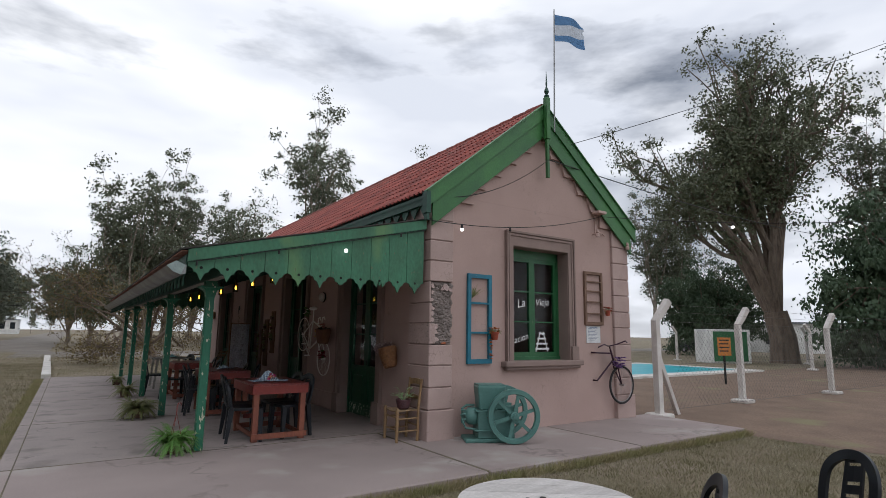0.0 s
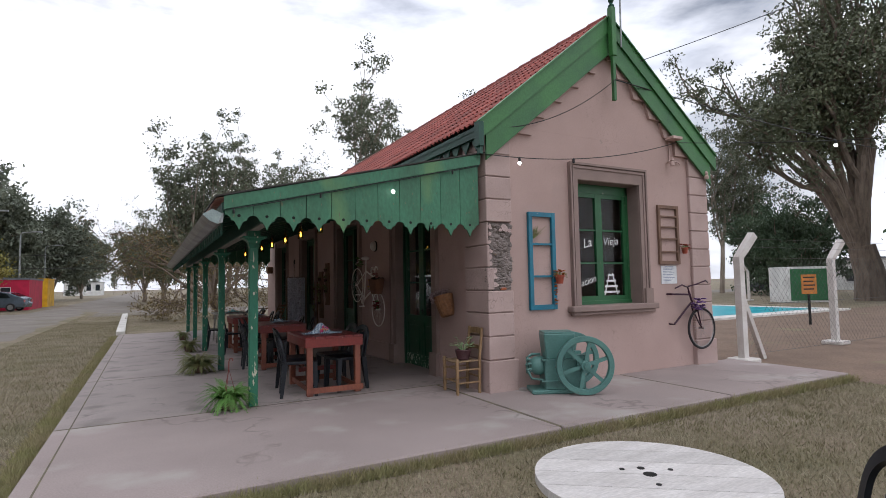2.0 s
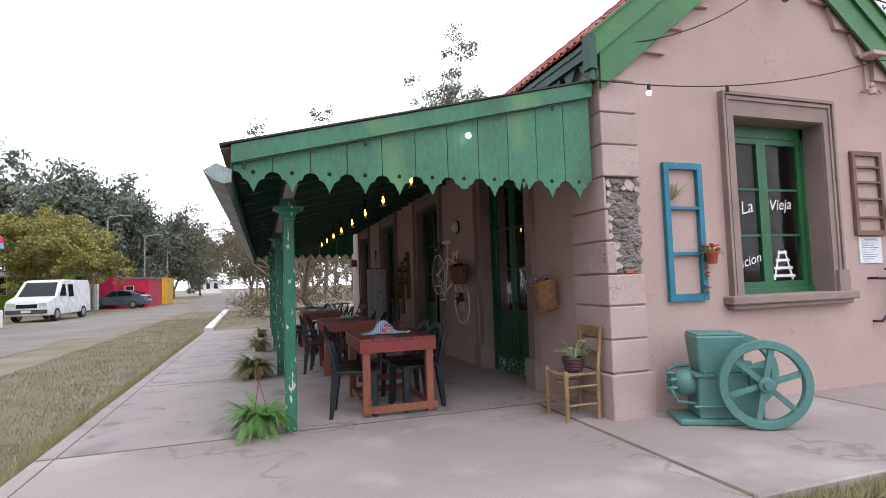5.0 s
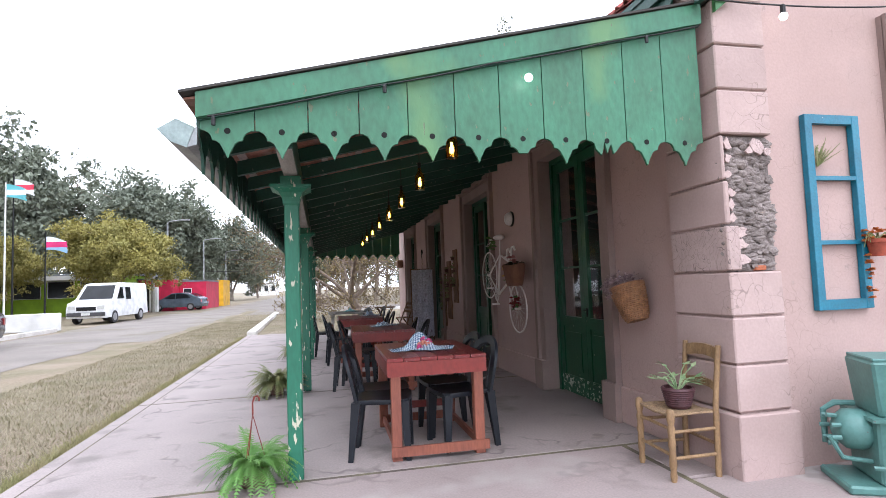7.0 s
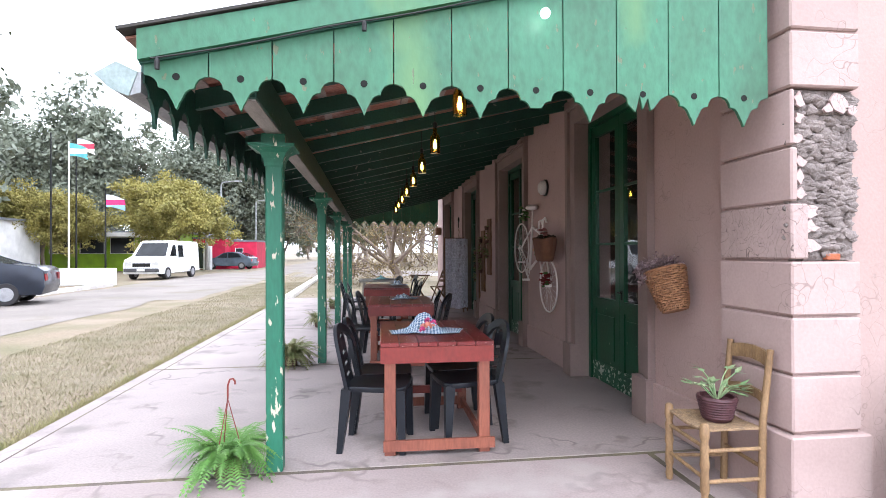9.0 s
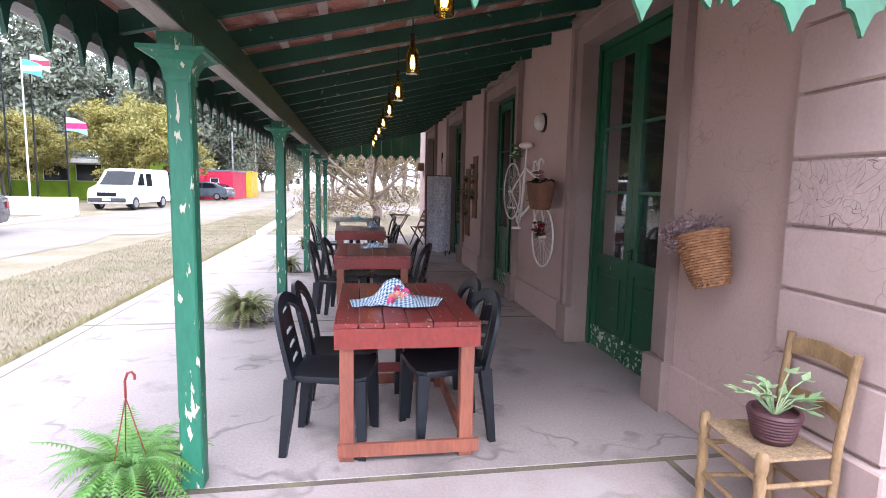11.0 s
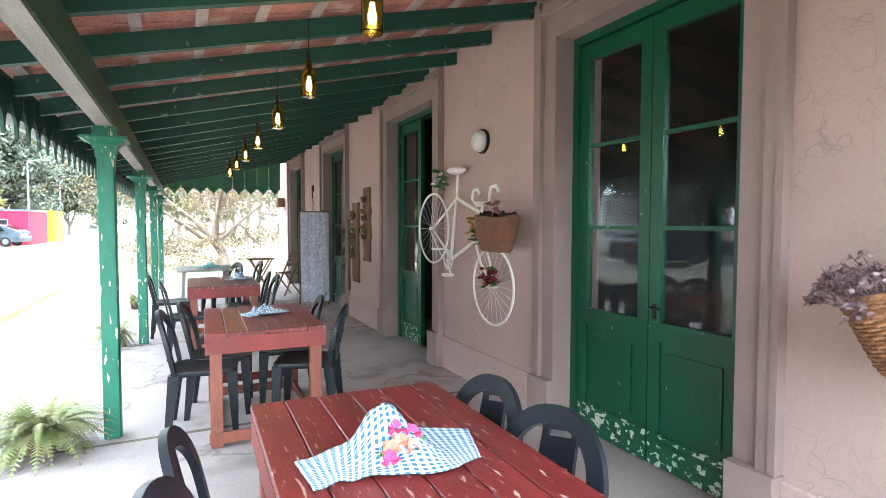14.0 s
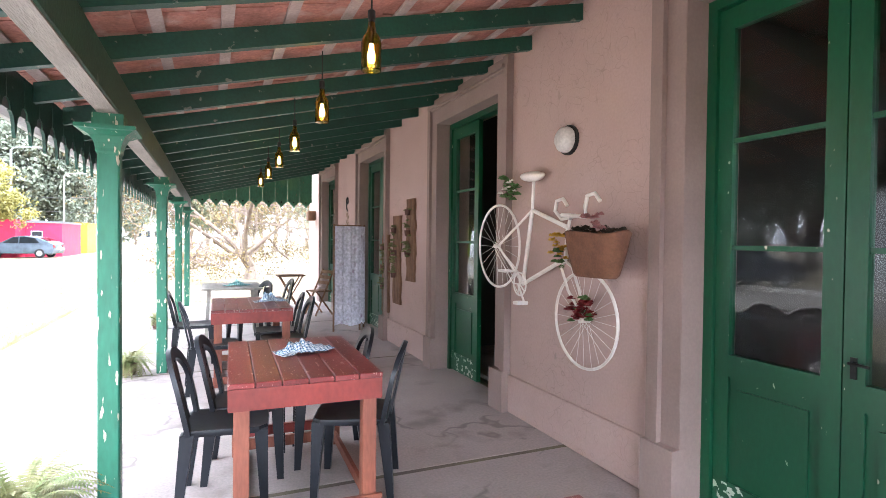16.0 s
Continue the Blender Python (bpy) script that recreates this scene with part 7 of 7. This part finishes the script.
for k in range(14):
    tree(-13.0 + 4.2 * k, 182 + 8 * (k % 3), euc_far, "far dark tree on the horizon", 29 * k, 0.36 + 0.06 * (k % 3), "horizon trees")

# ---- buildings across the road ----
RED_W = mat("crimson_wall_paint", (0.55, 0.012, 0.06), 0.7, scale=1.5, amount=0.1)
YEL_W = mat("yellow_wall_paint", (0.75, 0.42, 0.01), 0.7, scale=1.5, amount=0.1)
LIME = mat("lime_wall_paint", (0.25, 0.42, 0.01), 0.7, scale=1.5, amount=0.1)
WHITE_W = mat("white_wall_paint", (0.74, 0.74, 0.72), 0.8, scale=1.2, amount=0.1)
ROOF_S = mat("grey_roof_sheet", (0.16, 0.17, 0.19), 0.6, scale=2)
DARK_GL = mat("dark_window_glass", (0.03, 0.035, 0.04), 0.12, scale=2, amount=0.05)
def house(name, label, x0, x1, y0, y1, h, wall_m, roof_m, openings, over=0.3):
    t = thing(name, label, "building")
    b = bm_new()
    box(b, (x0, y0, -0.1), (x1, y1, h))
    part("wall", b, wall_m, t)
    b = bm_new()
    box(b, (x0 - over, y0 - over, h), (x1 + over, y1 + over, h + 0.14))
    part("roof", b, roof_m, t)
    for nm, ax, z0, z1, mt in openings:
        b = bm_new()
        box(b, (ax[0], y0 - 0.03, z0), (ax[1], y0 + 0.05, z1))
        w = part(nm, b, mt, t)
        b = bm_new()
        for p in (ax[0] - 0.04, ax[1] - 0.0):
            box(b, (p, y0 - 0.06, z0 - 0.04), (p + 0.04, y0 + 0.02, z1 + 0.04))
        box(b, (ax[0], y0 - 0.06, z1), (ax[1], y0 + 0.02, z1 + 0.04))
        box(b, (ax[0], y0 - 0.06, z0 - 0.04), (ax[1], y0 + 0.02, z0))
        part("frame", b, WHITE_W, w)
    return t
house("red_shop", "low crimson-painted shop with grey roof", -12.5, -9.9, 52, 57, 2.5, RED_W, ROOF_S, [("door", (-12.3, -11.5), 0, 2.1, DARK_GL)], 0.1)
house("red_annex", "crimson annex of the shop with a window", -9.9, -7.7, 54, 60, 2.3, RED_W, ROOF_S, [("window", (-9.5, -8.9), 1.0, 1.7, DARK_GL)], 0.05)
house("yellow_shop", "small bright yellow kiosk building", -9.4, -7.6, 62, 66, 2.4, YEL_W, YEL_W, [], 0.03)
house("lime_hall", "long low hall with a lime green wall and wide openings", -27, -12.6, 49, 56, 2.9, LIME, ROOF_S,
      [("window", (-26.5 + 2.2 * k, -24.8 + 2.2 * k), 1.3, 2.5, DARK_GL) for k in range(6)], 0.4)
b = bm_new()
box(b, (-27.5, 46.4, 2.55), (-12.9, 49.4, 2.85))
solid("awning", b, WHITE_W, "white flat awning along the lime green hall", "awning")
b = bm_new()
box(b, (-11.3, 50.6, -0.1), (-10.7, 51.1, 1.9))
bevel(b, 0.03)
solid("meter_pillar", b, WHITE_W, "white meter pillar beside the crimson shop", "pillar")
house("white_house", "white house at the roadside", -30, -20, 36, 44, 3.4, WHITE_W, ROOF_S, [("window", (-24.5, -23), 1.0, 2.2, DARK_GL)], 0.2)
house("far_house", "pale far house at the end of the road", -19, -10.5, 170, 178, 3.4, WHITE_W, ROOF_S, [("window", (-18 + 2.0 * k, -17 + 2.0 * k), 1.2, 2.8, DARK_GL) for k in range(4)], 0.3)
b = bm_new()
box(b, (-20, 29.2, -0.1), (-8.75, 29.5, 0.66))
bevel(b, 0.03)
solid("low_white_wall", b, WHITE_W, "low whitewashed wall round the flag square", "wall")
def pillared_house(x, y0, y1, h):
    hs = thing("pillared_house", "whitewashed building with square pillars across the road", "house", Matrix.Translation((x, y0, -0.1)))
    b = bm_new()
    box(b, (-5.0, 0.0, 0.0), (-1.6, y1 - y0, h))
    part("wall", b, WHITE_W, hs)
    b = bm_new()
    box(b, (-5.2, -0.2, h), (0.3, y1 - y0 + 0.2, h + 0.14))
    part("roof", b, ROOF_S, hs)
    b = bm_new()
    box(b, (-1.6, 0.0, 0.0), (0.1, y1 - y0, 0.28))
    part("step", b, KERB_M, hs)
    n = 5
    for k in range(n):
        y = (y1 - y0 - 0.5) * k / (n - 1)
        b = bm_new()
        box(b, (-0.45, y, 0.28), (0.0, y + 0.5, h))
        bevel(b, 0.02)
        part("pillar", b, WHITE_W, hs)
        if k < n - 1:
            b = bm_new()
            box(b, (-1.6, y + 1.3, 1.1), (-1.585, y + 2.4, 2.3))
            part("window", b, DARK_GL, hs)
    return hs
pillared_house(-11.5, 3.0, 17.5, 3.3)
def lamp_post(x, y, h):
    t = thing("street_lamp", "tall grey street lamp with a single arm", "street lamp", Matrix.Translation((x, y, -0.1)), "street lamps")
    b = bm_new()
    pipe(b, [(0, 0, 0), (0, 0, h - 0.2), (0.15, 0, h), (1.3, 0, h + 0.15)], 0.09, 8, r1=0.05)
    part("pole", b, METAL_GREY, t)
    b = bm_new()
    box(b, (1.2, -0.12, h + 0.08), (1.9, 0.12, h + 0.2))
    part("head", b, METAL_GREY, t)
for x, y, h in ((-11.8, 58, 8.2), (-11.6, 73, 7.8), (-11.5, 88, 7.4)):
    lamp_post(x, y, h)
b = bm_new()
pipe(b, [(-10.9, 50.2, -0.1), (-10.9, 50.2, 5.2)], 0.14, 10, r1=0.10)
solid("utility_pole", b, PALE_WOOD, "pale wooden utility pole by the shop", "pole")
for x, y, h, mt, fz, mat_f in ((-15.8, 37.5, 8.4, IRON, 7.2, None), (-15.1, 38, 8.0, WHITE_W, 7.9, ((0.12, 0.42, 0.45), (0.65, 0.75, 0.75), (0.12, 0.42, 0.45))),
                               (-15.0, 38.6, 8.6, IRON, 8.3, ((0.7, 0.7, 0.7), (0.6, 0.05, 0.09), (0.7, 0.7, 0.7))), (-13.1, 38, 5.2, IRON, 4.9, ((0.25, 0.42, 0.60), (0.60, 0.04, 0.16), (0.6, 0.66, 0.72)))):
    t = thing("flag_mast", "tall flag mast by the low white wall", "flag", Matrix.Translation((x, y, -0.1)), "flag masts")
    b = bm_new()
    pipe(b, [(0, 0, 0), (0, 0, h)], 0.06, 8, r1=0.035)
    part("mast", b, mt, t)
    if mat_f:
        b = flag_mesh(1.1, 0.75, x, 0.1)
        bmesh.ops.transform(b, matrix=Matrix.Translation((0.04, 0, fz)), verts=b.verts[:])
        part("flag", b, stripes("mast_flag", *mat_f, 0, 1), t, "coloured striped flag", True)
# ---- vehicles ----
RUBBER = TYRE
HUB = mat("grey_hub", (0.35, 0.35, 0.36), 0.4, metal=0.6)
LAMP_W = mat("headlamp_lens", (0.55, 0.55, 0.52), 0.2)
LAMP_R = mat("tail_lamp", (0.30, 0.01, 0.01), 0.3)
def vehicle(name, label, category, at, paint, side, width, glass_side, glass_front, glass_rear, wheels, r, tuck=0.86):
    """A car from its side outline (x forward, z up); the cabin narrows upwards."""
    t = thing(name, label, category, at)
    b = bm_new()
    top = max(z for _, z in side)
    L, Rr = [], []
    for x, z in side:
        k = 1.0 if z < 0.62 * top else 1.0 - (1 - tuck) * (z - 0.62 * top) / (0.38 * top)
        L.append(b.verts.new((x, width / 2 * k, z)))
        Rr.append(b.verts.new((x, -width / 2 * k, z)))
    n = len(side)
    b.faces.new(L)
    b.faces.new(Rr[::-1])
    for i in range(n):
        b.faces.new((L[i], Rr[i], Rr[(i + 1) % n], L[(i + 1) % n]))
    bevel(b, 0.035, 2)
    part("body", b, paint, t, smooth=True)
    for nm, outs in (("side_window", glass_side),):
        for o in outs:
            for s in (-1, 1):
                b = bm_new()
                va = []
                for x, z in o:
                    k = 1.0 if z < 0.62 * top else 1.0 - (1 - tuck) * (z - 0.62 * top) / (0.38 * top)
                    va.append(b.verts.new((x, s * (width / 2 * k + 0.004), z)))
                b.faces.new(va)
                bmesh.ops.solidify(b, geom=b.faces[:], thickness=0.012)
                part(nm, b, DARK_GL, t)
    for nm, (pa, pb) in (("windscreen", glass_front), ("rear_window", glass_rear)):
        b = bm_new()
        w0, w1 = width / 2 * 0.86, width / 2 * 0.74
        d = (Vector((pb[0] - pa[0], 0, pb[1] - pa[1]))).normalized()
        nrm = Vector((d.z, 0, -d.x)) * (0.012 if nm == "windscreen" else -0.012)
        vs = [b.verts.new(Vector(v) + nrm) for v in ((pa[0], -w0, pa[1]), (pa[0], w0, pa[1]), (pb[0], w1, pb[1]), (pb[0], -w1, pb[1]))]
        b.faces.new(vs)
        bmesh.ops.solidify(b, geom=b.faces[:], thickness=0.01)
        part(nm, b, DARK_GL, t)
    for wx in wheels:
        for s in (-1, 1):
            b = bm_new()
            m = Matrix.Translation((wx, s * (width / 2 - 0.09), r)) @ Matrix.Rotation(math.pi / 2, 4, "X")
            lathe(b, [(r * 0.62, -0.10), (r * 0.95, -0.10), (r, -0.07), (r, 0.07), (r * 0.95, 0.10), (r * 0.62, 0.10)], 22, m)
            w = part("wheel", b, RUBBER, t, smooth=True)
            b = bm_new()
            lathe(b, [(r * 0.60, -0.105), (r * 0.63, -0.09), (r * 0.63, 0.09), (r * 0.60, 0.105), (r * 0.2, 0.085)], 16, m)
            part("rim", b, HUB, w)
    xf, xr = max(x for x, _ in side), min(x for x, _ in side)
    for s in (-1, 1):
        b = bm_new()
        box(b, (xf - 0.06, s * width * 0.36 - 0.16, 0.36 * top), (xf + 0.006, s * width * 0.36 + 0.16, 0.45 * top))
        part("headlight", b, LAMP_W, t)
        b = bm_new()
        box(b, (xr - 0.006, s * width * 0.40 - 0.10, 0.45 * top), (xr + 0.08, s * width * 0.40 + 0.10, 0.58 * top))
        part("tail_light", b, LAMP_R, t)
    b = bm_new()
    box(b, (xf - 0.05, -width * 0.24, 0.33 * top), (xf + 0.004, width * 0.24, 0.42 * top))
    part("grille", b, IRON, t)
    b = bm_new()
    box(b, (xf - 0.1, -width * 0.47, 0.2 * top), (xf + 0.05, width * 0.47, 0.29 * top))
    bevel(b, 0.02)
    part("bumper", b, mat("dark_bumper", (0.06, 0.06, 0.065), 0.6), t)
    b = bm_new()
    box(b, (xf + 0.05, -0.2, 0.22 * top), (xf + 0.056, 0.2, 0.28 * top))
    part("number_plate", b, WHITE_W, t)
    return t
VAN_P = mat("white_van_paint", (0.74, 0.75, 0.75), 0.3, scale=3, amount=0.06, bump=0.02)
vehicle("white_van", "white panel van parked on the gravel road", "van", pose(-9.1, 36.0, -0.09, 0, 0, -97) @ Matrix.Scale(1.04, 4), VAN_P,
        [(2.25, 0.30), (2.28, 0.75), (2.15, 1.02), (1.45, 1.18), (0.85, 1.92), (0.5, 2.02), (-2.1, 2.0), (-2.22, 1.8), (-2.25, 0.35)], 1.85,
        [[(1.25, 1.20), (0.55, 1.20), (0.55, 1.78), (0.82, 1.78)], [(0.30, 1.15), (-0.25, 1.15), (-0.25, 1.78), (0.30, 1.78)]],
        ((1.43, 1.20), (0.88, 1.88)), ((-2.23, 1.25), (-2.14, 1.85)), (1.45, -1.35), 0.32, 0.90)
SILVER = mat("silver_blue_paint", (0.16, 0.20, 0.25), 0.25, metal=0.5, scale=3, amount=0.05, bump=0.02)
HATCH = [(2.05, 0.28), (2.1, 0.62), (1.95, 0.80), (1.05, 0.95), (0.35, 1.42), (-0.4, 1.48), (-1.1, 1.38), (-1.75, 1.08), (-2.02, 0.95), (-2.08, 0.55), (-2.0, 0.28)]
vehicle("silver_hatchback", "silver-blue hatchback parked before the crimson shop", "car", pose(-9.4, 52.0, -0.09, 0, 0, 170), SILVER, HATCH, 1.72,
        [[(0.88, 0.98), (0.0, 0.98), (0.0, 1.38), (0.32, 1.36)], [(-0.08, 0.98), (-1.25, 1.02), (-0.95, 1.32), (-0.42, 1.40), (-0.08, 1.39)]],
        ((1.02, 0.98), (0.40, 1.40)), ((-1.68, 1.12), (-1.14, 1.37)), (1.3, -1.25), 0.31)
DARKP = mat("dark_navy_paint", (0.020, 0.026, 0.040), 0.22, metal=0.3, scale=3, amount=0.05, bump=0.02)
SEDAN = [(2.2, 0.28), (2.25, 0.62), (2.1, 0.82), (1.15, 0.98), (0.45, 1.44), (-0.45, 1.48), (-1.25, 1.12), (-2.0, 1.06), (-2.15, 0.95), (-2.18, 0.5), (-2.1, 0.28)]
vehicle("dark_sedan", "dark navy sedan parked at the kerb", "car", pose(-8.8, 20.2, -0.09, 0, 0, 196), DARKP, SEDAN, 1.74,
        [[(0.98, 1.0), (0.05, 1.0), (0.05, 1.38), (0.42, 1.38)], [(-0.03, 1.0), (-1.15, 1.06), (-0.5, 1.38), (-0.03, 1.39)]],
        ((1.12, 1.0), (0.50, 1.41)), ((-1.22, 1.14), (-0.52, 1.44)), (1.4, -1.3), 0.31)
vehicle("parked_car", "dark parked car far beyond the pool", "car", pose(52, 30, -0.09, 0, 0, 70), DARKP, SEDAN, 1.74, [[(0.98, 1.0), (-1.1, 1.05), (-0.5, 1.38), (0.42, 1.38)]],
        ((1.12, 1.0), (0.50, 1.41)), ((-1.22, 1.14), (-0.52, 1.44)), (1.4, -1.3), 0.31)
# ---- fence, pool and yard on the far side ----
CONC_P = mat("whitewashed_concrete_post", (0.66, 0.63, 0.60), 0.85, color2=(0.52, 0.48, 0.45), scale=3, bump=0.3)
def fence_post(x, y, turn, brace):
    t = thing("fence_post", "whitewashed concrete fence post with a bent top", "post", pose(x, y, -0.1, 0, 0, turn), "fence posts")
    b = bm_new()
    ribbon(b, [(0, 0, 0), (0, 0, 1.0), (0, 0, 1.85), (0.14, -0.02, 2.0), (0.36, -0.06, 2.26)], (0, 1, 0.02), 0.13, 0.12)
    part("shaft", b, CONC_P, t)
    b = bm_new()
    box(b, (-0.2, -0.2, 0), (0.2, 0.2, 0.09))
    bevel(b, 0.02)
    part("footing", b, CONC_P, t)
    if brace:
        b = bm_new()
        ribbon(b, [(0.75, 0.10, 0.0), (0.05, 0.02, 1.2)], (0, 1, 0), 0.09, 0.08)
        part("brace", b, CONC_P, t)
    return t
FENCE = ((9.95, 6.35), (13.95, 6.8), (18.5, 6.6), (23.0, 6.4), (27.5, 6.4))
for k, (x, y) in enumerate(FENCE):
    fence_post(x, y, 0, k in (0, 3))
for x, y in ((31.0, 12.0), (34.5, 21.5), (26, 21.5), (17.5, 21.5), (38, 15)):
    fence_post(x, y, 180, False)
WIRE = mat("dull_fence_wire", (0.16, 0.16, 0.15), 0.6, metal=0.6)
b = bm_new()
for x in [10.0 + 0.14 * k for k in range(126)]:
    for s in (-1, 1):
        x1 = x + s * 1.7
        if 9.95 <= x1 <= 27.5:
            pipe(b, [(x, 6.42, 0.0), (x1, 6.42, 1.72)], 0.002, 3)
for z in (0.02, 0.9, 1.75, 1.95, 2.1):
    pipe(b, [(9.95, 6.42, z), (27.5, 6.42, z)], 0.004, 3)
tagged(solid("chain_link", b, WIRE, "dull wire mesh between the fence posts", "fence"), kind="stuff")
b = bm_new()
PX0, PX1, PY0, PY1 = 11.0, 26.5, 13.35, 18.6
for x0, x1, y0, y1 in ((PX0 - 0.8, PX1 + 0.8, PY0 - 0.8, PY0), (PX0 - 0.8, PX1 + 0.8, PY1, PY1 + 0.8), (PX0 - 0.8, PX0, PY0, PY1), (PX1, PX1 + 0.8, PY0, PY1)):
    box(b, (x0, y0, -0.12), (x1, y1, -0.02))
pool = solid("pool_rim", b, KERB_M, "white concrete rim of the swimming pool", "pool", "structure")
b = bm_new()
box(b, (PX0, PY0, -0.11), (PX1, PY1, -0.03))
WATER = mat("pool_water", (0.02, 0.36, 0.42), 0.35, color2=(0.02, 0.30, 0.37), scale=1.5, fine=6, bump=0.06, amount=0.1, spec=0.08)
solid("water", b, WATER, "bright turquoise pool water", "water", "structure")
bd = thing("pump_box", "white-edged pump house with a green door panel", "shed", pose(34.2, 18.2, -0.1, 0, 0, -28))
b = bm_new()
box(b, (-1.35, -0.8, 0), (1.35, 0.8, 2.05))
bevel(b, 0.03)
part("wall", b, WHITE_W, bd)
b = bm_new()
box(b, (-1.1, -0.84, 0.12), (1.1, -0.80, 1.92))
part("door", b, mat("dark_green_panel", (0.02, 0.14, 0.05), 0.6), bd)
sg = thing("orange_sign", "small orange notice board on a dark post", "sign", pose(18.7, 9.75, -0.1, 0, 0, -20))
b = bm_new()
box(b, (-0.03, -0.02, 0), (0.03, 0.02, 1.2))
part("post", b, IRON, sg)
b = bm_new()
box(b, (-0.26, -0.04, 0.95), (0.26, -0.02, 1.55))
part("board", b, mat("orange_board", (0.55, 0.20, 0.03), 0.7), sg)
b = bm_new()
for k in range(4):
    box(b, (-0.2, -0.046, 1.44 - k * 0.12), (0.2 - 0.05 * (k % 2), -0.041, 1.48 - k * 0.12))
part("print", b, IRON, sg, "unreadable dark print")
for x, y, w, t in ((66, 34, 16, -20), (70, 12, 18, -10), (75, 40, 20, -25)):
    hh = thing("street_house", "pale single-storey house along the far street", "house", pose(x, y, -0.1, 0, 0, -90 + t), "street houses")
    b = bm_new()
    box(b, (-w / 2, 0, 0), (w / 2, 8, 3.1))
    part("wall", b, WHITE_W, hh)
    b = bm_new()
    box(b, (-w / 2 - 0.3, -0.3, 3.1), (w / 2 + 0.3, 8.3, 3.3))
    part("roof", b, ROOF_S, hh)
    for k in range(4):
        b = bm_new()
        box(b, (-w / 2 + 1.5 + k * w / 4.3, -0.04, 0.9), (-w / 2 + 2.9 + k * w / 4.3, 0.02, 2.2))
        part("window", b, DARK_GL, hh)
# overhead lines across the road
cord("power_line", "thin power line over the road", (-60, 70, 6.2), (30, 95, 6.6), 0.6, (), (), 0.03)
cord("power_line", "thin power line over the road", (-60, 70, 5.0), (30, 95, 4.6), 0.6, (), (), 0.03)
